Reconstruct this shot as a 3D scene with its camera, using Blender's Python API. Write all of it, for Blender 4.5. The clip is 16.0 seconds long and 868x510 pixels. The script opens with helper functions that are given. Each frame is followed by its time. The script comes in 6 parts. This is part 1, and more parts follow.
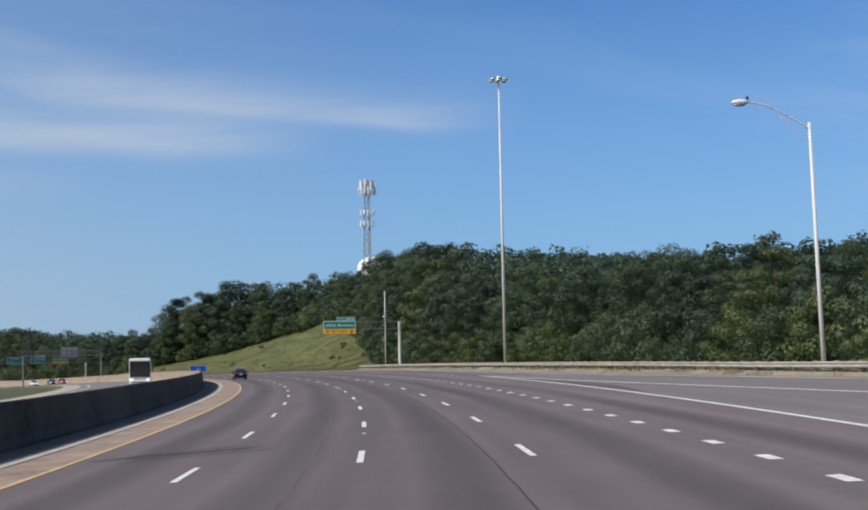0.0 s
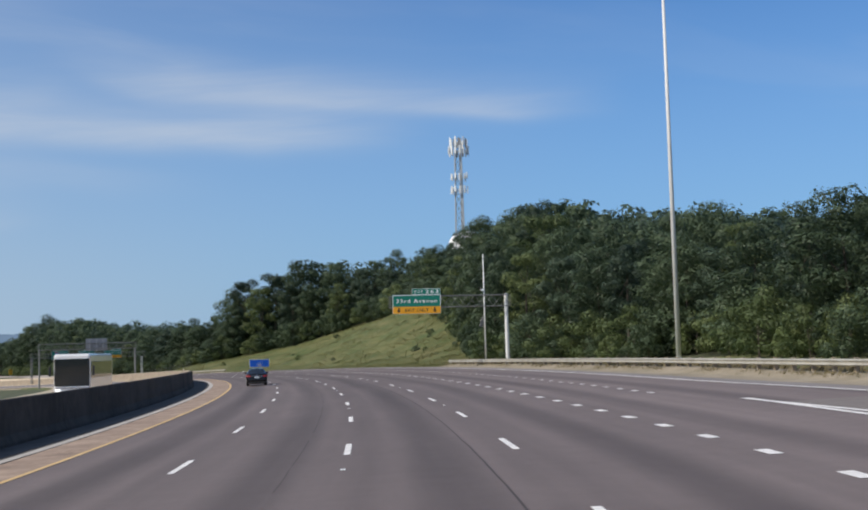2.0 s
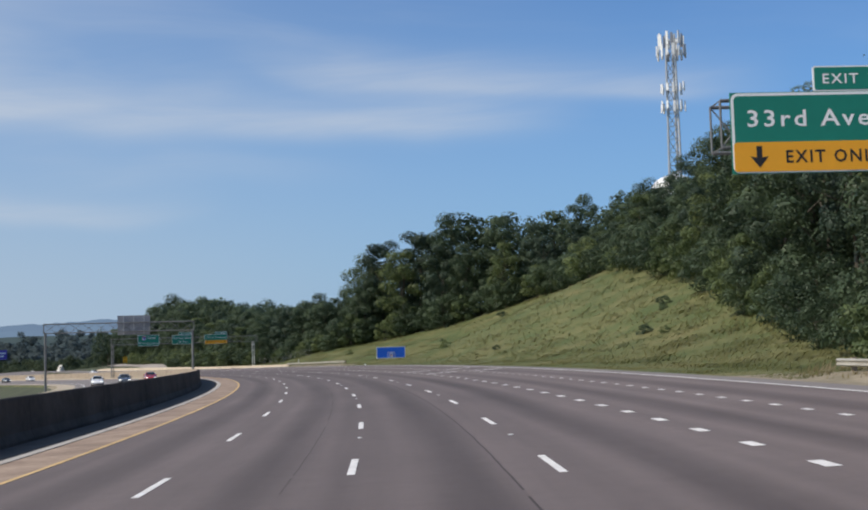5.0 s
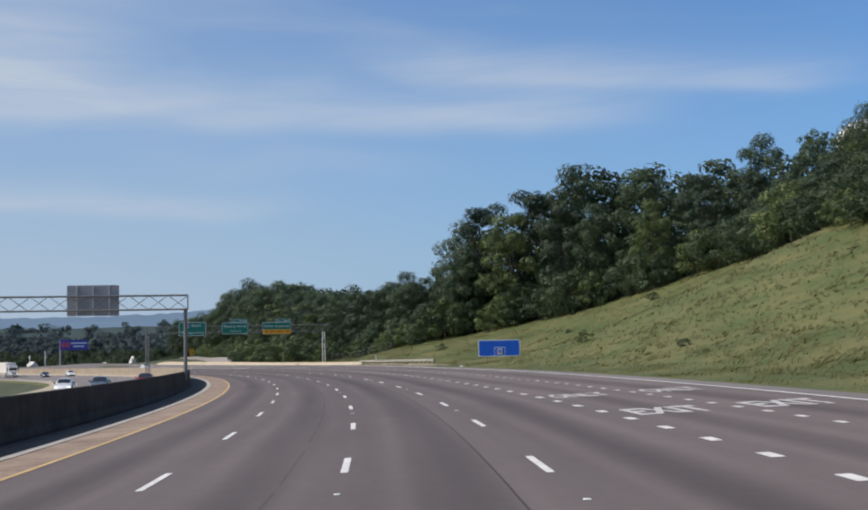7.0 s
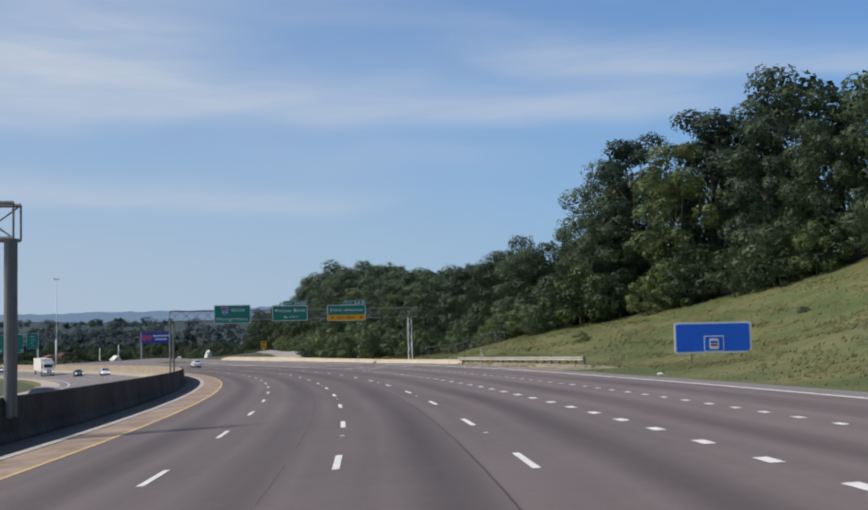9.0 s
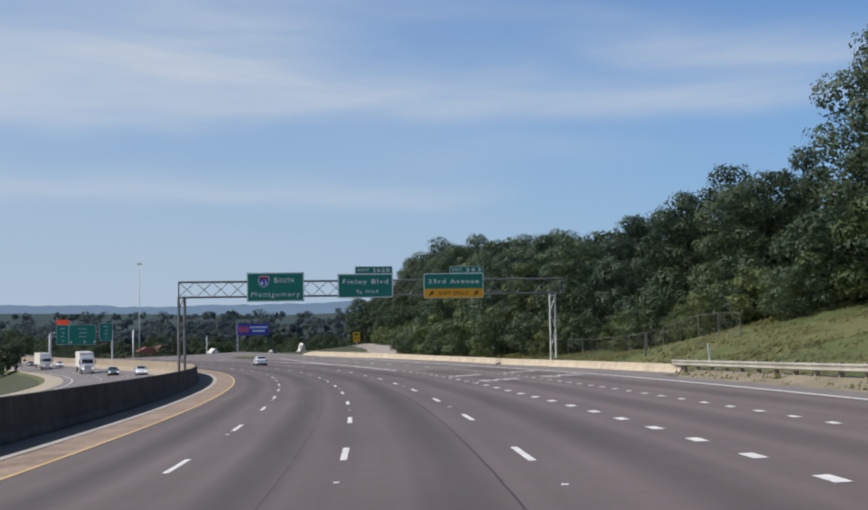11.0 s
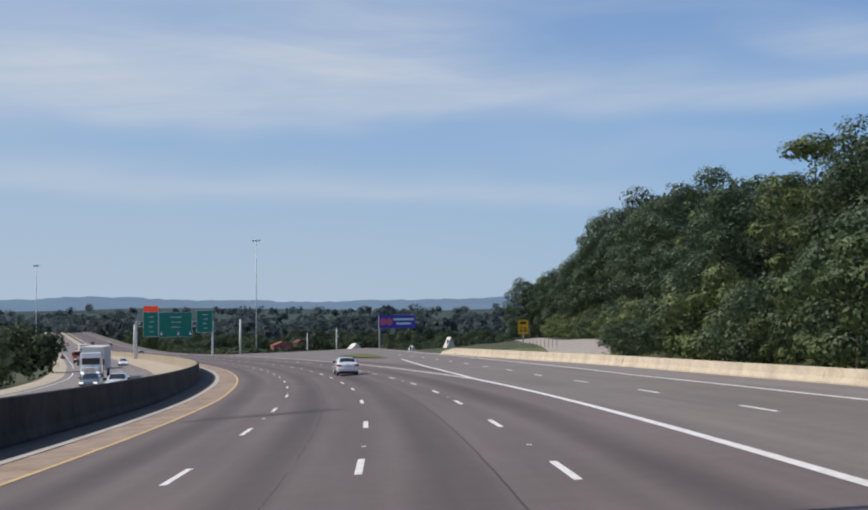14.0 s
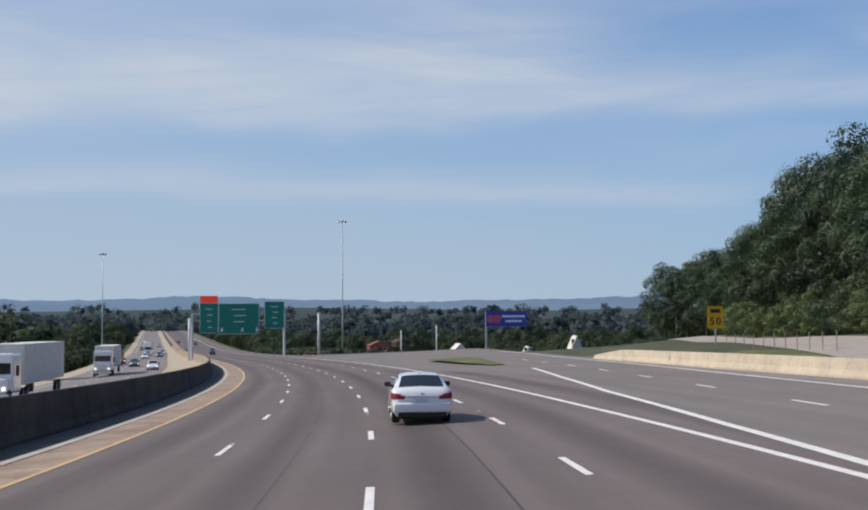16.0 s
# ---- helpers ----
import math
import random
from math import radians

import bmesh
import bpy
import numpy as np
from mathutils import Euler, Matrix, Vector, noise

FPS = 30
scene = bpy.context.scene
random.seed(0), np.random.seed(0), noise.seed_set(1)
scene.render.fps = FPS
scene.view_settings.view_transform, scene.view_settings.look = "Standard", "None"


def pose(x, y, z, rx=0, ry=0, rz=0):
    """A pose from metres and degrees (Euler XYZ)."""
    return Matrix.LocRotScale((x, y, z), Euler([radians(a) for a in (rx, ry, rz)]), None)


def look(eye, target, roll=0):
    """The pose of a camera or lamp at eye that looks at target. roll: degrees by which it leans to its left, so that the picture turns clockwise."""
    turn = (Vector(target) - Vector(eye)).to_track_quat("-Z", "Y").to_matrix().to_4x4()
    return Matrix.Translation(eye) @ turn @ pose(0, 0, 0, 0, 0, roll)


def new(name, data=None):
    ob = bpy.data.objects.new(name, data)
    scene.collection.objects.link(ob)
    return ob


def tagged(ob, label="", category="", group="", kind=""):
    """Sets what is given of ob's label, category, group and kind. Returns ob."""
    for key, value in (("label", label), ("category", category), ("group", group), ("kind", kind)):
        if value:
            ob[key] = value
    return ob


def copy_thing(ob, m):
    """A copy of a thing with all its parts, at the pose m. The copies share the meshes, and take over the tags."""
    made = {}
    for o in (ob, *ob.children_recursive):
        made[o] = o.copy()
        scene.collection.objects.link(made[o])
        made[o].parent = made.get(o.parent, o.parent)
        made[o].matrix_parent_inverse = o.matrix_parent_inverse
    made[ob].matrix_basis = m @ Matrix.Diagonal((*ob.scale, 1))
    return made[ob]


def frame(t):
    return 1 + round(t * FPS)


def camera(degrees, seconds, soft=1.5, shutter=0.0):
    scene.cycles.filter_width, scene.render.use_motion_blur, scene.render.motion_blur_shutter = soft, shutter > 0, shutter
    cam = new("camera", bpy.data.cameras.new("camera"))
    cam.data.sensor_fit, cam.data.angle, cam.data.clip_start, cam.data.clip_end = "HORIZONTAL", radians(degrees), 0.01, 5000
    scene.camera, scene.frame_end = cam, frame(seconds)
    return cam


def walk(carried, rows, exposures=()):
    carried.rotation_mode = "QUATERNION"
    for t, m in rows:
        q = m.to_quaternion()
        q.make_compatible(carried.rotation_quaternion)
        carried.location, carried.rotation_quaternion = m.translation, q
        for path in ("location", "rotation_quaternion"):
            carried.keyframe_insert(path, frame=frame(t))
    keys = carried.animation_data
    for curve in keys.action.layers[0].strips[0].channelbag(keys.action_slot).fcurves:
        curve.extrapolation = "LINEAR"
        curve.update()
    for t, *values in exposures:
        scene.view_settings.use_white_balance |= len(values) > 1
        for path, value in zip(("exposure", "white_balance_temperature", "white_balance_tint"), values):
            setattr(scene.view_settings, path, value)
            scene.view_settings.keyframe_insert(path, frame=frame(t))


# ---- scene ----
cam = camera(41.07, 16.0, soft=2.0)
PATH = [
    (0.0, 0.000, 0.000, 2.298, 95.069, 1.096, -0.023),
    (0.5, -0.189, 15.041, 2.373, 94.885, 1.539, 1.048),
    (1.0, -0.748, 30.072, 2.437, 94.747, 1.713, 2.406),
    (1.5, -1.672, 45.085, 2.487, 94.712, 1.852, 3.621),
    (2.0, -2.952, 60.073, 2.526, 94.674, 1.566, 4.712),
    (2.5, -4.580, 75.026, 2.551, 94.722, 1.470, 6.155),
    (3.0, -6.547, 89.939, 2.565, 94.528, 0.880, 7.709),
    (3.5, -8.847, 104.804, 2.565, 94.478, 1.042, 9.023),
    (4.0, -11.473, 119.615, 2.554, 94.362, 1.512, 10.310),
    (4.5, -14.428, 134.364, 2.525, 94.187, 1.744, 11.697),
    (5.0, -17.712, 149.043, 2.474, 94.138, 1.600, 12.910),
    (5.5, -21.328, 163.644, 2.402, 94.090, 1.456, 14.135),
    (6.0, -25.276, 178.158, 2.309, 94.041, 1.312, 15.371),
    (6.5, -29.557, 192.578, 2.194, 93.992, 1.168, 16.618),
    (7.0, -34.171, 206.894, 2.057, 93.944, 1.024, 17.876),
    (7.5, -39.119, 221.098, 1.899, 93.870, 1.219, 19.169),
    (8.0, -44.401, 235.181, 1.719, 93.781, 1.213, 20.583),
    (8.5, -50.017, 249.133, 1.518, 93.696, 1.290, 21.825),
    (9.0, -55.968, 262.946, 1.298, 93.666, 1.227, 22.855),
    (9.5, -62.252, 276.611, 1.067, 93.620, 1.162, 24.295),
    (10.0, -68.866, 290.119, 0.826, 93.574, 1.098, 25.705),
    (10.5, -75.794, 303.468, 0.574, 93.528, 1.033, 27.073),
    (11.0, -83.024, 316.655, 0.312, 93.482, 0.969, 28.399),
    (11.5, -90.543, 329.681, 0.039, 93.436, 0.904, 29.688),
    (12.0, -98.342, 342.540, -0.244, 93.341, 0.944, 31.372),
    (12.5, -106.417, 355.227, -0.537, 93.317, 0.779, 32.706),
    (13.0, -114.767, 367.735, -0.841, 93.372, 0.687, 33.978),
    (13.5, -123.386, 380.059, -1.155, 93.406, 0.724, 35.208),
    (14.0, -132.276, 392.189, -1.465, 93.420, 0.659, 36.161),
    (14.5, -141.438, 404.115, -1.771, 93.415, 0.460, 37.105),
    (15.0, -150.876, 415.824, -2.071, 93.440, 0.468, 38.282),
    (15.5, -160.589, 427.305, -2.366, 93.474, 0.390, 39.816),
    (16.0, -170.574, 438.551, -2.655, 93.501, 0.436, 41.341),
]
walk(cam, [(t, pose(*p)) for t, *p in PATH])

# ---------- world, sun, exposure ----------
SUN_EL, SUN_AZ = radians(42), math.atan2(-0.84, -0.545)
scene.view_settings.exposure = -0.1


def nd(tree, kind, **values):
    node = tree.nodes.new(kind)
    for key, value in values.items():
        node.inputs[key].default_value = value
    return node


def make_world():
    w = bpy.data.worlds.new("sky")
    scene.world = w
    w.use_nodes = True
    t = w.node_tree
    t.nodes.clear()
    L = t.links.new
    sky = t.nodes.new("ShaderNodeTexSky")
    sky.sky_type, sky.sun_disc = "NISHITA", False
    sky.sun_elevation, sky.sun_rotation = SUN_EL, SUN_AZ
    sky.air_density, sky.dust_density, sky.ozone_density = 1.0, 0.3, 3.0
    co = t.nodes.new("ShaderNodeTexCoord")
    sep = t.nodes.new("ShaderNodeSeparateXYZ")
    L(co.outputs["Generated"], sep.inputs[0])

    def m_(op, a, b=None, c=None, clamp=False):
        n = t.nodes.new("ShaderNodeMath"); n.operation = op; n.use_clamp = clamp
        for k, v in enumerate((a, b, c)):
            if isinstance(v, (int, float)):
                n.inputs[k].default_value = v
            elif v is not None:
                L(v, n.inputs[k])
        return n.outputs[0]

    def step_(v, lo, hi):
        n = t.nodes.new("ShaderNodeMapRange"); n.interpolation_type = "SMOOTHSTEP"
        n.inputs["From Min"].default_value, n.inputs["From Max"].default_value = lo, hi
        L(v, n.inputs[0])
        return n.outputs[0]

    # cirrus in degrees: bearing to the left of the start's heading, and height over the horizon
    az = m_("MULTIPLY", m_("ARCTAN2", m_("MULTIPLY", sep.outputs[0], -1.0), sep.outputs[1]), 57.2958)
    el = m_("MULTIPLY", m_("ARCSINE", sep.outputs[2]), 57.2958)

    def streaks(sx, sy, tilt, detail, rough, seed):
        com = t.nodes.new("ShaderNodeCombineXYZ")
        L(m_("MULTIPLY", az, sx), com.inputs[0])
        L(m_("MULTIPLY", m_("MULTIPLY_ADD", az, tilt, el), sy), com.inputs[1])
        com.inputs[2].default_value = seed
        n = nd(t, "ShaderNodeTexNoise", Scale=1.0, Detail=detail, Roughness=rough, Distortion=0.5)
        L(com.outputs[0], n.inputs["Vector"])
        return n.outputs[0]

    bend = m_("MULTIPLY_ADD", streaks(0.07, 0.12, 0.0, 2.0, 0.5, 2.0), 3.2, -1.6)
    lift = m_("ADD", el, bend)
    fine = streaks(0.085, 0.75, 0.05, 6.0, 0.62, 7.0)
    soft = streaks(0.05, 0.30, -0.10, 4.0, 0.55, 4.0)
    wisp = m_("MULTIPLY_ADD", fine, 1.5, -0.18, True)
    cover = None
    # height, tilt by bearing, width over and under, bearings between which it lies, strength
    for h0, tilt, up_, down, a0, a1, amount in ((13.2, 0.07, 1.3, 0.45, -6, 21, 0.55), (10.6, -0.012, 1.5, 0.75, 4, 95, 0.62),
                                                 (6.4, 0.012, 0.9, 0.5, 22, 95, 0.52), (13.6, -0.05, 2.8, 1.5, 29, 95, 0.74), (8.6, 0.02, 0.5, 0.9, 14, 34, 0.22), (18.5, 0.0, 2.5, 2.5, 20, 95, 0.5)):
        d = m_("SUBTRACT", lift, m_("MULTIPLY_ADD", az, tilt, h0 - 22 * tilt))
        over = m_("POWER", m_("MAXIMUM", m_("DIVIDE", d, up_), 0.0), 2.0)
        under = m_("POWER", m_("MAXIMUM", m_("DIVIDE", d, -down), 0.0), 2.0)
        g = m_("EXPONENT", m_("MULTIPLY", m_("ADD", over, under), -1.0))
        g = m_("MULTIPLY", g, m_("MULTIPLY", step_(az, a0, a0 + 9), m_("SUBTRACT", 1.0, step_(az, a1 - 6, a1 + 4))))
        g = m_("MULTIPLY", g, amount)
        cover = g if cover is None else m_("ADD", cover, g)
    veil = m_("MULTIPLY", step_(soft, 0.46, 0.72), m_("MULTIPLY_ADD", step_(az, 5, 45), 0.26, 0.05))
    veil = m_("MULTIPLY", veil, step_(el, 7, 13))
    rest = m_("MULTIPLY", m_("MULTIPLY", step_(soft, 0.45, 0.7), 0.5), m_("SUBTRACT", 1.0, m_("MULTIPLY", step_(az, -35, -12), m_("SUBTRACT", 1.0, step_(az, 90, 110)))))
    cloud = m_("ADD", m_("MULTIPLY", cover, m_("MULTIPLY_ADD", wisp, 0.75, 0.32)), m_("ADD", veil, rest), None, True)
    mix = t.nodes.new("ShaderNodeMix"); mix.data_type = "RGBA"
    L(cloud, mix.inputs["Factor"])
    # pale haze low over the horizon
    hz = t.nodes.new("ShaderNodeMapRange")
    hz.inputs["From Min"].default_value, hz.inputs["From Max"].default_value = 0.0, 0.34
    hz.inputs["To Min"].default_value, hz.inputs["To Max"].default_value = 0.85, 0.0
    L(sep.outputs[2], hz.inputs[0])
    air = t.nodes.new("ShaderNodeMix"); air.data_type = "RGBA"
    tint = t.nodes.new("ShaderNodeMix"); tint.data_type = "RGBA"; tint.blend_type = "MULTIPLY"
    tint.inputs["Factor"].default_value = 1.0
    tint.inputs["B"].default_value = (0.50, 0.88, 1.29, 1)
    L(sky.outputs[0], tint.inputs["A"])
    L(hz.outputs[0], air.inputs["Factor"]); L(tint.outputs["Result"], air.inputs["A"])
    air.inputs["B"].default_value = (2.7, 4.45, 6.7, 1)
    # whiter air towards the sun's side
    dot = t.nodes.new("ShaderNodeVectorMath"); dot.operation = "DOT_PRODUCT"
    L(co.outputs["Generated"], dot.inputs[0]); dot.inputs[1].default_value = (-0.84, -0.545, 0.0)
    wf = t.nodes.new("ShaderNodeMapRange")
    wf.inputs["From Min"].default_value, wf.inputs["From Max"].default_value = -0.6, 1.2
    wf.inputs["To Min"].default_value, wf.inputs["To Max"].default_value = 0.0, 1.0
    L(dot.outputs["Value"], wf.inputs[0])
    pale = t.nodes.new("ShaderNodeMix"); pale.data_type = "RGBA"
    L(wf.outputs[0], pale.inputs["Factor"]); L(air.outputs["Result"], pale.inputs["A"])
    pale.inputs["B"].default_value = (4.2, 5.1, 6.3, 1)
    low = t.nodes.new("ShaderNodeMix"); low.data_type = "RGBA"
    L(m_("MULTIPLY", m_("MULTIPLY", step_(az, 0, 45), m_("SUBTRACT", 1.0, step_(el, 0, 11))), 0.75), low.inputs["Factor"])
    L(pale.outputs["Result"], low.inputs["A"])
    low.inputs["B"].default_value = (4.5, 5.4, 6.5, 1)
    L(low.outputs["Result"], mix.inputs["A"])
    mix.inputs["B"].default_value = (5.6, 6.2, 7.1, 1)
    bg = t.nodes.new("ShaderNodeBackground")
    bg.inputs["Strength"].default_value = 0.105
    L(mix.outputs["Result"], bg.inputs["Color"])
    out = t.nodes.new("ShaderNodeOutputWorld")
    L(bg.outputs[0], out.inputs[0])


make_world()
sun = new("sun", bpy.data.lights.new("sun", "SUN"))
sun.data.energy, sun.data.angle, sun.data.color = 4.0, radians(0.6), (1.0, 0.91, 0.79)
sun.matrix_world = look((-84 * 3, -54.5 * 3, 90 * 3), (0, 0, 0))

# ---------- the road's line: arc length s, offset n to its left, height h ----------
S = np.arange(-240.0, 1700.0, 1.0)
KAPPA = np.interp(S, [-60, -20, 40, 100, 160, 220, 280, 340, 400, 460, 520, 580, 640, 690, 740],
                  [1.3, 1.72, 1.59, 1.46, 1.51, 1.56, 1.63, 1.44, 1.45, 1.61, 1.37, 1.06, 0.74, 0.42, 0.0]) * 1e-3
GRADE = np.interp(S, [-20, 120, 260, 400, 600, 800, 950, 1100, 1400],
                  np.radians([0.38, -0.07, -0.83, -1.2, -0.93, -0.9, -0.1, 0.55, 0.6]))
BANK = np.interp(S, [-20, 120, 260, 400, 600, 660, 800], [0.039, 0.037, 0.039, 0.045, 0.056, 0.05, 0.015])


def summed(v):
    r = np.concatenate([[0.0], np.cumsum((v[1:] + v[:-1]) * 0.5)])
    return r - np.interp(0.0, S, r)


TH = summed(KAPPA)
RX, RY, RZ = summed(-np.sin(TH)), summed(np.cos(TH)), summed(np.sin(GRADE))


def xyz(s, n, h=0.0):
    """Arrays or numbers: the place at arc length s, offset n to the left, height h over the banked road plane."""
    a = np.interp(s, S, TH)
    return (np.interp(s, S, RX) - np.cos(a) * n, np.interp(s, S, RY) - np.sin(a) * n,
            np.interp(s, S, RZ) - np.interp(s, S, BANK) * np.clip(n, -80, 30) + h)


def P(s, n, h=0.0):
    return Vector([float(c) for c in xyz(s, n, h)])


def frame_at(s, n, h=0.0, turn=0.0):
    """Local x to the driver's right, y ahead, z up."""
    p = P(s, n, h)
    return Matrix.Translation(p) @ Matrix.Rotation(float(np.interp(s, S, TH)) + radians(turn), 4, "Z")


def tab(s, xs, ys):
    return np.interp(s, xs, ys)


# ---------- materials ----------
def mat(name, color, rough=0.6, metal=0.0, vary=0.15, scale=2.0, bump=0.0, bump_scale=30.0, second=None, spec=0.5, coat=0.0, random=0.0, coord="Object"):
    m = bpy.data.materials.new(name)
    m.use_nodes = True
    t = m.node_tree
    L = t.links.new
    b = t.nodes["Principled BSDF"]
    b.inputs["Roughness"].default_value, b.inputs["Metallic"].default_value = rough, metal
    b.inputs["Specular IOR Level"].default_value = spec
    b.inputs["Coat Weight"].default_value = coat
    co = t.nodes.new("ShaderNodeTexCoord")
    src = co.outputs[coord]
    n1 = nd(t, "ShaderNodeTexNoise", Scale=scale, Detail=5.0, Roughness=0.6)
    n2 = nd(t, "ShaderNodeTexNoise", Scale=scale * 9, Detail=3.0)
    L(src, n1.inputs["Vector"]); L(src, n2.inputs["Vector"])
    ad = t.nodes.new("ShaderNodeMath"); ad.operation = "MULTIPLY_ADD"; ad.inputs[1].default_value = 0.45
    L(n2.outputs[0], ad.inputs[0]); L(n1.outputs[0], ad.inputs[2])
    ramp = t.nodes.new("ShaderNodeValToRGB")
    e = ramp.color_ramp.elements
    e[0].position, e[1].position = 0.45, 1.0
    c2 = second or [c * (1 - vary) for c in color]
    e[0].color = (*[max(0, c) for c in c2], 1)
    e[1].color = (*[min(1, c * (1 + vary)) for c in color], 1)
    L(ad.outputs[0], ramp.inputs[0])
    col = ramp.outputs[0]
    if random:
        oi = t.nodes.new("ShaderNodeObjectInfo")
        hs = t.nodes.new("ShaderNodeHueSaturation")
        mr = t.nodes.new("ShaderNodeMapRange")
        mr.inputs["To Min"].default_value, mr.inputs["To Max"].default_value = 1 - random, 1 + random
        L(oi.outputs["Random"], mr.inputs[0]); L(mr.outputs[0], hs.inputs["Value"]); L(col, hs.inputs["Color"])
        col = hs.outputs[0]
    L(col, b.inputs["Base Color"])
    if bump:
        n3 = nd(t, "ShaderNodeTexNoise", Scale=bump_scale, Detail=4.0)
        L(src, n3.inputs["Vector"])
        bp = t.nodes.new("ShaderNodeBump")
        bp.inputs["Strength"].default_value, bp.inputs["Distance"].default_value = bump, 0.02
        L(n3.outputs[0], bp.inputs["Height"]); L(bp.outputs[0], b.inputs["Normal"])
    return m


def asphalt(name, color, lanes=True):
    """Worn asphalt; its UV is offset n and arc length s in metres. Oil bands run along the lane centres, with seams and patches."""
    m = bpy.data.materials.new(name)
    m.use_nodes = True
    t = m.node_tree
    L = t.links.new
    b = t.nodes["Principled BSDF"]
    b.inputs["Roughness"].default_value = 0.78
    b.inputs["Specular IOR Level"].default_value = 0.35
    uv = t.nodes.new("ShaderNodeUVMap")
    uv.uv_map = "lane"

    def math_(op, a, bb=None, c=None):
        n = t.nodes.new("ShaderNodeMath"); n.operation = op
        for i, v in enumerate((a, bb, c)):
            if v is None:
                continue
            if isinstance(v, (int, float)):
                n.inputs[i].default_value = v
            else:
                L(v, n.inputs[i])
        return n.outputs[0]

    def noise_at(sx, sy, scale, detail=4.0, rough=0.55):
        mp = t.nodes.new("ShaderNodeMapping")
        mp.inputs["Scale"].default_value = (sx, sy, 1)
        L(uv.outputs[0], mp.inputs[0])
        n = nd(t, "ShaderNodeTexNoise", Scale=scale, Detail=detail, Roughness=rough)
        L(mp.outputs[0], n.inputs["Vector"])
        return n.outputs[0]

    sep = t.nodes.new("ShaderNodeSeparateXYZ")
    L(uv.outputs[0], sep.inputs[0])
    wob = math_("MULTIPLY_ADD", noise_at(0.02, 0.03, 1.0), 0.8, sep.outputs[0])
    fac = math_("MULTIPLY_ADD", noise_at(1.0, 0.035, 1.1), 0.55, 0.72)          # long streaks
    fac = math_("MULTIPLY", fac, math_("MULTIPLY_ADD", noise_at(1, 1, 0.12, 3.0), 0.30, 0.85))   # patches
    fac = math_("MULTIPLY", fac, math_("MULTIPLY_ADD", noise_at(1, 1, 55.0, 2.0), 0.5, 0.75))    # stone
    fac = math_("MULTIPLY", fac, math_("MULTIPLY_ADD", noise_at(1, 1, 1.6, 5.0, 0.7), 0.30, 0.85))   # mottling
    if lanes:
        ph = math_("MULTIPLY", math_("SUBTRACT", wob, 0.98 + 0.35), 2 * math.pi / 3.65)
        oil = math_("POWER", math_("MULTIPLY_ADD", math_("COSINE", ph), -0.5, 0.5), 3.0)
        oil = math_("MULTIPLY", oil, math_("MULTIPLY_ADD", noise_at(0.3, 0.012, 1.0), 0.9, -0.05))
        fac = math_("MULTIPLY", fac, math_("MULTIPLY_ADD", oil, -0.74, 1.0))
        wheel = math_("POWER", math_("MULTIPLY_ADD", math_("COSINE", math_("MULTIPLY", ph, 2.0)), -0.5, 0.5), 4.0)
        fac = math_("MULTIPLY", fac, math_("MULTIPLY_ADD", wheel, 0.10, 0.97))
        # paving seam a little right of the lane's centre, broken along its length
        d = math_("ABSOLUTE", math_("ADD", math_("MULTIPLY_ADD", noise_at(0.0, 0.4, 1.0), 0.07, sep.outputs[0]), 1.62))
        line = math_("LESS_THAN", d, 0.022)
        line = math_("MULTIPLY", line, math_("GREATER_THAN", noise_at(0.0, 0.05, 1.0), 0.36))
        fac = math_("MULTIPLY", fac, math_("MULTIPLY_ADD", line, -0.55, 1.0))
        # the outer lanes are paler
        out = t.nodes.new("ShaderNodeMapRange")
        out.inputs["From Min"].default_value, out.inputs["From Max"].default_value = -3.5, -9.0
        out.inputs["To Min"].default_value, out.inputs["To Max"].default_value = 1.0, 1.2
        L(sep.outputs[0], out.inputs[0])
        fac = math_("MULTIPLY", fac, out.outputs[0])
        # fainter seam in the next lane, and the slightly darker strip paved between the two
        d2 = math_("ABSOLUTE", math_("ADD", math_("MULTIPLY_ADD", noise_at(0.0, 0.3, 1.0), 0.10, sep.outputs[0]), -2.25))
        line2 = math_("MULTIPLY", math_("LESS_THAN", d2, 0.018), math_("GREATER_THAN", noise_at(0.0, 0.07, 3.0), 0.46))
        fac = math_("MULTIPLY", fac, math_("MULTIPLY_ADD", line2, -0.35, 1.0))
        mid = math_("MULTIPLY", math_("GREATER_THAN", sep.outputs[0], -1.66), math_("LESS_THAN", sep.outputs[0], 2.2))
        fac = math_("MULTIPLY", fac, math_("MULTIPLY_ADD", mid, -0.07, 1.0))
    ramp = t.nodes.new("ShaderNodeMix"); ramp.data_type = "RGBA"; ramp.blend_type = "MULTIPLY"
    ramp.inputs["Factor"].default_value = 1.0
    ramp.inputs["A"].default_value = (*color, 1)
    L(fac, ramp.inputs["B"])
    L(ramp.outputs["Result"], b.inputs["Base Color"])
    bp = t.nodes.new("ShaderNodeBump")
    bp.inputs["Strength"].default_value, bp.inputs["Distance"].default_value = 0.35, 0.006
    L(noise_at(1, 1, 70.0, 2.0), bp.inputs["Height"])
    L(bp.outputs[0], b.inputs["Normal"])
    return m


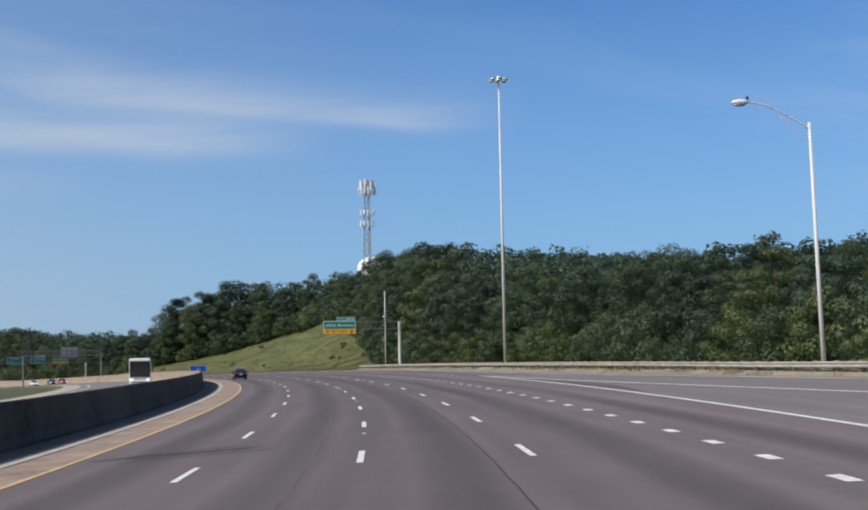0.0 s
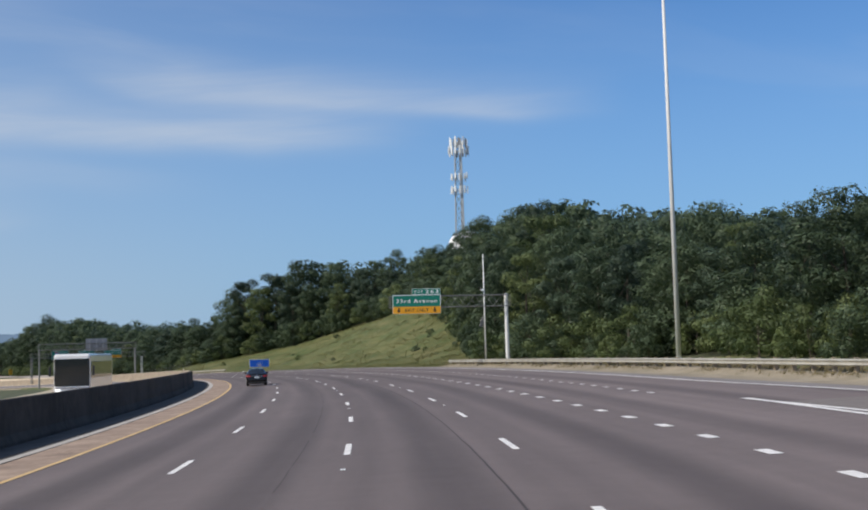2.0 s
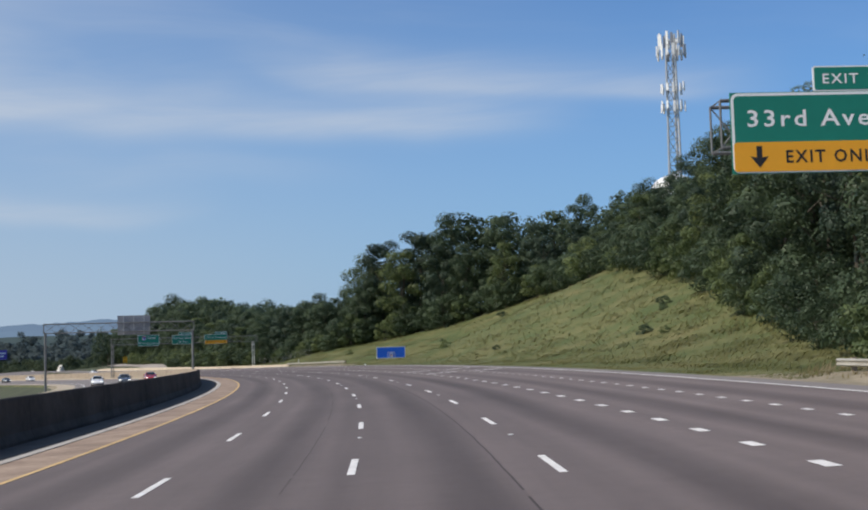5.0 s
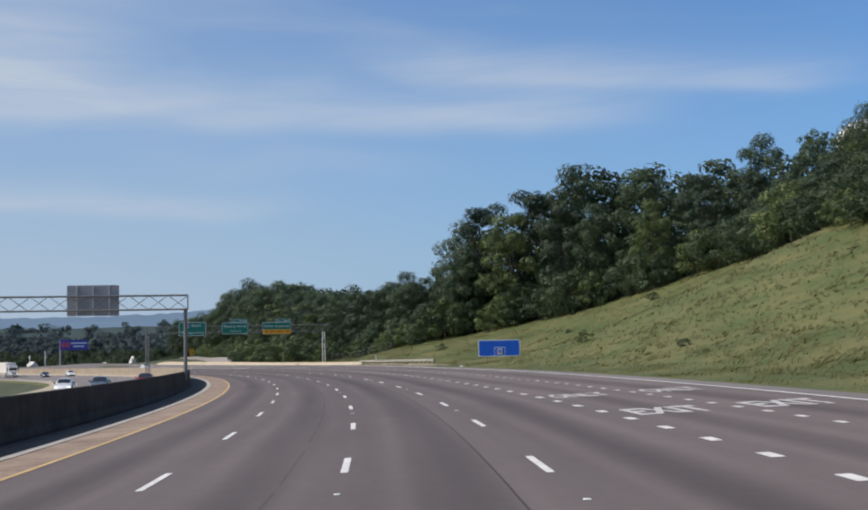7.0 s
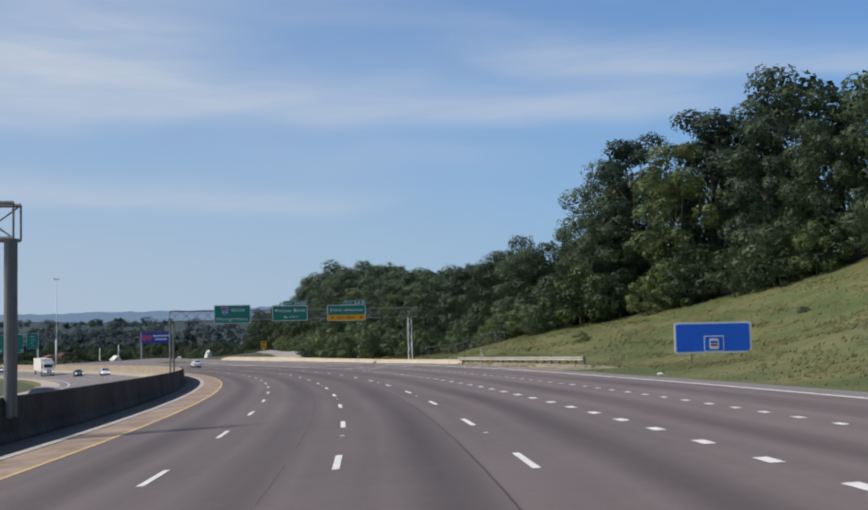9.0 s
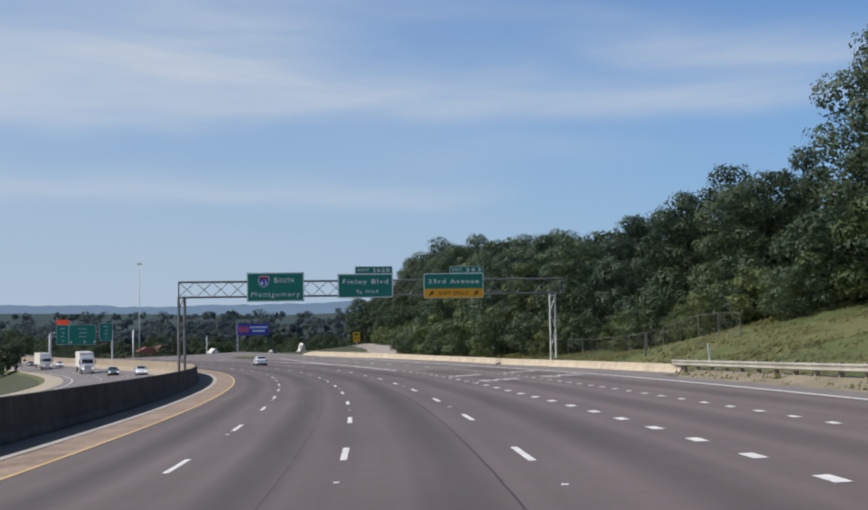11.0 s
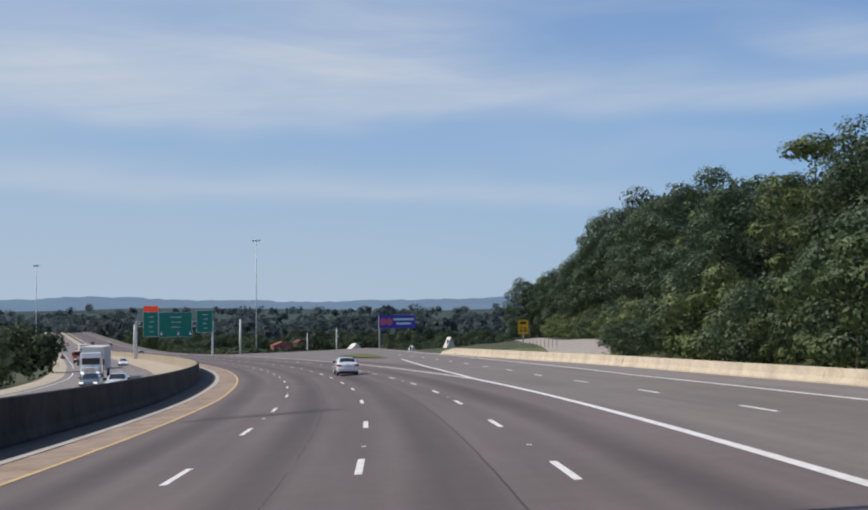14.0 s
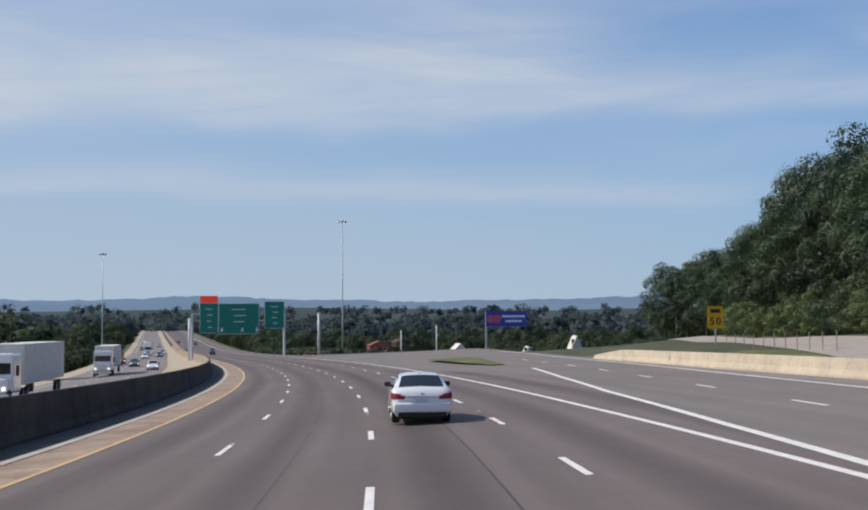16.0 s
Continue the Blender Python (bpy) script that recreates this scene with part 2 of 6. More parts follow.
def leaf_mat(name, dark, light, island=0.5, scale=0.55, spec=0.35, through_light=0.30):
    m = bpy.data.materials.new(name)
    m.use_nodes = True
    t = m.node_tree
    L = t.links.new
    b = t.nodes["Principled BSDF"]
    b.inputs["Roughness"].default_value = 0.55
    b.inputs["Specular IOR Level"].default_value = spec
    ge = t.nodes.new("ShaderNodeNewGeometry")
    oi = t.nodes.new("ShaderNodeObjectInfo")
    co = t.nodes.new("ShaderNodeTexCoord")
    n1 = nd(t, "ShaderNodeTexNoise", Scale=scale, Detail=3.0)
    L(co.outputs["Object"], n1.inputs["Vector"])
    a = t.nodes.new("ShaderNodeMath"); a.operation = "MULTIPLY_ADD"; a.inputs[1].default_value = island
    L(ge.outputs["Random Per Island"], a.inputs[0])
    a2 = t.nodes.new("ShaderNodeMath"); a2.operation = "MULTIPLY_ADD"; a2.inputs[1].default_value = 0.8; a2.inputs[2].default_value = -0.2
    L(n1.outputs[0], a2.inputs[0]); L(a2.outputs[0], a.inputs[2])
    a3 = t.nodes.new("ShaderNodeMath"); a3.operation = "MULTIPLY_ADD"; a3.inputs[1].default_value = 0.5
    L(oi.outputs["Random"], a3.inputs[0]); L(a.outputs[0], a3.inputs[2])
    r = t.nodes.new("ShaderNodeValToRGB")
    r.color_ramp.elements[0].position, r.color_ramp.elements[1].position = 0.15, 1.15
    r.color_ramp.elements[0].color, r.color_ramp.elements[1].color = (*dark, 1), (*light, 1)
    L(a3.outputs[0], r.inputs[0])
    L(r.outputs[0], b.inputs["Base Color"])
    tr = t.nodes.new("ShaderNodeBsdfTranslucent")
    L(r.outputs[0], tr.inputs["Color"])
    mx = t.nodes.new("ShaderNodeMixShader"); mx.inputs[0].default_value = through_light
    L(b.outputs[0], mx.inputs[1]); L(tr.outputs[0], mx.inputs[2])
    L(mx.outputs[0], t.nodes["Material Output"].inputs["Surface"])
    return m


def glow(name, color, strength):
    m = bpy.data.materials.new(name)
    m.use_nodes = True
    b = m.node_tree.nodes["Principled BSDF"]
    b.inputs["Base Color"].default_value = (*color, 1)
    b.inputs["Emission Color"].default_value = (*color, 1)
    b.inputs["Emission Strength"].default_value = strength
    return m


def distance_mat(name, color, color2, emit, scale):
    """Very far wooded land; blue emission stands in for miles of hazy air."""
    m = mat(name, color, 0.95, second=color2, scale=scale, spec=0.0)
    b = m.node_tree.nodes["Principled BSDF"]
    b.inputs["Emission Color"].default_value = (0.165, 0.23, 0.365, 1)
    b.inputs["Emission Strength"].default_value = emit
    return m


M_ROAD = asphalt("asphalt_worn", (0.158, 0.128, 0.120))
M_ROAD2 = asphalt("asphalt_far_side", (0.225, 0.198, 0.186), lanes=False)
M_SHOULDER_R = asphalt("asphalt_shoulder", (0.235, 0.21, 0.20), lanes=False)
M_TAN = mat("silted_shoulder", (0.36, 0.27, 0.20), 0.9, vary=0.3, scale=0.6, second=(0.20, 0.14, 0.105), bump=0.4)
M_TAN2 = mat("pale_gravel_shoulder", (0.50, 0.42, 0.31), 0.9, vary=0.2, scale=0.5, second=(0.34, 0.28, 0.21), bump=0.4)
M_GUTTER = mat("concrete_gutter", (0.46, 0.43, 0.39), 0.85, vary=0.2, scale=1.2, bump=0.3)
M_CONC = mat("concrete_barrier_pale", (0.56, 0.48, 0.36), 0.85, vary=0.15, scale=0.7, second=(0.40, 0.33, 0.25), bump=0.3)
# The barrier's cast shade is painted into this pavement colour.
M_STRIP_SHADE = mat("shade_dark_pavement", (0.075, 0.066, 0.058), 0.9, vary=0.3, scale=0.8, second=(0.04, 0.036, 0.032))
# Dark and pale copies paint the median barrier's shaded and sunlit faces.
M_MEDIAN = mat("concrete_barrier_shaded", (0.088, 0.076, 0.063), 0.9, vary=0.3, scale=0.25, second=(0.042, 0.037, 0.032), bump=0.3, spec=0.2)
M_MEDIAN_SUN = mat("concrete_barrier_sunlit", (0.34, 0.285, 0.215), 0.9, vary=0.15, scale=0.7, second=(0.22, 0.18, 0.14), bump=0.3)
M_SCUFF = mat("tyre_scuff_black", (0.20, 0.155, 0.12), 0.9, vary=0.3, scale=3.0)
M_WHITE = mat("road_paint_white", (0.86, 0.84, 0.80), 0.65, vary=0.10, scale=3.0, second=(0.64, 0.61, 0.58), coord="Object")
M_WORN = mat("road_paint_worn", (0.70, 0.68, 0.65), 0.75, vary=0.15, scale=2.0, second=(0.38, 0.35, 0.335))
M_YELLOW = mat("road_paint_yellow", (0.68, 0.47, 0.21), 0.7, vary=0.12, scale=1.5, second=(0.50, 0.33, 0.14))
M_STREAK = mat("streak_dark", (0.035, 0.033, 0.033), 0.7, vary=0.2, scale=1.0)
M_STEEL = mat("galvanised_steel", (0.50, 0.52, 0.53), 0.45, metal=0.55, vary=0.12, scale=1.5)
M_POLE = mat("weathered_galvanised_pole", (0.72, 0.72, 0.71), 0.5, metal=0.0, vary=0.05, scale=0.4)
M_TRUSS = mat("dull_dark_steel", (0.20, 0.205, 0.205), 0.55, metal=0.35, vary=0.2, scale=1.0)
M_RAIL = mat("guardrail_steel", (0.47, 0.455, 0.40), 0.55, metal=0.3, vary=0.2, scale=0.8, second=(0.32, 0.29, 0.235))
M_WOOD = mat("old_timber", (0.33, 0.27, 0.20), 0.85, vary=0.3, scale=3.0)
M_GREEN = mat("sign_green", (0.008, 0.215, 0.150), 0.45, vary=0.08, scale=0.5)
M_AMBER = mat("sign_amber", (0.92, 0.42, 0.02), 0.45, vary=0.06, scale=0.5)
M_BLUE = mat("sign_blue", (0.020, 0.170, 0.92), 0.45, vary=0.08, scale=0.5)
M_SIGNW = mat("sign_white", (0.90, 0.91, 0.90), 0.4, vary=0.04, scale=1.0)
M_SIGNK = mat("sign_black", (0.02, 0.018, 0.018), 0.5)
M_SIGNRED = mat("sign_red", (0.55, 0.045, 0.03), 0.5)
M_SIGNBACK = mat("bare_aluminium_back", (0.30, 0.31, 0.33), 0.5, metal=0.3, vary=0.1)
M_YSIGN = mat("warning_yellow", (0.72, 0.42, 0.02), 0.5, vary=0.1)
M_PINK = mat("billboard_pink", (0.75, 0.13, 0.20), 0.6, vary=0.1)
M_PURPLE = mat("billboard_violet", (0.10, 0.07, 0.42), 0.6, vary=0.1)
M_BARK = mat("bark", (0.075, 0.062, 0.048), 0.9, vary=0.35, scale=3.0, bump=0.5)
M_LEAF = leaf_mat("broad_leaves", (0.030, 0.054, 0.030), (0.126, 0.176, 0.092), 0.22)
M_LEAF2 = leaf_mat("light_leaves", (0.058, 0.092, 0.034), (0.195, 0.240, 0.092), 0.22)
M_LEAF3 = leaf_mat("dark_leaves", (0.024, 0.045, 0.032), (0.100, 0.146, 0.090), 0.22)
M_FARLEAF = leaf_mat("far_canopy", (0.064, 0.088, 0.050), (0.125, 0.152, 0.086), 0.10, 0.03, 0.1, 0.42)
M_GRASS = leaf_mat("grass_blades", (0.066, 0.104, 0.026), (0.235, 0.205, 0.080), 0.20, 0.11)
M_DRY = leaf_mat("dry_weeds", (0.16, 0.13, 0.06), (0.34, 0.28, 0.15))
M_EARTH = mat("grassy_earth", (0.175, 0.155, 0.060), 0.95, vary=0.12, scale=0.12, second=(0.078, 0.108, 0.030), bump=0.6, bump_scale=4.0)
for node in M_EARTH.node_tree.nodes:
    if node.type == "VALTORGB":
        node.color_ramp.elements[0].position, node.color_ramp.elements[1].position = 0.60, 0.98
M_FOREST = mat("forest_floor", (0.060, 0.068, 0.032), 0.95, vary=0.4, scale=0.2)
M_DIRT = mat("dry_verge_dirt", (0.33, 0.275, 0.20), 0.95, vary=0.2, scale=0.35, second=(0.19, 0.165, 0.105), bump=0.5, bump_scale=4.0)
# Pale bluish base colours put distance haze into the far woods and valley.
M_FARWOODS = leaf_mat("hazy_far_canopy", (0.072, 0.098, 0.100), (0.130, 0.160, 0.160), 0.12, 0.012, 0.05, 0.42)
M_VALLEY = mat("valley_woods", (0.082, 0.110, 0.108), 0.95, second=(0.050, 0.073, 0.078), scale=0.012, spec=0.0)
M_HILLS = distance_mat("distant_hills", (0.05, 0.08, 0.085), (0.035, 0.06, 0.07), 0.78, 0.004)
M_RUBBER = mat("tyre_rubber", (0.018, 0.018, 0.018), 0.8)
M_RIM = mat("alloy_rim", (0.36, 0.36, 0.37), 0.45, metal=0.5)
M_CARBLACK = mat("car_paint_black", (0.006, 0.006, 0.007), 0.10, vary=0.1, spec=0.35, coat=0.3)
M_CARWHITE = mat("car_paint_white", (0.86, 0.86, 0.86), 0.25, vary=0.02, coat=1.0)
M_CARRED = mat("car_paint_red", (0.36, 0.02, 0.02), 0.25, coat=1.0)
M_CARGREY = mat("car_paint_grey", (0.10, 0.11, 0.12), 0.25, metal=0.3, coat=1.0)
M_CARSILVER = mat("car_paint_silver", (0.48, 0.49, 0.50), 0.3, metal=0.5, coat=1.0)
M_TRUCKRED = mat("truck_paint_red", (0.40, 0.05, 0.03), 0.35, coat=0.5)
M_GLASS = mat("tinted_car_glass", (0.012, 0.016, 0.018), 0.06, vary=0.1, spec=0.8)
M_TAIL = glow("tail_lamp_red", (0.24, 0.006, 0.012), 0.05)
M_GRAVEL = mat("pale_gravel_track", (0.40, 0.35, 0.31), 0.95, vary=0.15, scale=0.5, second=(0.28, 0.245, 0.22), bump=0.3)
M_SLIP = asphalt("asphalt_slip_road", (0.205, 0.178, 0.162), lanes=False)
M_INDIC = glow("indicator_amber", (0.95, 0.42, 0.03), 1.2)
M_LAMP = glow("head_lamp", (0.9, 0.9, 0.85), 1.2)
M_PLATE = mat("number_plate", (0.70, 0.77, 0.82), 0.5)
M_CHROME = mat("chrome", (0.75, 0.75, 0.76), 0.15, metal=1.0)
M_PLASTIC = mat("black_plastic", (0.02, 0.02, 0.021), 0.6)
M_ROOFRED = mat("red_roof", (0.23, 0.072, 0.052), 0.7, vary=0.2)
M_WALLW = mat("pale_wall", (0.66, 0.64, 0.60), 0.8, vary=0.1)


# ---------- mesh helpers ----------
def part(name, bm, material, parent, label="", smooth=False):
    me = bpy.data.meshes.new(name)
    bm.to_mesh(me)
    bm.free()
    me.materials.append(material)
    if smooth:
        me.polygons.foreach_set("use_smooth", [True] * len(me.polygons))
    ob = new(name, me)
    if parent is not None:
        ob.parent = parent
    if label:
        ob["label"] = label
    return ob


def mesh_of(name, verts, faces, material, smooth=False, normals=None):
    me = bpy.data.meshes.new(name)
    me.from_pydata([tuple(v) for v in verts], [], faces)
    me.materials.append(material)
    if smooth:
        me.polygons.foreach_set("use_smooth", [True] * len(me.polygons))
    me.update()
    if normals is not None:
        me.polygons.foreach_set("use_smooth", [True] * len(me.polygons))
        me.normals_split_custom_set_from_vertices(normals)
    return me


def thing(name, label, category, group="", matrix=None):
    ob = new(name)
    ob.empty_display_size = 0.3
    if matrix is not None:
        ob.matrix_world = matrix
    return tagged(ob, label, category, group)


def box(bm, x0, x1, y0, y1, z0, z1, bevel=0.0):
    r = bmesh.ops.create_cube(bm, size=1.0)
    vs = r["verts"]
    for v in vs:
        v.co = Vector(((x0 + x1) / 2 + v.co.x * (x1 - x0), (y0 + y1) / 2 + v.co.y * (y1 - y0), (z0 + z1) / 2 + v.co.z * (z1 - z0)))
    if bevel:
        es = list({e for v in vs for e in v.link_edges})
        bmesh.ops.bevel(bm, geom=es, offset=bevel, segments=2, affect="EDGES", profile=0.5)
    return bm


def rod(bm, a, b, r0, r1=None, seg=8, caps=True):
    a, b = Vector(a), Vector(b)
    d = b - a
    m = Matrix.Translation((a + b) / 2) @ d.to_track_quat("Z", "Y").to_matrix().to_4x4()
    bmesh.ops.create_cone(bm, cap_ends=caps, segments=seg, radius1=r0, radius2=r0 if r1 is None else r1, depth=d.length, matrix=m)
    return bm


def B():
    return bmesh.new()


def rounded_panel(w, h, r, y0, y1, seg=4):
    """A flat plate in the xz plane with rounded corners, centred, from y0 to y1."""
    bm = B()
    ring = []
    for cx, cz, a0 in ((w / 2 - r, h / 2 - r, 0), (-w / 2 + r, h / 2 - r, 90), (-w / 2 + r, -h / 2 + r, 180), (w / 2 - r, -h / 2 + r, 270)):
        for i in range(seg + 1):
            a = radians(a0 + 90 * i / seg)
            ring.append((cx + r * math.cos(a), cz + r * math.sin(a)))
    f = [bm.verts.new((x, y0, z)) for x, z in ring]
    g = [bm.verts.new((x, y1, z)) for x, z in ring]
    bm.faces.new(f)
    bm.faces.new(list(reversed(g)))
    for i in range(len(ring)):
        j = (i + 1) % len(ring)
        bm.faces.new((f[j], f[i], g[i], g[j]))
    bmesh.ops.recalc_face_normals(bm, faces=bm.faces)
    return bm


def text_verts(body, size, weight=0.0, spacing=1.0):
    """The outlines of a word as flat faces: vertices (x, y) from its left end, and faces."""
    cu = bpy.data.curves.new("word", "FONT")
    cu.body, cu.size, cu.offset, cu.space_character, cu.resolution_u = body, size, weight, spacing, 2
    ob = bpy.data.objects.new("word", cu)
    scene.collection.objects.link(ob)
    dg = bpy.context.evaluated_depsgraph_get()
    me = bpy.data.meshes.new_from_object(ob.evaluated_get(dg))
    vs = [(v.co.x, v.co.y) for v in me.vertices]
    fs = [tuple(p.vertices) for p in me.polygons]
    bpy.data.objects.remove(ob)
    bpy.data.curves.remove(cu)
    bpy.data.meshes.remove(me)
    return vs, fs


def words(body, height, cx, cz, y, material, parent, width=None, weight=0.006):
    """A line of lettering on a sign: cap height, centre and, if given, its whole width."""
    vs, fs = text_verts(body, height / 0.70, weight * height / 0.3, 1.22)
    xs = [v[0] for v in vs]
    x0, x1 = min(xs), max(xs)
    k = (width / (x1 - x0)) if width else 1.0
    # one mesh a word: cut the line at its widest gaps
    spans = sorted((min(vs[i][0] for i in f), max(vs[i][0] for i in f)) for f in fs)
    gaps, end = [], spans[0][1]
    for a, b in spans[1:]:
        if a > end:
            gaps.append((a - end, (a + end) / 2))
        end = max(end, b)
    cuts = sorted(c for _, c in sorted(gaps, reverse=True)[:len(body.split()) - 1])
    groups = {}
    for f in fs:
        groups.setdefault(sum(vs[f[0]][0] > c for c in cuts), []).append(f)
    for faces in groups.values():
        ids = sorted({i for f in faces for i in f})
        at_id = {i: j for j, i in enumerate(ids)}
        me = mesh_of("lettering", [((vs[i][0] - (x0 + x1) / 2) * k + cx, y, cz + vs[i][1] - height / 2) for i in ids], [tuple(at_id[i] for i in f) for f in faces], material)
        ob = new("lettering", me)
        ob.parent = parent


# ---------- plan of the road: offsets along its length ----------
EDGE_S = [-240, 0, 50, 63, 89, 110, 150, 200, 300, 330, 395, 430, 460, 480, 519, 536, 565, 590, 640, 740]
EDGE_N = [-60, -28.5, -21.3, -19.3, -15.9, -14.7, -14.4, -14.1, -13.9, -13.5, -13.6, -13.4, -13.6, -14.0, -16.1, -17.2, -19.6, -21.6, -28, -46]
RAIL_S = [-240, 0, 45, 62, 95, 115, 145, 194]
RAIL_N = [-63, -31, -23.3, -21.0, -19.9, -19.0, -18.2, -17.6]
WALL_S = [390, 415, 430, 459, 475, 498, 523, 541, 566, 576]
WALL_N = [-16.3, -15.95, -15.5, -16.2, -16.5, -17.4, -18.1, -18.8, -20.4, -21.2]
WALL_H = [0.45, 0.47, 0.5, 0.55, 0.6, 0.68, 0.76, 0.82, 0.82, 0.3]
GORE_S = [437, 490, 509, 527, 545, 565, 590, 640, 740]      # right line of the gore, where the slip road leaves
GORE_N = [-6.5, -7.0, -8.0, -9.2, -11.0, -13.4, -16.8, -24, -42]


def drift(s):
    """The lanes ease to the right along the end of the curve."""
    return tab(s, [370, 405, 430, 443, 455, 470, 485, 500, 560], [0.1, 0.05, -0.1, -0.2, -0.3, -0.45, -0.6, -0.53, -0.55])


def pave_right(s):
    """The right edge of the pavement."""
    e = tab(s, EDGE_S, EDGE_N) - 1.25
    return min(e, tab(s, WALL_S, WALL_N) - 0.4) if 389 < s < 577 else e


def opp(s):
    """The opposite carriageway swings away beyond the long curve."""
    return tab(s, [430, 560, 650, 760, 900], [0.0, 1.6, 3.0, 2.0, 0.0])


def strip(name, s0, s1, step, n_left, n_right, material, lift=0.0, cols=1, label="", category="road", uv=False, kind="structure", parent=None):
    ss = np.arange(s0, s1 + step * 0.5, step)
    verts, faces, uvs = [], [], []
    for s in ss:
        a, b = (n_left(s) if callable(n_left) else n_left), (n_right(s) if callable(n_right) else n_right)
        for j in range(cols + 1):
            n = a + (b - a) * j / cols
            verts.append(xyz(s, n, lift(s, n) if callable(lift) else lift))
            uvs.append((float(n), float(s)))
    for i in range(len(ss) - 1):
        for j in range(cols):
            q = i * (cols + 1) + j
            faces.append((q, q + 1, q + cols + 2, q + cols + 1))
    faces = [tuple(reversed(f)) for f in faces]
    me = mesh_of(name, verts, faces, material, smooth=True)
    if uv:
        layer = me.uv_layers.new(name="lane")
        for lp in me.loops:
            layer.data[lp.index].uv = uvs[lp.vertex_index]
    ob = new(name, me)
    if parent is not None:
        ob.parent = parent
        return ob
    return tagged(ob, label, category, kind=kind)


strip("road", -230, 1690, 4, lambda s: 8.42 + drift(s), lambda s: pave_right(s) if s < 700 else max(pave_right(s), -14 - (740 - s) * 0.4 if s < 740 else -12.0), M_ROAD, cols=10, uv=True,
      label="wide worn purplish-grey asphalt motorway carriageway curving away", category="road")
strip("shoulder", -230, 1690, 4, lambda s: 9.95 + drift(s), lambda s: 8.42 + drift(s), M_TAN, label="narrow reddish-brown silted shoulder beside the median barrier", category="shoulder", lift=0.0)
strip("gutter", -230, 1690, 4, lambda s: 10.30 + drift(s), lambda s: 9.95 + drift(s), M_GUTTER, label="pale concrete gutter strip before the median barrier", category="gutter", lift=0.02)
strip("median_pavement", -230, 1690, 4, lambda s: 12.1 + drift(s), lambda s: 10.30 + drift(s), M_STRIP_SHADE, label="paved strip at the median barrier's foot, coloured dark for its shade", category="pavement")
strip("shoulder_opposite", -230, 1690, 4, lambda s: 14.6 + opp(s), lambda s: 12.1 + drift(s), M_TAN2, label="pale gravel-covered shoulder of the opposite carriageway", category="shoulder")
strip("road_opposite", -230, 1690, 4, lambda s: 27.5 + opp(s), lambda s: 14.6 + opp(s), M_ROAD2, cols=4, uv=True, label="grey asphalt carriageway for the oncoming traffic", category="road")
strip("shoulder_opposite_outer", -230, 1690, 4, lambda s: 30.2 + opp(s), lambda s: 27.5 + opp(s), M_TAN2, label="pale outer shoulder of the opposite carriageway", category="shoulder")

strip("slip_road", 430, 700, 3, lambda s: tab(s, [430, 437, 490, 509, 527, 545, 558, 575, 700], [-7.2, -6.5, -7.0, -8.0, -9.2, -10.6, -9.4, -7.0, -6.9]), lambda s: tab(s, EDGE_S, EDGE_N) - 0.05, M_SLIP, uv=True, lift=0.004, cols=2, label="paler grey asphalt of the slip road leaving the carriageway", category="road")
strip("slip_road_entry", -230, 94, 3, lambda s: tab(s, [-240, 26, 48, 65, 78, 96], [-10.5, -10.6, -11.2, -13.0, -12.4, -11.5]), lambda s: tab(s, EDGE_S, EDGE_N) - 0.05, M_SLIP, uv=True, lift=0.004, cols=2, label="paler asphalt of the slip road joining the carriageway", category="road")
strip("shoulder_right", -230, 594, 3, lambda s: tab(s, EDGE_S, EDGE_N) - 0.09, lambda s: float(pave_right(s)) + 0.02, M_SHOULDER_R, uv=True, lift=0.005, label="narrow paler asphalt shoulder outside the edge line", category="shoulder")

# ---------- road markings ----------
marks = tagged(new("road_markings"), "white and yellow painted lane lines and lettering on asphalt", "road marking", kind="structure")


def dash_mesh(name, s0, s1, n, w, lift=0.009, material=None):
    k = max(1, int((s1 - s0) / 2.5))
    vs, fs = [], []
    for i in range(k + 1):
        s = s0 + (s1 - s0) * i / k
        c = n(s) if callable(n) else n
        vs += [xyz(s, c + w / 2, lift), xyz(s, c - w / 2, lift)]
    fs = [(2 * i, 2 * i + 1, 2 * i + 3, 2 * i + 2) for i in range(k)]
    fs = [tuple(reversed(f)) for f in fs]
    ob = new(name, mesh_of(name, vs, fs, material or M_WHITE))
    ob.parent = marks
    return ob


def dashes(n, s0, s1, period, length, w, phase, name="dash"):
    s = math.ceil((s0 - phase) / period) * period + phase
    while s + length < s1:
        dash_mesh(name, s, s + length, n, w)
        s += period


DASH_SHIFT = (
    (4.65, [30, 100, 270, 317, 380, 405, 443, 455, 468, 484, 496, 511, 523], [-0.98, -0.3, 0.42, 0.44, 2.64, 3.0, 4.5, 4.8, 5.3, 8.77, 8.68, 11.14, 11.65]),
    (1.0, [30, 100, 265, 293, 380, 393, 405, 443, 455, 473, 485, 499, 511], [0.87, 1.27, 1.22, 1.12, 2.4, 2.8, 3.1, 4.14, 4.45, 10.2, 10.0, 11.13, 11.4]),
    (-2.65, [30, 100, 265, 291, 303, 377, 402, 414, 440, 465, 475, 488, 500, 513], [0, -0.4, -0.94, -0.98, -1.57, -0.11, 0, -0.13, 1.19, 1.5, -0.13, 0, 0.84, 1.25]))
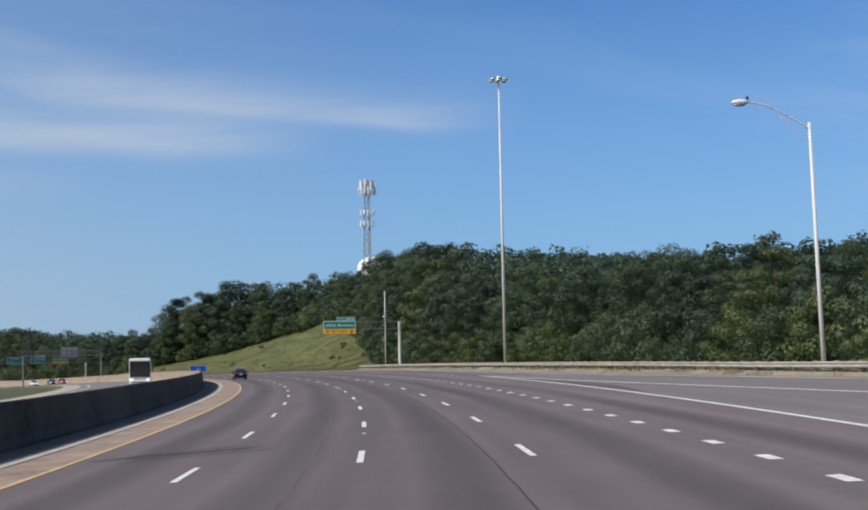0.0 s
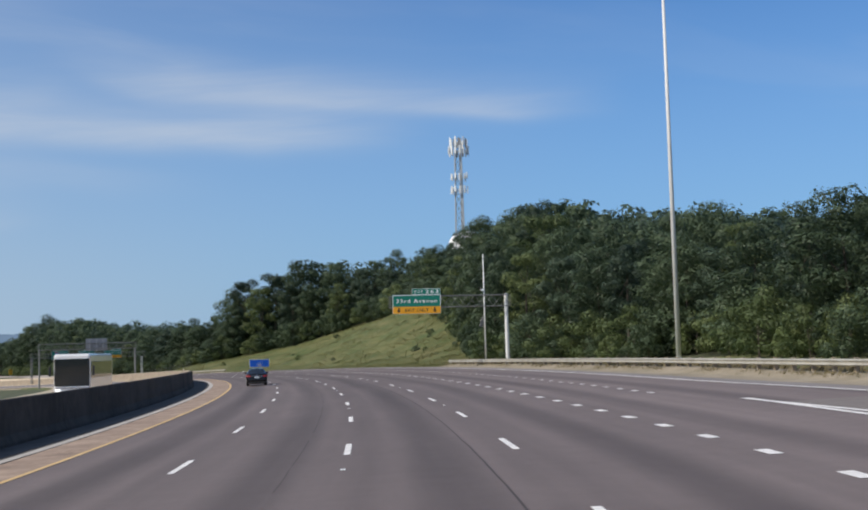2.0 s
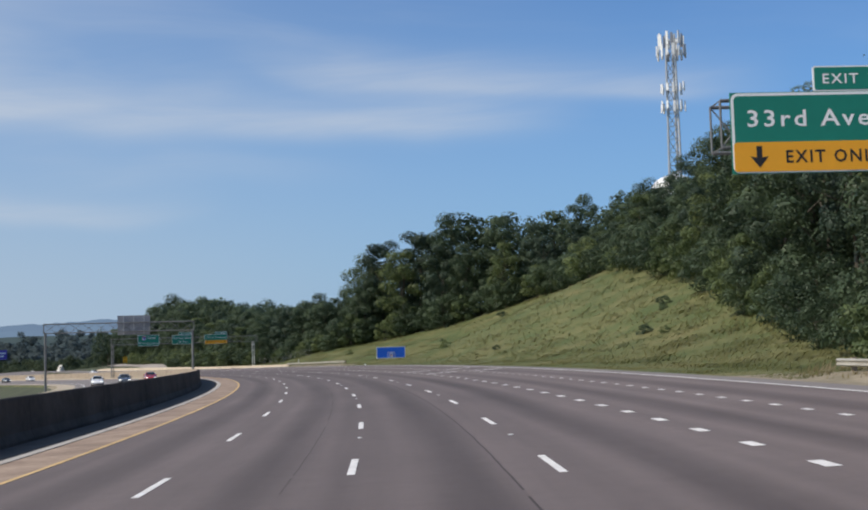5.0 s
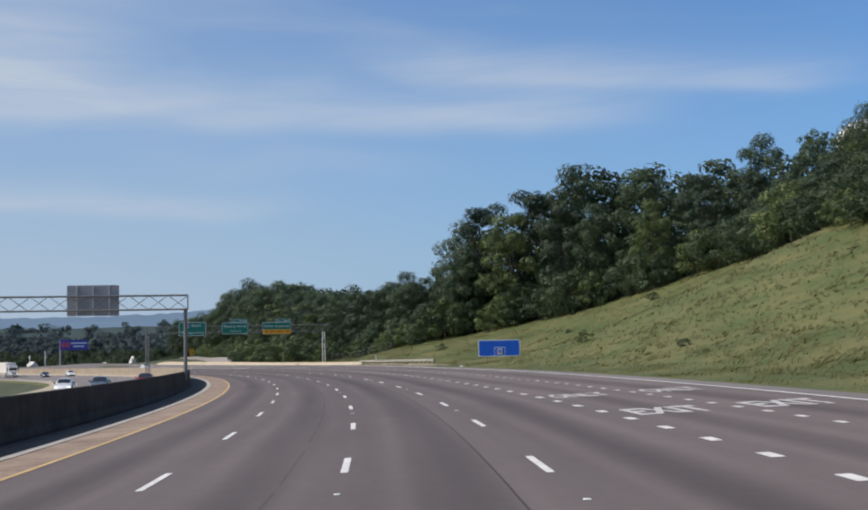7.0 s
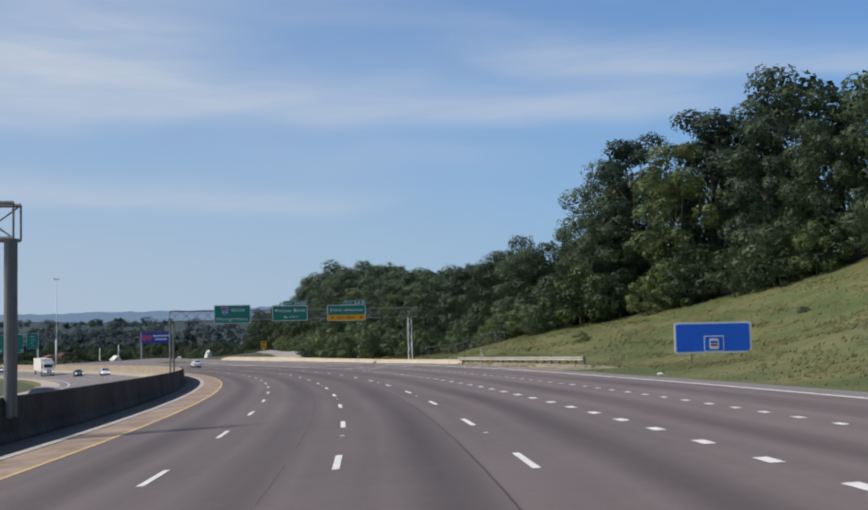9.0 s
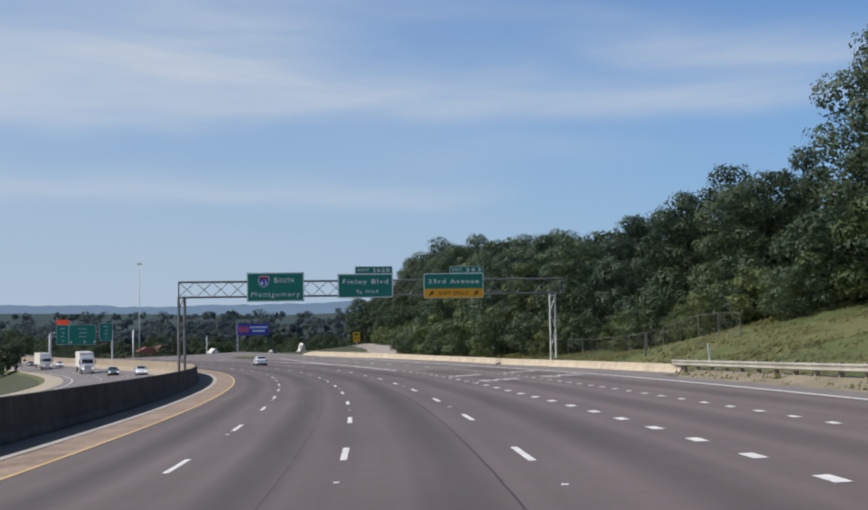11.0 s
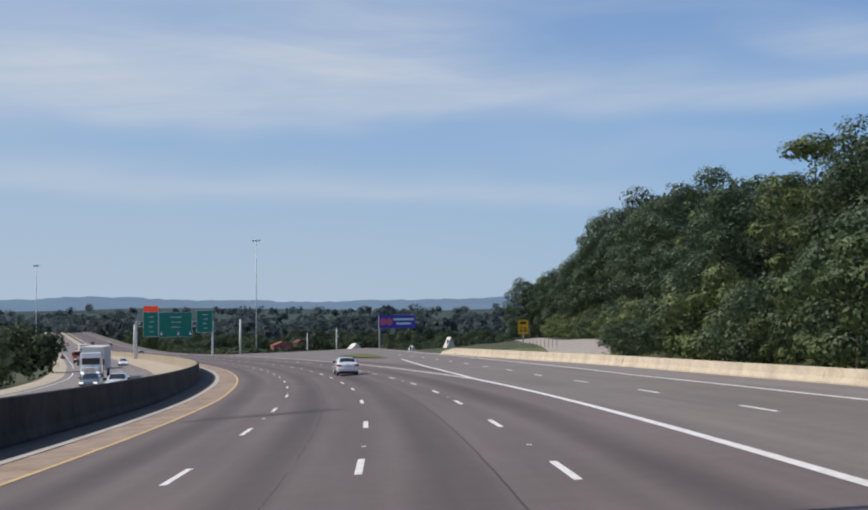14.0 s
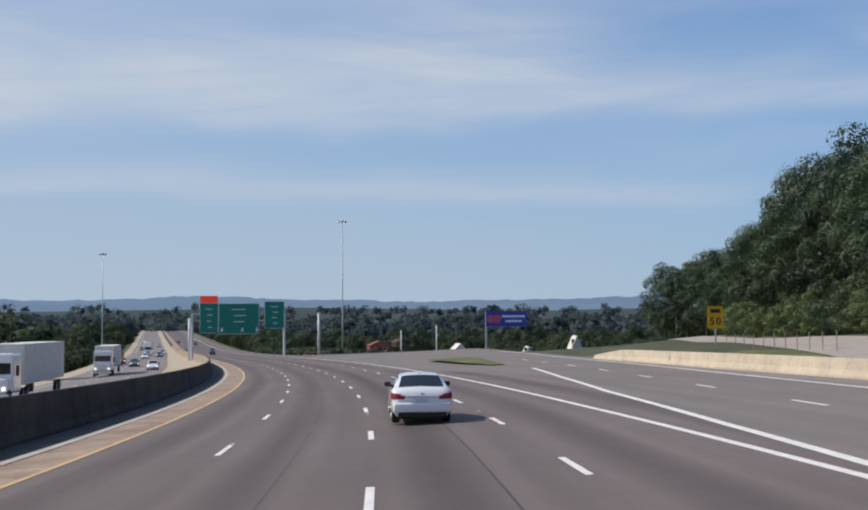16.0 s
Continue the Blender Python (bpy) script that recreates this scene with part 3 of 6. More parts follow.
for n, at_s, shift in DASH_SHIFT:
    last = -99.0
    for k in range(-2, 62):
        s = 12.19 * k
        s += float(tab(s, at_s, shift))
        if s - last < 5.5:
            continue
        last = s
        dash_mesh("dash", s, s + 3.05, lambda q, n=n: n + drift(q), 0.15)
for k in range(-4, 122):
    s = 3.593 * k
    s += float(tab(s, [18, 36, 50, 58, 78, 95, 112, 125, 157, 235, 258, 272, 288, 298, 362, 372, 392, 406, 423, 430], [2.95, 3.1, 3.65, 4.0, 5.4, 5.45, 5.4, 5.75, 6.5, 8.5, 9.35, 9.15, 10.1, 9.75, 9.45, 9.2, 11.1, 10.85, 13.0, 12.5]))
    if s < 434:
        dash_mesh("dotted_mark", s, s + 0.92, lambda q: tab(q, [36, 78, 110, 140, 228, 260, 290, 362, 380, 395, 423], [-6.52, -6.7, -6.5, -6.45, -6.64, -6.5, -6.36, -6.25, -6.2, -6.4, -6.7]), 0.27)
for k in range(42, 184):
    s = 2.405 * k + 162.69 % 2.405
    s += float(tab(s, [118, 133, 163, 237, 267, 296, 302, 371, 380, 402, 434], [1.2, 1.67, 2.4, 2.1, 2.85, 3.2, 2.9, 3.95, 3.7, 3.5, 2.9]))
    if 100 < s < 440:
        dash_mesh("dotted_mark", s, s + 0.62, lambda q: tab(q, [100, 163, 237, 267, 297, 371, 402, 434], [-10.4, -10.38, -10.35, -10.2, -10.0, -9.87, -10.17, -10.42]), 0.2)
dashes(lambda s: tab(s, [440, 485, 514, 526, 537, 600], [-10.1, -10.5, -12.1, -12.9, -13.8, -19]), 450, 600, 12.19, 3.05, 0.15, 451.5 % 12.19)
strip("edge_line_yellow", -230, 1690, 3, lambda s: 8.40 + drift(s), lambda s: 8.24 + drift(s), M_YELLOW, lift=0.009, parent=marks)
strip("edge_line", -230, 640, 3, lambda s: tab(s, EDGE_S, EDGE_N) + 0.09, lambda s: tab(s, EDGE_S, EDGE_N) - 0.09, M_WHITE, lift=0.009, parent=marks)
strip("gore_line", -230, 98, 3, lambda s: tab(s, [-240, 26, 55, 80, 98], [-10.5, -10.6, -10.95, -11.3, -11.6]) + 0.11,
      lambda s: tab(s, [-240, 26, 55, 80, 98], [-10.5, -10.6, -10.95, -11.3, -11.6]) - 0.11, M_WHITE, lift=0.009, parent=marks)
strip("gore_line", -230, 96, 3, lambda s: tab(s, [-240, 0, 40, 51, 65, 75, 96], [-54, -22, -16.6, -15.1, -13.5, -12.55, -11.5]) + 0.11,
      lambda s: tab(s, [-240, 0, 40, 51, 65, 75, 96], [-54, -22, -16.6, -15.1, -13.5, -12.55, -11.5]) - 0.11, M_WHITE, lift=0.009, parent=marks)
dash_mesh("dash", 440.9, 444.1, -10.38, 0.15)
strip("gore_line", 437, 563, 3, lambda s: tab(s, GORE_S, GORE_N) + 0.13, lambda s: tab(s, GORE_S, GORE_N) - 0.13, M_WHITE, lift=0.009, parent=marks)
strip("gore_line", 492, 1690, 3, lambda s: tab(s, [492, 520, 548, 600], [-6.95, -6.55, -6.35, -6.2]) + 0.11,
      lambda s: tab(s, [492, 520, 548, 600], [-6.95, -6.55, -6.35, -6.2]) - 0.11, M_WHITE, lift=0.008, parent=marks)
for n in (18.6, 22.3):
    dashes(lambda s, n=n: n + opp(s), 200, 900, 12.19, 3.05, 0.15, 5.0)
strip("edge_line", -230, 1690, 3, lambda s: 14.8 + opp(s), lambda s: 14.64 + opp(s), M_YELLOW, lift=0.009, parent=marks)
strip("edge_line", -230, 1690, 3, lambda s: 26.3 + opp(s), lambda s: 26.15 + opp(s), M_WHITE, lift=0.009, parent=marks)


def road_word(body, s, n, length, width):
    vs, fs = text_verts(body, 1.0, 0.03)
    xs, ys = [v[0] for v in vs], [v[1] for v in vs]
    x0, x1, y0, y1 = min(xs), max(xs), min(ys), max(ys)
    out = [xyz(s + (y - y0) / (y1 - y0) * length, n - ((x - x0) / (x1 - x0) - 0.5) * width, 0.007) for x, y in vs]
    ob = new("painted_word", mesh_of("painted_word", out, fs, M_WORN))
    ob.parent = marks


for s in (243.6, 396.6):
    road_word("EXIT", s, -8.3, 3.0, 2.3)
    road_word("EXIT", s, -12.0, 3.0, 2.3)
    road_word("ONLY", s + 12.2, -8.1, 3.0, 2.3)
    road_word("ONLY", s + 12.2, -11.9, 3.0, 2.3)

# The set at s 30 paints a lamp pole's cast shadow onto the road.
stain = tagged(new("tar_streak"), "thin dark streaks across the carriageway, some painting a pole's shadow", "stain", kind="structure")
random.seed(11)
for s, a, b in ((30.0, 8.2, 3.4), (465.6, 8.2, 0.8)):
    for k in range(5):
        ds, w = random.uniform(-1.0, 1.0), random.uniform(0.04, 0.14)
        n0, n1 = a - random.uniform(0, 1.5), b + random.uniform(0, 1.5)
        vs, m = [], 14
        for i in range(m + 1):
            f = i / m
            n = n0 + (n1 - n0) * f
            c = s + ds + f * 1.6 + 0.12 * noise.noise((n * 0.8, k * 3.1, s))
            ww = w * (0.25 + abs(noise.noise((n * 1.7, k, 2.0)))) * 1.6
            vs += [xyz(c - ww, n, 0.004), xyz(c + ww, n, 0.004)]
        fs = [(2 * i, 2 * i + 2, 2 * i + 3, 2 * i + 1) for i in range(m)]
        o = new("streak", mesh_of("streak", vs, fs, M_STREAK))
        o.parent = stain


# ---------- barriers ----------
def swept(name, s0, s1, step, profile, base_n, material, label="", category="barrier", height=None, parent=None, closed=True):
    """A profile of (offset to the left, height) swept along the road; height scales it."""
    ss = np.arange(s0, s1 + 1e-6, step)
    vs, fs, k = [], [], len(profile)
    for s in ss:
        c = base_n(s) if callable(base_n) else base_n
        q = height(s) if height else 1.0
        vs += [xyz(s, c + dn, h * q) for dn, h in profile]
    for i in range(len(ss) - 1):
        for j in range(k if closed else k - 1):
            a, b = i * k + j, i * k + (j + 1) % k
            fs.append((a, b, b + k, a + k))
    if closed:
        fs.append(tuple(range(k - 1, -1, -1)))
        fs.append(tuple(range((len(ss) - 1) * k, len(ss) * k)))
    me = mesh_of(name, vs, fs, material)
    bm = B(); bm.from_mesh(me); bmesh.ops.recalc_face_normals(bm, faces=bm.faces); bm.to_mesh(me); bm.free()
    ob = new(name, me)
    if parent is not None:
        ob.parent = parent
        return ob
    return tagged(ob, label, category, kind="structure")


JERSEY = [(-0.30, -0.3), (-0.30, 0.10), (-0.19, 0.36), (-0.12, 1.46), (-0.09, 1.50), (0.09, 1.50), (0.12, 1.46), (0.19, 0.36), (0.30, 0.10), (0.30, -0.3)]
median = tagged(new("median_barrier"), "tall concrete median barrier, coloured dark towards the road for shade", "barrier", kind="structure")
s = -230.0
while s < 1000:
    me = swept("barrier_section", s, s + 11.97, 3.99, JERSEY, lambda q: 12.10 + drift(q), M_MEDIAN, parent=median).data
    # pale copy goes on the faces turned to the sun
    me.materials.append(M_MEDIAN_SUN)
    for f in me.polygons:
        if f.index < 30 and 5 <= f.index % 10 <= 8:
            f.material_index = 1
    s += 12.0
wall_r = tagged(new("roadside_barrier"), "low sunlit cream concrete barrier along the slip road", "barrier", kind="structure")
LOWWALL = [(0.28, -0.4), (0.28, 0.12), (0.16, 0.42), (0.10, 0.97), (0.06, 1.0), (-0.10, 1.0), (-0.14, 0.97), (-0.16, -0.4)]
s = 390.0
while s < 576:
    swept("barrier_section", s, min(s + 9.12, 576.5), 3.04, LOWWALL, lambda q: tab(q, WALL_S, WALL_N) - 0.28, M_CONC, parent=wall_r, height=lambda q: tab(q, WALL_S, WALL_H))
    s += 9.14
random.seed(6)
for s in (425.6, 447.0, 494.0, 552.0):
    # black scuffs left by tyres on the barrier's face
    for k in range(2):
        f0, f1 = random.uniform(0.05, 0.3), random.uniform(0.55, 0.95)
        q = float(tab(s, WALL_S, WALL_H))
        vs = []
        for i in range(6):
            f = f0 + (f1 - f0) * i / 5
            dn = float(np.interp(f, [0.12, 0.42, 0.97], [0.28, 0.16, 0.10])) + 0.006
            w = 0.015 + 0.03 * math.sin(math.pi * i / 5)
            c = s + 0.25 * k + 0.18 * math.sin(3 * f + k)
            n0 = float(tab(c, WALL_S, WALL_N)) - 0.28 + dn
            vs += [xyz(c - w, n0, f * q), xyz(c + w, n0, f * q)]
        o = new("scuff", mesh_of("scuff", vs, [(2 * i, 2 * i + 1, 2 * i + 3, 2 * i + 2) for i in range(5)], M_SCUFF))
        o.parent = wall_r


def guard_rail(s0, s1, n_of, label):
    rail = tagged(new("guard_rail"), label, "guard rail", kind="structure")
    W = [(0.0, 0.40), (0.06, 0.45), (0.0, 0.52), (0.0, 0.56), (0.06, 0.63), (0.0, 0.70), (-0.012, 0.70), (0.045, 0.63), (-0.012, 0.56), (-0.012, 0.52), (0.045, 0.45), (-0.012, 0.40)]
    s = s0
    while s < s1 - 0.1:
        swept("beam", s, min(s + 3.8, s1), 1.9 if s1 - s > 3.8 else (s1 - s) / 2, W, n_of, M_RAIL, parent=rail)
        s += 3.81
    s = s0 + 0.5
    while s < s1:
        bm = B()
        box(bm, -0.09, 0.09, -0.07, 0.07, -0.5, 0.74)
        box(bm, -0.22, -0.06, -0.06, 0.06, 0.42, 0.68)
        o = part("post", bm, M_WOOD, rail)
        o.matrix_world = frame_at(s, float(n_of(s)) - 0.25)
        s += 1.905
    return rail


guard_rail(20, 194.8, lambda s: tab(s, RAIL_S, RAIL_N), "long W-beam steel guard rail on timber posts before the trees")
guard_rail(353, 391, lambda s: tab(s, [353, 375, 391], [-17.9, -16.6, -16.3]), "short W-beam steel guard rail at the foot of the grass slope")

guard_rail(744, 748.5, lambda s: -13.2 - (s - 744) * 1.4, "short steel guard rail before a pole on the far verge")

# ---------- ground ----------
LINE_S = [-60, 150, 190, 205, 222, 240, 255, 270, 290, 304, 320, 345, 361, 370, 382, 392, 400, 412, 424, 436, 447, 470, 492, 508, 520, 538, 552, 580, 600, 640, 700, 780]   # foot of the woods
LINE_N = [-30, -32, -29, -26, -30, -34.5, -39, -44, -49.5, -53, -55, -60, -65, -58, -49, -43, -38, -33, -29, -26.5, -23.5, -22, -23, -27, -33, -41, -44.5, -53, -59, -70, -87, -98]
HN = [-15.0, -22, -30, -40, -50, -65, -90, -140]
HS = [-240, 180, 230, 260, 322, 350, 385, 408, 420, 430, 470, 530, 580, 640, 740, 900, 1100]
HH = np.array([
    [0, -0.3, -0.4, 0, 2, 5, 8, 10], [0, -0.3, -0.3, 0.4, 2.5, 6, 10, 14], [0, 0.1, 1.5, 4, 7, 10, 14, 18], [0, 0.2, 2, 5.8, 9, 13, 18, 22],
    [0, 0.6, 3.2, 7.2, 11, 16, 21, 26], [-0.1, -0.3, 0.6, 3.2, 6.8, 12, 20, 27], [-0.1, 0.7, 2.2, 4.0, 6.2, 11, 19, 26], [-0.05, 1.3, 2.6, 4.0, 5.8, 10, 17, 23], [0, 0.3, 1.1, 2.6, 4.6, 8.4, 14.6, 20.6], [0, 0.1, 0.7, 2.2, 4.2, 7.6, 13.6, 20],
    [0.1, 0.5, 1.8, 3.2, 4.5, 7, 11, 15], [0, 0.2, 0.55, 1.3, 2.5, 5, 8, 10], [-0.2, 0.1, 0.2, 0.5, 0.5, 2, 4, 5], [-0.5, -0.8, -1, -1, -0.5, 0.3, 1, 2], [-0.6, -1, -1.5, -2, -2, -2, -2, -2], [-0.8, -2.5, -5, -7.5, -9, -9, -9, -9], [-0.8, -3, -6, -9, -11, -12, -12, -12]])


def ground_h(s, n):
    """Height of the ground over the road plane."""
    if n > 0:
        return float(tab(n - opp(s), [30, 36, 50, 90, 200, 380], [-0.05, -2.2, -5, -8, -11, -12]))
    e = float(pave_right(s)) if s < 700 else -12.0
    col = [float(tab(s, HS, HH[:, j])) for j in range(8)]
    h = float(tab(n, [-1200, -600, -300] + HN[::-1], [-16, -8, col[7] * 0.8] + col[::-1]))
    d = e - n
    h += 1.6 * math.exp(-((s - 572) / 13) ** 2 - ((n + 24.2) / 3.4) ** 2)
    base = -0.04 * min(1.0, max(0.0, d)) - 0.004
    if 350 < s < 394 and d > 0:
        base += 0.24 * math.exp(-((n - float(tab(s, [353, 375, 391], [-17.9, -16.6, -16.3])) + 0.4) / 0.9) ** 2) * min(1.0, d / 0.5)
    if 10 < s < 200 and d > 0:
        rail = float(tab(s, RAIL_S, RAIL_N))
        base += (0.34 + 0.08 * noise.noise((s * 0.35, n * 0.5, 2.0))) * math.exp(-((n - rail + 0.5) / (0.95 if n > rail - 0.5 else 2.2)) ** 2) * min(1.0, d / 0.5) * min(1.0, (200 - s) / 6)
    return base + h * min(1.0, max(0.0, d / 6.0)) if d > 0 else -0.35


def surface_h(s, n):
    """Height of the ground as it is built, with its unevenness."""
    h = ground_h(s, n)
    if n < 0:
        q = (float(pave_right(s)) if s < 700 else max(float(pave_right(s)), -14 - (740 - s) * 0.4 if s < 740 else -12.0)) + 0.02 - n
        if q > 3 and not (495 < s < 640 and n > -62):
            h += (0.18 * noise.noise((s * 0.12, n * 0.12, 1.0)) + 0.5 * noise.noise((s * 0.02, n * 0.03, 4.0))) * min(1.0, (q - 3) / 12)
    return h


def ground_sheet():
    ss = np.concatenate([np.arange(-230, 10, 6.0), np.arange(10, 640, 3.0), np.arange(640, 1690, 15.0)])
    left = [29.9, 31, 33, 36, 42, 50, 65, 90, 140, 200, 290, 380]
    right = [0.0, 0.35, 0.7, 1.05, 1.4, 1.9, 2.5, 3.2, 4, 5, 6, 7, 8, 9.2, 10.5, 12, 13.5, 15, 17, 19, 21, 23, 25, 27, 29.5, 32, 35, 38, 41.5, 45, 50, 55, 65, 80, 105, 150, 220, 320, 480, 700, 1100]
    vs, fs, sn = [], [], []
    for side in (0, 1):
        first = len(vs)
        cols = left if side == 0 else right
        for s in ss:
            e = float(pave_right(s)) if s < 700 else max(float(pave_right(s)), -14 - (740 - s) * 0.4 if s < 740 else -12.0)
            for q in cols:
                n = q + float(opp(s)) if side == 0 else e + 0.02 - q
                h = -0.02 if side and q == 0.0 else surface_h(s, n)
                vs.append(xyz(s, n, h))
                sn.append((s, n))
        k = len(cols)
        for i in range(len(ss) - 1):
            for j in range(k - 1):
                a = first + i * k + j
                f = (a, a + 1, a + k + 1, a + k)
                fs.append(f if side == 0 else f[::-1])
    me = mesh_of("ground", vs, fs, M_EARTH, smooth=True)
    bm = B(); bm.from_mesh(me); bmesh.ops.recalc_face_normals(bm, faces=bm.faces)
    if sum(f.normal.z for f in bm.faces) < 0:
        bmesh.ops.reverse_faces(bm, faces=bm.faces)
    me.materials.append(M_FOREST)
    me.materials.append(M_DIRT)
    bm.verts.ensure_lookup_table()
    for f in bm.faces:
        s, n = sn[f.verts[0].index]
        if n > 30.5 + opp(s) or (n < 0 and n < float(tab(s, LINE_S, LINE_N)) - 1) or (s > 640 and n < pave_right(s) - 6):
            f.material_index = 1
        elif (440 < s < 516 and n < -17) or (558 < s < 640 and n < -23) or (516 < s < 560 and n < -30):
            # past s 558 the forest colour darkens the grass mound, turned from the sun
            f.material_index = 1
        elif n < 0 and s < 205 and n > float(tab(s, RAIL_S, RAIL_N)) - 5.0 + 2.5 * noise.noise((s * 0.1, n * 0.2, 7.0)):
            f.material_index = 2
        elif 350 < s < 394 and n > float(tab(s, [353, 375, 391], [-17.9, -16.6, -16.3])) - 0.9:
            f.material_index = 2
    bm.to_mesh(me); bm.free()
    return tagged(new("ground", me), "grassy roadside ground rising into a mown hill and woods", "ground", kind="structure")


ground_sheet()


def valley_z(r):
    return float(tab(r, [0, 900, 1200, 2000, 3000, 3700, 4000], [-30, -24, -19, 0, 34, 46, 40]))


def valley():
    """The wide valley and the ridges at its far side, one sheet to the horizon."""
    cx, cy = -150.0, 420.0
    rings = [0, 150, 300, 450, 600, 800, 1000, 1200, 1500, 1800, 2200, 2600, 3000, 3400, 3700, 4000]
    vs, fs, m = [], [], 220
    for r in rings:
        for i in range(m):
            a = 2 * math.pi * i / m
            x, y = cx + r * math.cos(a), cy + r * math.sin(a)
            z = valley_z(r)
            z += tab(r, [0, 1200, 2200, 3400, 4000], [0, 3, 12, 20, 25]) * noise.noise((x * 0.0016, y * 0.0016, 3.0))
            vs.append((x, y, z))
    for k in range(len(rings) - 1):
        for i in range(m):
            j = (i + 1) % m
            fs.append((k * m + i, (k + 1) * m + i, (k + 1) * m + j, k * m + j))
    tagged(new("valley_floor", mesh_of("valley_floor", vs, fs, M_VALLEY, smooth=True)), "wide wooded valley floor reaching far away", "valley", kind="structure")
    vs, fs, m = [], [], 1000
    for r, z0 in ((3500, -40), (3800, 40), (4150, 1), (4300, -60)):
        for i in range(m):
            a = 2 * math.pi * i / m
            z = z0
            if r in (3800, 4150):
                z = (56 if r == 3800 else 98) + 34 * noise.noise((math.cos(a) * 5.1, math.sin(a) * 5.1, r * 0.01)) + 10 * noise.noise((math.cos(a) * 22, math.sin(a) * 22, r * 0.01)) + 5 * noise.noise((math.cos(a) * 110, math.sin(a) * 110, r * 0.01)) + 3 * noise.noise((math.cos(a) * 330, math.sin(a) * 330, r * 0.01))
            vs.append((cx + r * math.cos(a), cy + r * math.sin(a), z))
    for k in range(3):
        for i in range(m):
            j = (i + 1) % m
            fs.append((k * m + i, (k + 1) * m + i, (k + 1) * m + j, k * m + j))
    tagged(new("backdrop_hills", mesh_of("backdrop_hills", vs, fs, M_HILLS, smooth=True)), "low wooded ridges on the horizon, tinted blue for haze", "hills", kind="structure")


valley()

# raised grass island in the gore
strip("gore_island", 575, 605, 3, lambda s: tab(s, [571, 585, 640, 735], [-12.8, -11.5, -11.4, -11.4]), lambda s: tab(s, [571, 590, 640, 700, 735], [-13.2, -15.4, -22, -32, -38]), M_EARTH,
      cols=6, lift=lambda s, n: 0.02 + 0.20 * min(1.0, (s - 571) / 12) * min(1.0, (613 - s) / 8) * max(0.0, math.sin(math.pi * min(1.0, max(0.0, (n + tab(s, [571, 590, 640, 700, 735], [13.2, 15.4, 22, 32, 38])) / tab(s, [571, 590, 640, 700, 735], [0.6, 5.8, 13, 23, 29]))))) ** 0.6,
      label="low dry grassy island between the carriageway and the slip road", category="grass island")


# ---------- trees ----------
def leaf_cloud(rng, centres, radii, counts, size, squash=0.8):
    """Pointed leaves on the outside of rounded clumps, with a few strays: arrays of vertices and faces."""
    pos, nor, out = [], [], []
    for c, r, k in zip(centres, radii, counts):
        d = rng.normal(size=(k, 3)) + np.array([0, 0, 0.25])
        d /= np.linalg.norm(d, axis=1)[:, None]
        lump = 1 + 0.22 * np.sin(d[:, :1] * 5.1 + c[0] * 3) * np.sin(d[:, 1:2] * 4.7 + c[1] * 3)
        rad = r * lump * np.where(rng.uniform(size=(k, 1)) < 0.86, rng.uniform(0.80, 1.02, (k, 1)), rng.uniform(0.4, 1.2, (k, 1)))
        pos.append(np.array(c) + d * rad * np.array([1, 1, squash]))
        out.append(d + rng.normal(size=(k, 3)) * 0.22)
        nor.append(d * 1.1 + rng.normal(size=(k, 3)) * 0.33 + np.array([0, 0, 0.25]))
    pos, nor = np.concatenate(pos), np.concatenate(nor)
    nor /= np.linalg.norm(nor, axis=1)[:, None]
    t = np.cross(nor, rng.normal(size=nor.shape))
    t /= np.linalg.norm(t, axis=1)[:, None] + 1e-9
    b = np.cross(nor, t)
    sz = size * rng.uniform(0.6, 1.35, (len(pos), 1))
    v = np.stack([pos - t * sz * 0.60, pos + t * sz * 0.52 - b * sz * 0.16, pos + b * sz * 0.62 + t * sz * 0.1], 1).reshape(-1, 3)
    f = np.arange(len(v)).reshape(-1, 3)
    round_ = np.concatenate(out)
    round_ /= np.linalg.norm(round_, axis=1)[:, None]
    return v, f, np.repeat(round_, 3, 0)


def clumps(rng, k, rx, rz, z0, shell=0.45):
    """Clump centres through a rounded, lopsided crown, kept apart so that dark gaps stay between them."""
    out, tries = [], 0
    gap = 1.55 / k ** (1 / 3)
    while len(out) < k:
        tries += 1
        p = rng.uniform(-1, 1, 3)
        q = np.linalg.norm(p)
        if not (shell < q < 1) or p[2] < -0.8:
            continue
        if tries < 4000 and any(np.linalg.norm(p - o) < gap for o, _ in out):
            continue
        bulge = 1 + 0.28 * math.sin(3 * math.atan2(p[1], p[0]) + k) * (1 - abs(p[2]))
        taper = 1.0 - 0.28 * max(0.0, p[2])
        out.append((p, (p[0] * rx * bulge * taper, p[1] * rx * bulge * taper, z0 + p[2] * rz)))
    return [c for _, c in out]


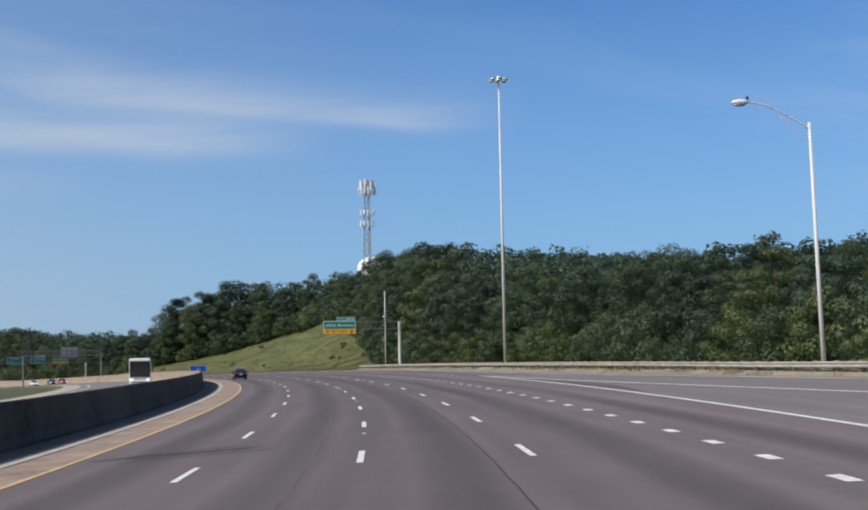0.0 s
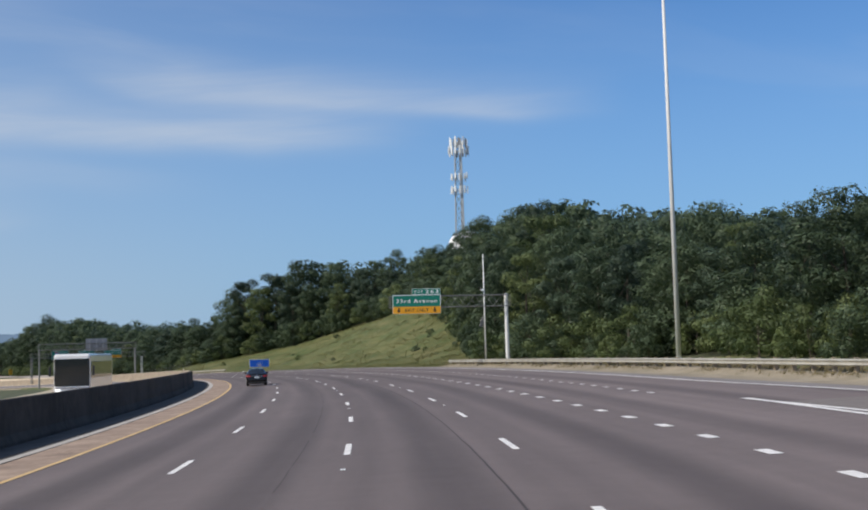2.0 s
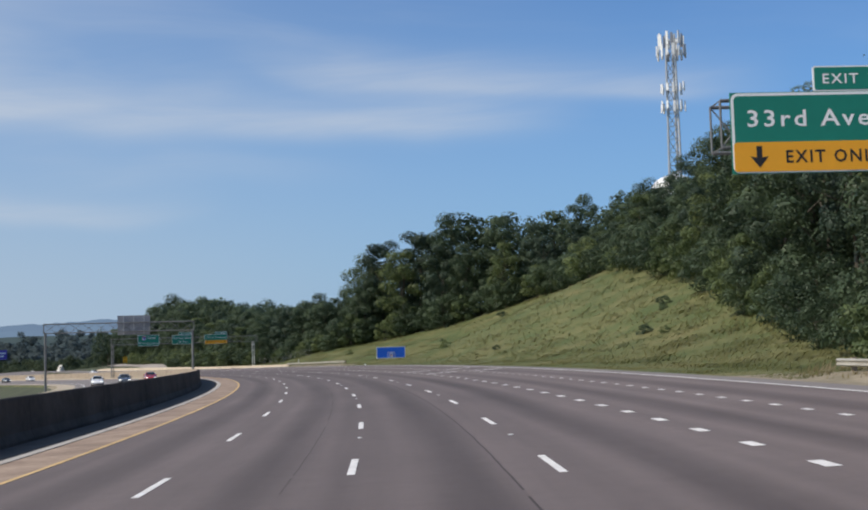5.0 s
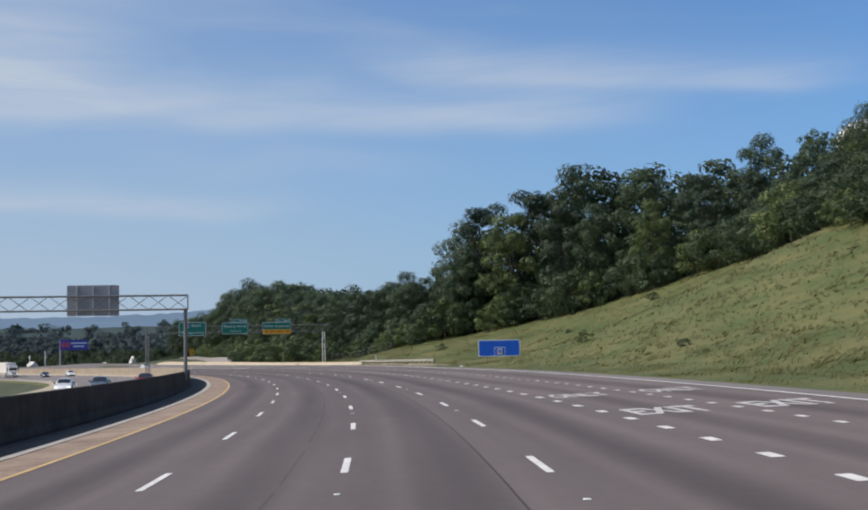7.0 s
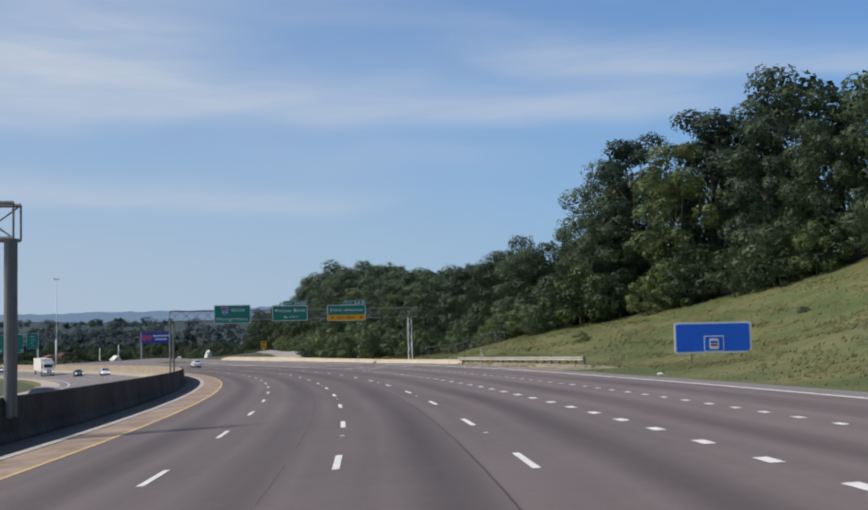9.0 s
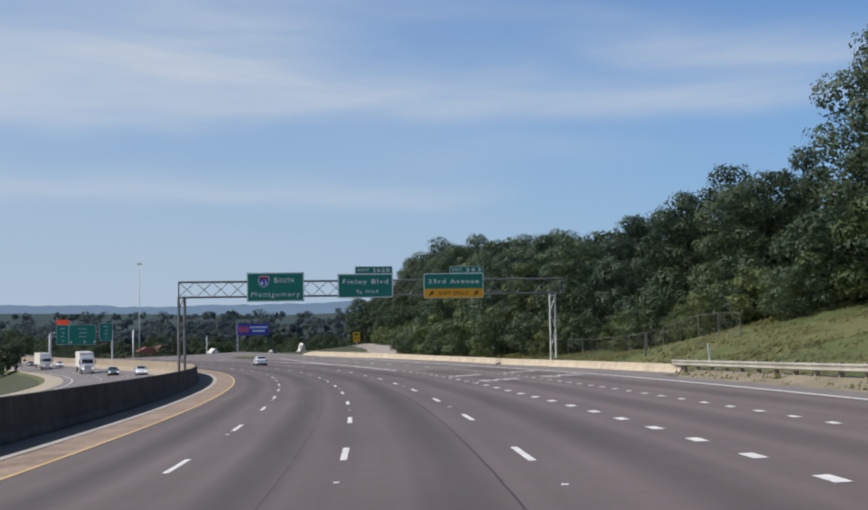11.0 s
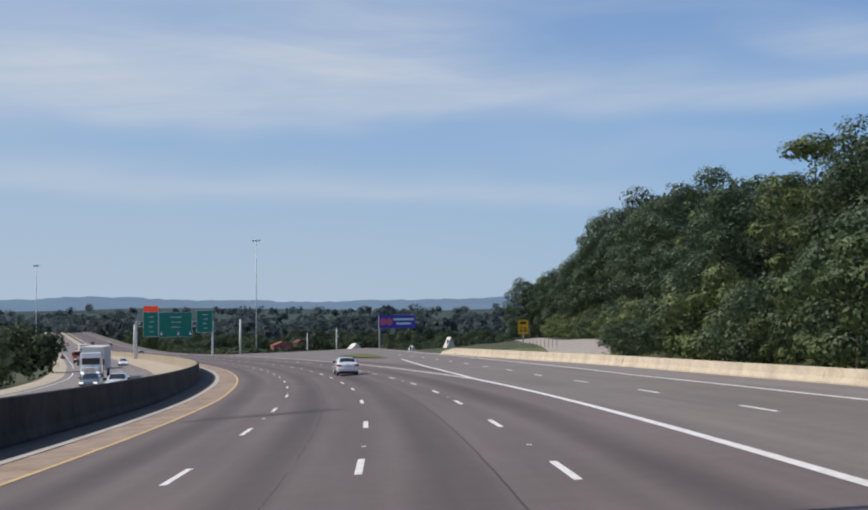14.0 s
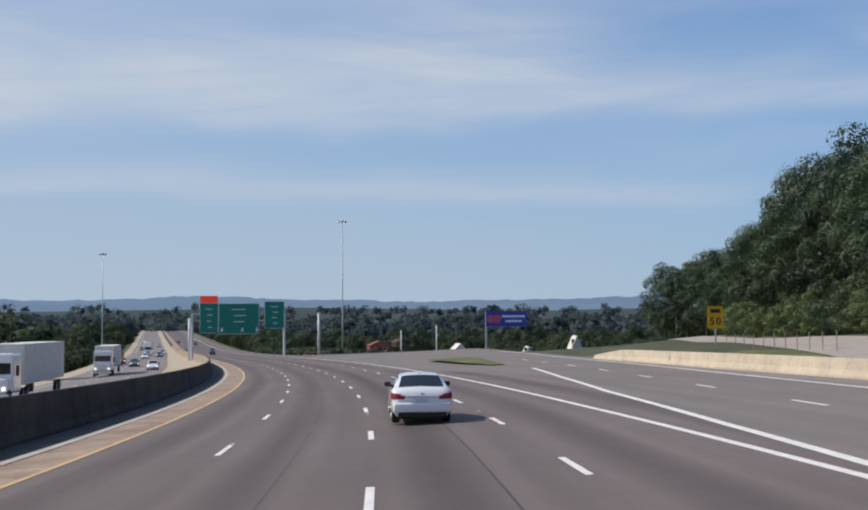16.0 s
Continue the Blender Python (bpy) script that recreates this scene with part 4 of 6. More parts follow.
def tree_proto(name, seed, height, rx, crown_from, material, k=34, leaves=340, size=0.285, label="", group=""):
    rng = np.random.default_rng(seed)
    t = thing(name, label, "tree", group)
    rz = height * (1 - crown_from) / 2
    z0 = height - rz
    cs = clumps(rng, k, rx, rz, z0)
    bm = B()
    lean = rng.uniform(-0.4, 0.4, 2)
    pts = [Vector((lean[0] * f * f, lean[1] * f * f, -0.6 + (z0 + rz * 0.5 + 0.6) * f)) for f in (0, 0.3, 0.6, 1.0)]
    r = 0.020 * height
    for i in range(3):
        rod(bm, pts[i], pts[i + 1], r * (1 - 0.28 * i), r * (1 - 0.28 * (i + 1)), 7)
    for c in cs[:5]:
        a = pts[1].lerp(pts[3], rng.uniform(0.1, 0.9))
        rod(bm, a, Vector(c) * 0.93 + Vector((0, 0, 0)), r * 0.26, r * 0.06, 5)
    part("trunk", bm, M_BARK, t)
    radii = [rx * rng.uniform(0.25, 0.43) for _ in cs]
    v, f, round_ = leaf_cloud(rng, cs, radii, [int(leaves * (q / (0.32 * rx)) ** 2) + 12 for q in radii], size)
    me = mesh_of("crown", v, f.tolist(), material, normals=round_)
    o = new("crown", me)
    o.parent = t
    return t


GROVE = "woodland trees beside the road"
PROTOS = [
    tree_proto("tree", 1, 18, 4.6, 0.10, M_LEAF, label="tall full-crowned broadleaf tree in dark summer leaf", group=GROVE),
    tree_proto("tree", 2, 18, 4.0, 0.06, M_LEAF3, k=30, label="tall narrow dark green broadleaf tree", group=GROVE),
    tree_proto("tree", 3, 18, 5.2, 0.16, M_LEAF, k=40, leaves=330, label="spreading broadleaf tree with a lumpy dark green crown", group=GROVE),
    tree_proto("tree", 4, 18, 4.4, 0.05, M_LEAF2, k=30, label="broadleaf tree in lighter yellow-green leaf", group=GROVE),
    tree_proto("tree", 5, 18, 3.6, 0.35, M_LEAF3, k=24, leaves=250, size=0.275, label="slender open-crowned tree showing gaps of sky", group=GROVE),
]
FAR_PROTOS = [
    tree_proto("tree", 31, 18, 4.8, 0.10, M_LEAF, k=30, leaves=60, size=0.58, label="tall broadleaf tree standing deeper in the wood", group=GROVE),
    tree_proto("tree", 32, 18, 4.3, 0.10, M_LEAF3, k=30, leaves=60, size=0.58, label="tall dark broadleaf tree standing deeper in the wood", group=GROVE),
]
SHRUBS = [
    tree_proto("shrub", 21, 5, 2.6, 0.0, M_LEAF2, k=14, leaves=200, size=0.215, label="bushy light green roadside shrub", group="shrubs along the edge of the wood"),
    tree_proto("shrub", 22, 5, 3.0, 0.0, M_LEAF, k=16, leaves=200, size=0.215, label="dense vine-covered dark green shrub", group="shrubs along the edge of the wood"),
]
used = set()


def plant(proto, s, n, height, rng, wide=1.0, full=18.0):
    z = surface_h(s, n)
    k = height / full
    w = k * wide * rng.uniform(0.9, 1.15)
    m = Matrix.Translation(P(s, n, z - 0.15)) @ Matrix.Rotation(rng.uniform(0, 6.28), 4, "Z")
    if proto not in used:
        used.add(proto)
        ob = proto
        ob.matrix_basis = m
    else:
        ob = copy_thing(proto, m)
    ob.scale = (w, w, k)
    return ob


TOP_S = [-60, 95, 109, 121, 135, 150, 160, 175, 187, 198, 207, 215, 224, 239, 257, 264, 290, 305, 313, 321, 340, 352, 363, 370, 380, 398, 404, 411, 416, 423, 430, 440, 444, 454, 470, 481, 492, 500, 508, 530, 554, 575, 602, 626, 660, 672, 687, 722, 745, 780]
TOP_H = [10.5, 10.3, 11.9, 13.4, 13.8, 14.6, 13.2, 15.1, 15.6, 16.5, 18.6, 18.9, 22.1, 25.0, 27.5, 29.6, 31.8, 33.7, 30.6, 28.9, 27.0, 30.1, 33.4, 31.0, 28.6, 32.3, 31.4, 26.5, 23.0, 18.8, 17.2, 16.8, 15.9, 14.4, 15.7, 17.0, 15.6, 12.3, 12.8, 16.7, 19.4, 24.0, 23.1, 26.5, 20.0, 18.7, 18.2, 19.2, 18.6, 17.0]
rng_t = np.random.default_rng(77)
for row, (step, share) in enumerate(((7.0, 0.78), (8.0, 0.96), (9.2, 1.01))):
    s = 8.0 + row * 2.0
    while s < 730:
        q = s + rng_t.uniform(-1.8, 1.8)
        n = float(tab(q, LINE_S, LINE_N)) - 3.0 - row * 8.0 + rng_t.uniform(-1.8, 1.8)
        if row == 0 and 145 < q < 170:
            n -= 3.6
        top = float(tab(q, TOP_S, TOP_H)) * (max(share, 0.88) if q > 540 else share) * rng_t.uniform(0.90, 1.04)
        if row < 2 and 268 < q < 308:
            top *= 0.92
        if row == 0 and 402 < q < 420:
            top *= 0.74
        height = max(5.0, min(25.0, top - ground_h(q, n)))
        pick = rng_t.choice(5, p=[0.30, 0.22, 0.24, 0.12, 0.12])
        plant(PROTOS[pick] if row < 2 else FAR_PROTOS[pick % 2], q, n, height, rng_t, wide=1.15 if height < 12 else 1.0)
        s += step * rng_t.uniform(0.85, 1.15)
s = 15.0
while s < 640:
    q = s + rng_t.uniform(-1.5, 1.5)
    n = float(tab(q, LINE_S, LINE_N)) + rng_t.uniform(-1.5, 2.2)
    if 444 < q < 490:
        n += rng_t.uniform(0.5, 1.6)
    if 560 < q:
        n -= 2.0
    if 148 < q < 166:
        n -= 3.8
    plant(SHRUBS[int(rng_t.uniform(0, 2))], q, n, rng_t.uniform(2.4, 5.4) * (1.3 if 270 < q < 410 else 1.0), rng_t, full=5.0)
    if 255 < q < 420 or rng_t.uniform() < 0.35:
        plant(SHRUBS[1], q + 1.5, n - rng_t.uniform(2, 4), rng_t.uniform(4, 7), rng_t, full=5.0)
    s += rng_t.uniform(2.6, 4.2)
for i in range(12):
    q = rng_t.uniform(235, 395)
    e, l = float(pave_right(q)), float(tab(q, LINE_S, LINE_N))
    plant(SHRUBS[int(rng_t.uniform(0, 2))], q, e - 4 + (l - e + 5) * rng_t.uniform(0.05, 1) ** 0.7, rng_t.uniform(0.5, 1.3), rng_t, full=5.0, wide=1.3)


for i in range(26):
    q = rng_t.uniform(404, 446)
    plant(SHRUBS[0 if i % 3 else 1], q, float(tab(q, [402, 420, 446], [-27.5, -26.5, -24.2])) - rng_t.uniform(0, 4), rng_t.uniform(2.0, 3.8), rng_t, full=5.0, wide=1.1)


# undergrowth at the foot of the trees beyond the side road
rng_u = np.random.default_rng(77)
q = 507.0
while q < 650:
    e = float(tab(q, [506, 530, 552, 588, 624, 700], [-19.5, -28.5, -36, -44.2, -55, -82]))
    plant(SHRUBS[0 if rng_u.uniform() < 0.75 else 1], q, e - rng_u.uniform(1.6, 4.5), rng_u.uniform(2.0, 4.2), rng_u, full=5.0, wide=1.15)
    q += rng_u.uniform(1.6, 3.0)


def woods(name, spots, leaves, size, material, label, seed):
    """Many trees too deep in the wood to be told apart."""
    rng = np.random.default_rng(seed)
    V, F, N, base = [], [], [], 0
    for (x, y, z, h, r) in spots:
        k = 8
        cs = [(x + rng.normal() * r * 0.42, y + rng.normal() * r * 0.42, z + h * (0.16 + 0.76 * ((i + 0.5) / k) ** 0.8)) for i in range(k)]
        v, f, round_ = leaf_cloud(rng, cs, [r * rng.uniform(0.45, 0.7) for _ in cs], [leaves] * k, size)
        V.append(v); F.append(f + base); N.append(round_); base += len(v)
    me = mesh_of(name, np.concatenate(V), np.concatenate(F).tolist(), material, normals=np.concatenate(N))
    return tagged(new(name, me), label, "woods", kind="stuff")


spots = []
for row in range(3, 9):
    s = 0.0
    while s < 760:
        n = float(tab(s, LINE_S, LINE_N)) - 3 - row * 8.0 + rng_t.uniform(-3, 3)
        top = float(tab(s, TOP_S, TOP_H)) * (1.0 if row < 5 else 0.95) * rng_t.uniform(0.85, 1.0) - float(tab(s, [120, 200, 260], [2.2, 2.2, 0.6]))
        z = ground_h(s, n)
        x, y, zz = xyz(s, n, z)
        h = max(5.0, min(22.0, top - z))
        spots.append((float(x), float(y), float(zz), h, 4.6))
        s += 8.0 * rng_t.uniform(0.8, 1.2)
woods("woods", spots, 50, 0.85, M_LEAF3, "deep mass of dark green woodland up the hill", 5)

near, spots, side = [], [], []
for i in range(3600):
    s, n = rng_t.uniform(640, 1650), rng_t.uniform(-600, 380)
    if -24 - max(0, 740 - s) * 0.5 < n < 36 or (n > 200 and s < 900):
        continue
    if n < 0 and s < 820 and n > float(tab(s, LINE_S, LINE_N)) - 3:
        continue
    if 740 < s < 1060 and 0.085 < -n / (s - 481) < 0.26:
        continue
    x, y, z = xyz(s, n, ground_h(s, n))
    tall = rng_t.uniform(4, 11) if s < 1000 else rng_t.uniform(6, 17) if s < 1250 else rng_t.uniform(9, 20)
    tall *= 0.85 + 0.5 * noise.noise((s * 0.012, n * 0.012, 5.0))
    (near if s < 1250 and n > -330 else spots).append((float(x), float(y), float(z), tall, rng_t.uniform(4.5, 7)))
for i in range(60):
    s, n = rng_t.uniform(1090, 1180), rng_t.uniform(-170, -24)
    x, y, z = xyz(s, n, ground_h(s, n))
    near.append((float(x), float(y), float(z), rng_t.uniform(8, 13), rng_t.uniform(4.5, 7)))
for i in range(140):
    s = rng_t.uniform(755, 920)
    n = rng_t.uniform(-40, -18)
    x, y, z = xyz(s, n, ground_h(s, n))
    near.append((float(x), float(y), float(z), rng_t.uniform(0.9, 1.9), rng_t.uniform(2.0, 3.2)))
for i in range(640):
    s, n = rng_t.uniform(-120, 720), 46 + 280 * rng_t.uniform(0, 1) ** 1.6
    if s > 520 and n < 110:
        continue
    x, y, z = xyz(s, n, ground_h(s, n))
    side.append((float(x), float(y), float(z), rng_t.uniform(3, 5.5), rng_t.uniform(3, 5)))
for i in range(3900):
    a, r = rng_t.uniform(0, 2 * math.pi), 1100 * math.exp(rng_t.uniform(0, 1.05))
    x, y = -150 + r * math.cos(a), 420 + r * math.sin(a)
    if math.cos(a - radians(142)) < 0.35:
        continue
    z = valley_z(r) + float(tab(r, [0, 1200, 2200, 3400], [0, 3, 12, 20])) * noise.noise((x * 0.0016, y * 0.0016, 3.0))
    spots.append((x, y, z, rng_t.uniform(10, 20), rng_t.uniform(9, 16)))
woods("roadside_woods", side, 80, 0.65, M_FARLEAF, "low green scrub and trees falling away beyond the opposite carriageway", 12)
woods("valley_woods", near, 160, 0.9, M_FARLEAF, "dark green trees filling the near side of the valley", 8)
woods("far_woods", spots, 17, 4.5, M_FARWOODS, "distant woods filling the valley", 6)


def grass():
    rng = np.random.default_rng(9)

    def tuft(V, F, s, n, count, wide, spread, tall, lean):
        x, y, z = (float(c) for c in xyz(s, n, surface_h(s, n)))
        road = float(np.interp(s, S, TH))
        for b in range(count):
            a = road + rng.uniform(-1.0, 1.0)
            c, d, w, h = math.cos(a), math.sin(a), wide * rng.uniform(0.5, 1.3), tall * rng.uniform(0.5, 1.3)
            px, py = x + rng.normal() * spread, y + rng.normal() * spread
            k = len(V)
            V += [(px + w * d, py - w * c, z - 0.12), (px - w * d, py + w * c, z - 0.12), (px + lean * h * c, py + lean * h * d, z + h)]
            F.append((k + 1, k, k + 2))

    V, F = [], []
    for i in range(38000):
        s, e = rng.uniform(195, 520 if i % 4 == 0 else 470), rng.uniform(0, 1) ** 1.15
        n0, n1 = float(pave_right(s)) - 0.8, float(tab(s, LINE_S, LINE_N)) - 1
        n = n0 + (n1 - n0) * e
        if s > 395 and n > -19:
            continue
        lush = noise.noise((s * 0.16, n * 0.30, 1.0)) + 0.5 * noise.noise((s * 0.6, n * 0.9, 4.0))
        if i % 4 and lush < rng.uniform(-0.5, 0.2):
            continue
        tuft(V, F, s, n, 4, 0.12, 0.25, (0.10 + 0.24 * max(0.0, lush)) * (0.45 if n > n0 - 3 else 1.0), 1.6)
    tagged(new("grass", mesh_of("grass", V, F, M_GRASS, normals=[(0.0, 0.0, 1.0)] * len(V))), "rough yellowish green grass on the slope", "grass", kind="stuff")
    V, F = [], []
    for i in range(12000):
        s = rng.uniform(20, 199)
        rail = float(tab(s, RAIL_S, RAIL_N))
        n = rail - abs(rng.normal()) * 2.6 - 0.3 if i % 5 else rail + abs(rng.normal()) * 0.3
        if noise.noise((s * 0.25, n * 0.4, 9.0)) < -0.12:
            continue
        tuft(V, F, s, n, 2, 0.07, 0.12, 0.5 if i % 5 and rng.uniform() < 0.4 else 0.3 if i % 5 else 0.14, 0.8)
    tagged(new("dry_weeds", mesh_of("dry_weeds", V, F, M_DRY, normals=[(0.0, 0.0, 1.0)] * len(V))), "straw-coloured weeds behind the guard rail", "weeds", kind="stuff")


grass()


# ---------- signs and gantries ----------
def sign_panel(parent, x, z, w, h, material, name="panel", border=True, y=0.0, label="", frame_mat=None):
    p = part(name, rounded_panel(w, h, 0.015, y, y + 0.04), material, parent, label)
    p.location = (x, 0, z)
    if border:
        part("border", rounded_panel(w - 0.03, h - 0.03, 0.17, y - 0.003, y + 0.01), M_SIGNW, p)
        f = part("field", rounded_panel(w - 0.17, h - 0.17, 0.11, y - 0.006, y + 0.01), material, p)
    return p


def arrow(parent, x, z, size, turn, material, y):
    bm = B()
    pts = [(0, -0.5), (0.42, 0.02), (0.13, -0.03), (0.13, 0.5), (-0.13, 0.5), (-0.13, -0.03), (-0.42, 0.02)]
    c, s_ = math.cos(radians(turn)), math.sin(radians(turn))
    vs = [bm.verts.new((x + size * (px * c - pz * s_), y, z + size * (px * s_ + pz * c))) for px, pz in pts]
    bm.faces.new((vs[0], vs[1], vs[2], vs[5], vs[6]))
    bm.faces.new((vs[2], vs[3], vs[4], vs[5]))
    bmesh.ops.recalc_face_normals(bm, faces=bm.faces)
    return part("arrow", bm, material, parent)


def bar(parent, x, z, w, h, material, y):
    bm = B()
    box(bm, x - w / 2, x + w / 2, y - 0.002, y + 0.002, z - h / 2, z + h / 2)
    return part("lettering_bar", bm, material, parent)


def exit_sign(w, h, amber, tab_w, tab_text, text, turn, label, matrix, sub=None, tab_h=0.62):
    t = thing("exit_sign", label, "road sign", "overhead green signs", matrix)
    p = sign_panel(t, 0, 0, w, h, M_GREEN)
    ah = h * amber
    gz = ah / 2 if not sub else h * 0.18
    words(text, 0.40, 0, gz, -0.012, M_SIGNW, p, width=w * (0.84 if text[0] == "3" else 0.82))
    if amber:
        a = part("amber_panel", rounded_panel(w - 0.10, ah, 0.08, -0.016, 0.0), M_AMBER, p, "amber exit-only strip")
        a.location = (0, 0, -h / 2 + ah / 2 + 0.05)
        words("EXIT ONLY", 0.30, 0, 0, -0.022, M_SIGNK, a, width=w * 0.48)
        for k in (-1, 1):
            arrow(a, k * w * 0.37, 0, 0.52, turn, M_SIGNK, -0.022)
    if sub:
        words("MILE", 0.28, w * 0.12, -h * 0.24, -0.012, M_SIGNW, p, width=w * 0.23, weight=0.0)
        words("3", 0.21, -w * 0.165, -h * 0.205, -0.012, M_SIGNW, p, width=w * 0.036)
        words("/", 0.34, -w * 0.128, -h * 0.24, -0.012, M_SIGNW, p, width=w * 0.04)
        words("4", 0.21, -w * 0.09, -h * 0.28, -0.012, M_SIGNW, p, width=w * 0.042)
    q = part("exit_tab", rounded_panel(tab_w, tab_h, 0.06, 0.0, 0.04), M_SIGNW, t)
    q.location = (w / 2 - tab_w / 2 - 0.03, 0, h / 2 + tab_h / 2 + 0.004)
    part("field", rounded_panel(tab_w - 0.07, tab_h - 0.07, 0.05, -0.006, 0.01), M_GREEN, q)
    a, b = tab_text.split(" ")
    words(a, 0.24, -tab_w * 0.27, 0, -0.012, M_SIGNW, q, width=tab_w * 0.30)
    words(b, 0.34, tab_w * 0.20, 0, -0.012, M_SIGNW, q, width=tab_w * 0.46)
    for k in (-0.3, 0.3):
        bm = B()
        box(bm, k * w - 0.05, k * w + 0.05, 0.04, 0.14, -h / 2, h / 2)
        part("stiffener", bm, M_STEEL, t)
    return t


def truss(parent, x0, x1, z0, z1, y0, y1, r, material, panels, both=True):
    """A box truss along x: four chords and zigzag web members, each a part."""
    for z in (z0, z1):
        for y in (y0, y1):
            part("chord", rod(B(), (x0, y, z), (x1, y, z), r, seg=8), material, parent)
    d = (x1 - x0) / panels
    for i in range(panels):
        a, b = x0 + i * d, x0 + (i + 1) * d
        for y in (y0, y1):
            flip = (i % 2 == 0) == (y == y0)
            part("web", rod(B(), (a, y, z0 if flip else z1), (b, y, z1 if flip else z0), r * 0.42, seg=6), material, parent)
        part("strut", rod(B(), (a, y0, z1), (a, y1, z1), r * 0.4, seg=5), material, parent)
        part("strut", rod(B(), (a, y0, z0), (a, y1, z0), r * 0.4, seg=5), material, parent)
    for x in (x0, x1):
        for y in (y0, y1):
            part("end_post", rod(B(), (x, y, z0), (x, y, z1), r * 0.6, seg=6), material, parent)


# cantilever over the exit lanes
g = thing("cantilever_gantry", "grey steel cantilever sign gantry with one stout round post", "sign gantry", matrix=frame_at(178.4, -20.2, 0.0))
bm = B(); rod(bm, (0, 0, -1.0), (0, 0, 7.35), 0.22, 0.19, 16); part("post", bm, M_POLE, g)
bm = B(); rod(bm, (0, 0, 7.35), (0, 0, 7.42), 0.24, 0.12, 12); part("cap", bm, M_STEEL, g)
bm = B(); rod(bm, (0, 0, -0.1), (0, 0, 0.06), 0.38, 0.38, 12); part("base_plate", bm, M_STEEL, g)
truss(g, -12.3, 0.35, 6.12, 7.28, -0.42, 0.42, 0.048, M_TRUSS, 14)
exit_sign(5.05, 1.98, 0.36, 2.95, "EXIT 263", "33rd Avenue", 0, "green cantilevered exit sign with an amber strip and downward arrows", frame_at(177.7, -10.58, 6.78))

# full-span gantry
G = thing("sign_gantry", "long steel truss sign gantry spanning the whole carriageway", "sign gantry", matrix=frame_at(435.65, -4.5, 0.0))
truss(G, -17.4, 17.5, 6.98, 8.32, -0.55, 0.55, 0.075, M_TRUSS, 24)
for y in (-0.40, 0.40):
    bm = B(); rod(bm, (-17.15 + y * 0.62, y * 0.4, -0.6), (-17.15 + y * 0.62, y * 0.4, 7.05), 0.125, 0.125, 12); part("post", bm, M_TRUSS, G, "dark round post")
    bm = B(); rod(bm, (16.55 + y * 0.9, y, -1.4), (16.55 + y * 0.9, y, 7.0), 0.09, 0.09, 12); part("post", bm, M_POLE, G, "pale round post")
for i in range(4):
    z = 0.4 + i * 1.6
    k = 1 if i % 2 else -1
    part("brace", rod(B(), (-17.15 - 0.25 * k, -0.16 * k, z + 0.5), (-17.15 + 0.25 * k, 0.16 * k, z + 2.0), 0.045, seg=6), M_TRUSS, G)
    part("brace", rod(B(), (16.55 - 0.36 * k, -0.4 * k, z), (16.55 + 0.36 * k, 0.4 * k, z + 1.5), 0.045, seg=6), M_POLE, G)
part("brace", rod(B(), (16.19, -0.4, 6.7), (16.91, 0.4, 6.7), 0.06, seg=6), M_POLE, G)

t = thing("route_sign", "green overhead route sign with an interstate shield and destination", "road sign", "overhead green signs", frame_at(434.9, 4.47, 8.20))
p = sign_panel(t, 0, 0, 5.02, 2.57, M_GREEN)
words("S", 0.44, 0.02, 0.62, -0.012, M_SIGNW, p, width=0.33)
words("OUTH", 0.36, 0.93, 0.58, -0.012, M_SIGNW, p, width=1.36)
words("Montgomery", 0.44, 0, -0.62, -0.012, M_SIGNW, p, width=4.25, weight=0.0)


def shield(parent, x, z, size):
    ring = [(-0.40, 0.46), (-0.2, 0.50), (0, 0.44), (0.2, 0.50), (0.40, 0.46), (0.50, 0.15), (0.42, -0.18), (0.24, -0.40), (0, -0.52), (-0.24, -0.40), (-0.42, -0.18), (-0.50, 0.15)]
    def flat(pts, y, name, m):
        bm = B()
        bm.faces.new([bm.verts.new((x + px * size, y, z + pz * size)) for px, pz in pts])
        bmesh.ops.recalc_face_normals(bm, faces=bm.faces)
        return part(name, bm, m, parent)
    flat([(a * 1.1, b * 1.1) for a, b in ring], -0.010, "shield_rim", M_SIGNW)
    flat(ring, -0.013, "shield_field", mat("shield_blue", (0.02, 0.09, 0.42), 0.45))
    flat([(-0.40, 0.46), (-0.2, 0.50), (0, 0.44), (0.2, 0.50), (0.40, 0.46), (0.45, 0.26), (-0.45, 0.26)], -0.016, "shield_band", M_SIGNRED)
    words("65", 0.40 * size, x, z - 0.10 * size, -0.018, M_SIGNW, parent, width=0.62 * size)


shield(p, -1.02, 0.50, 0.92)
exit_sign(4.98, 2.16, 0.0, 3.4, "EXIT 262B", "Finley Blvd", 0, "green overhead exit sign naming a boulevard ahead", frame_at(434.9, -3.54, 7.85), sub="3/4  MILE", tab_h=0.66)
exit_sign(5.57, 2.28, 0.36, 3.1, "EXIT 263", "33rd Avenue", 135, "green exit sign with an amber strip and slanting arrows", frame_at(434.9, -11.6, 7.40))

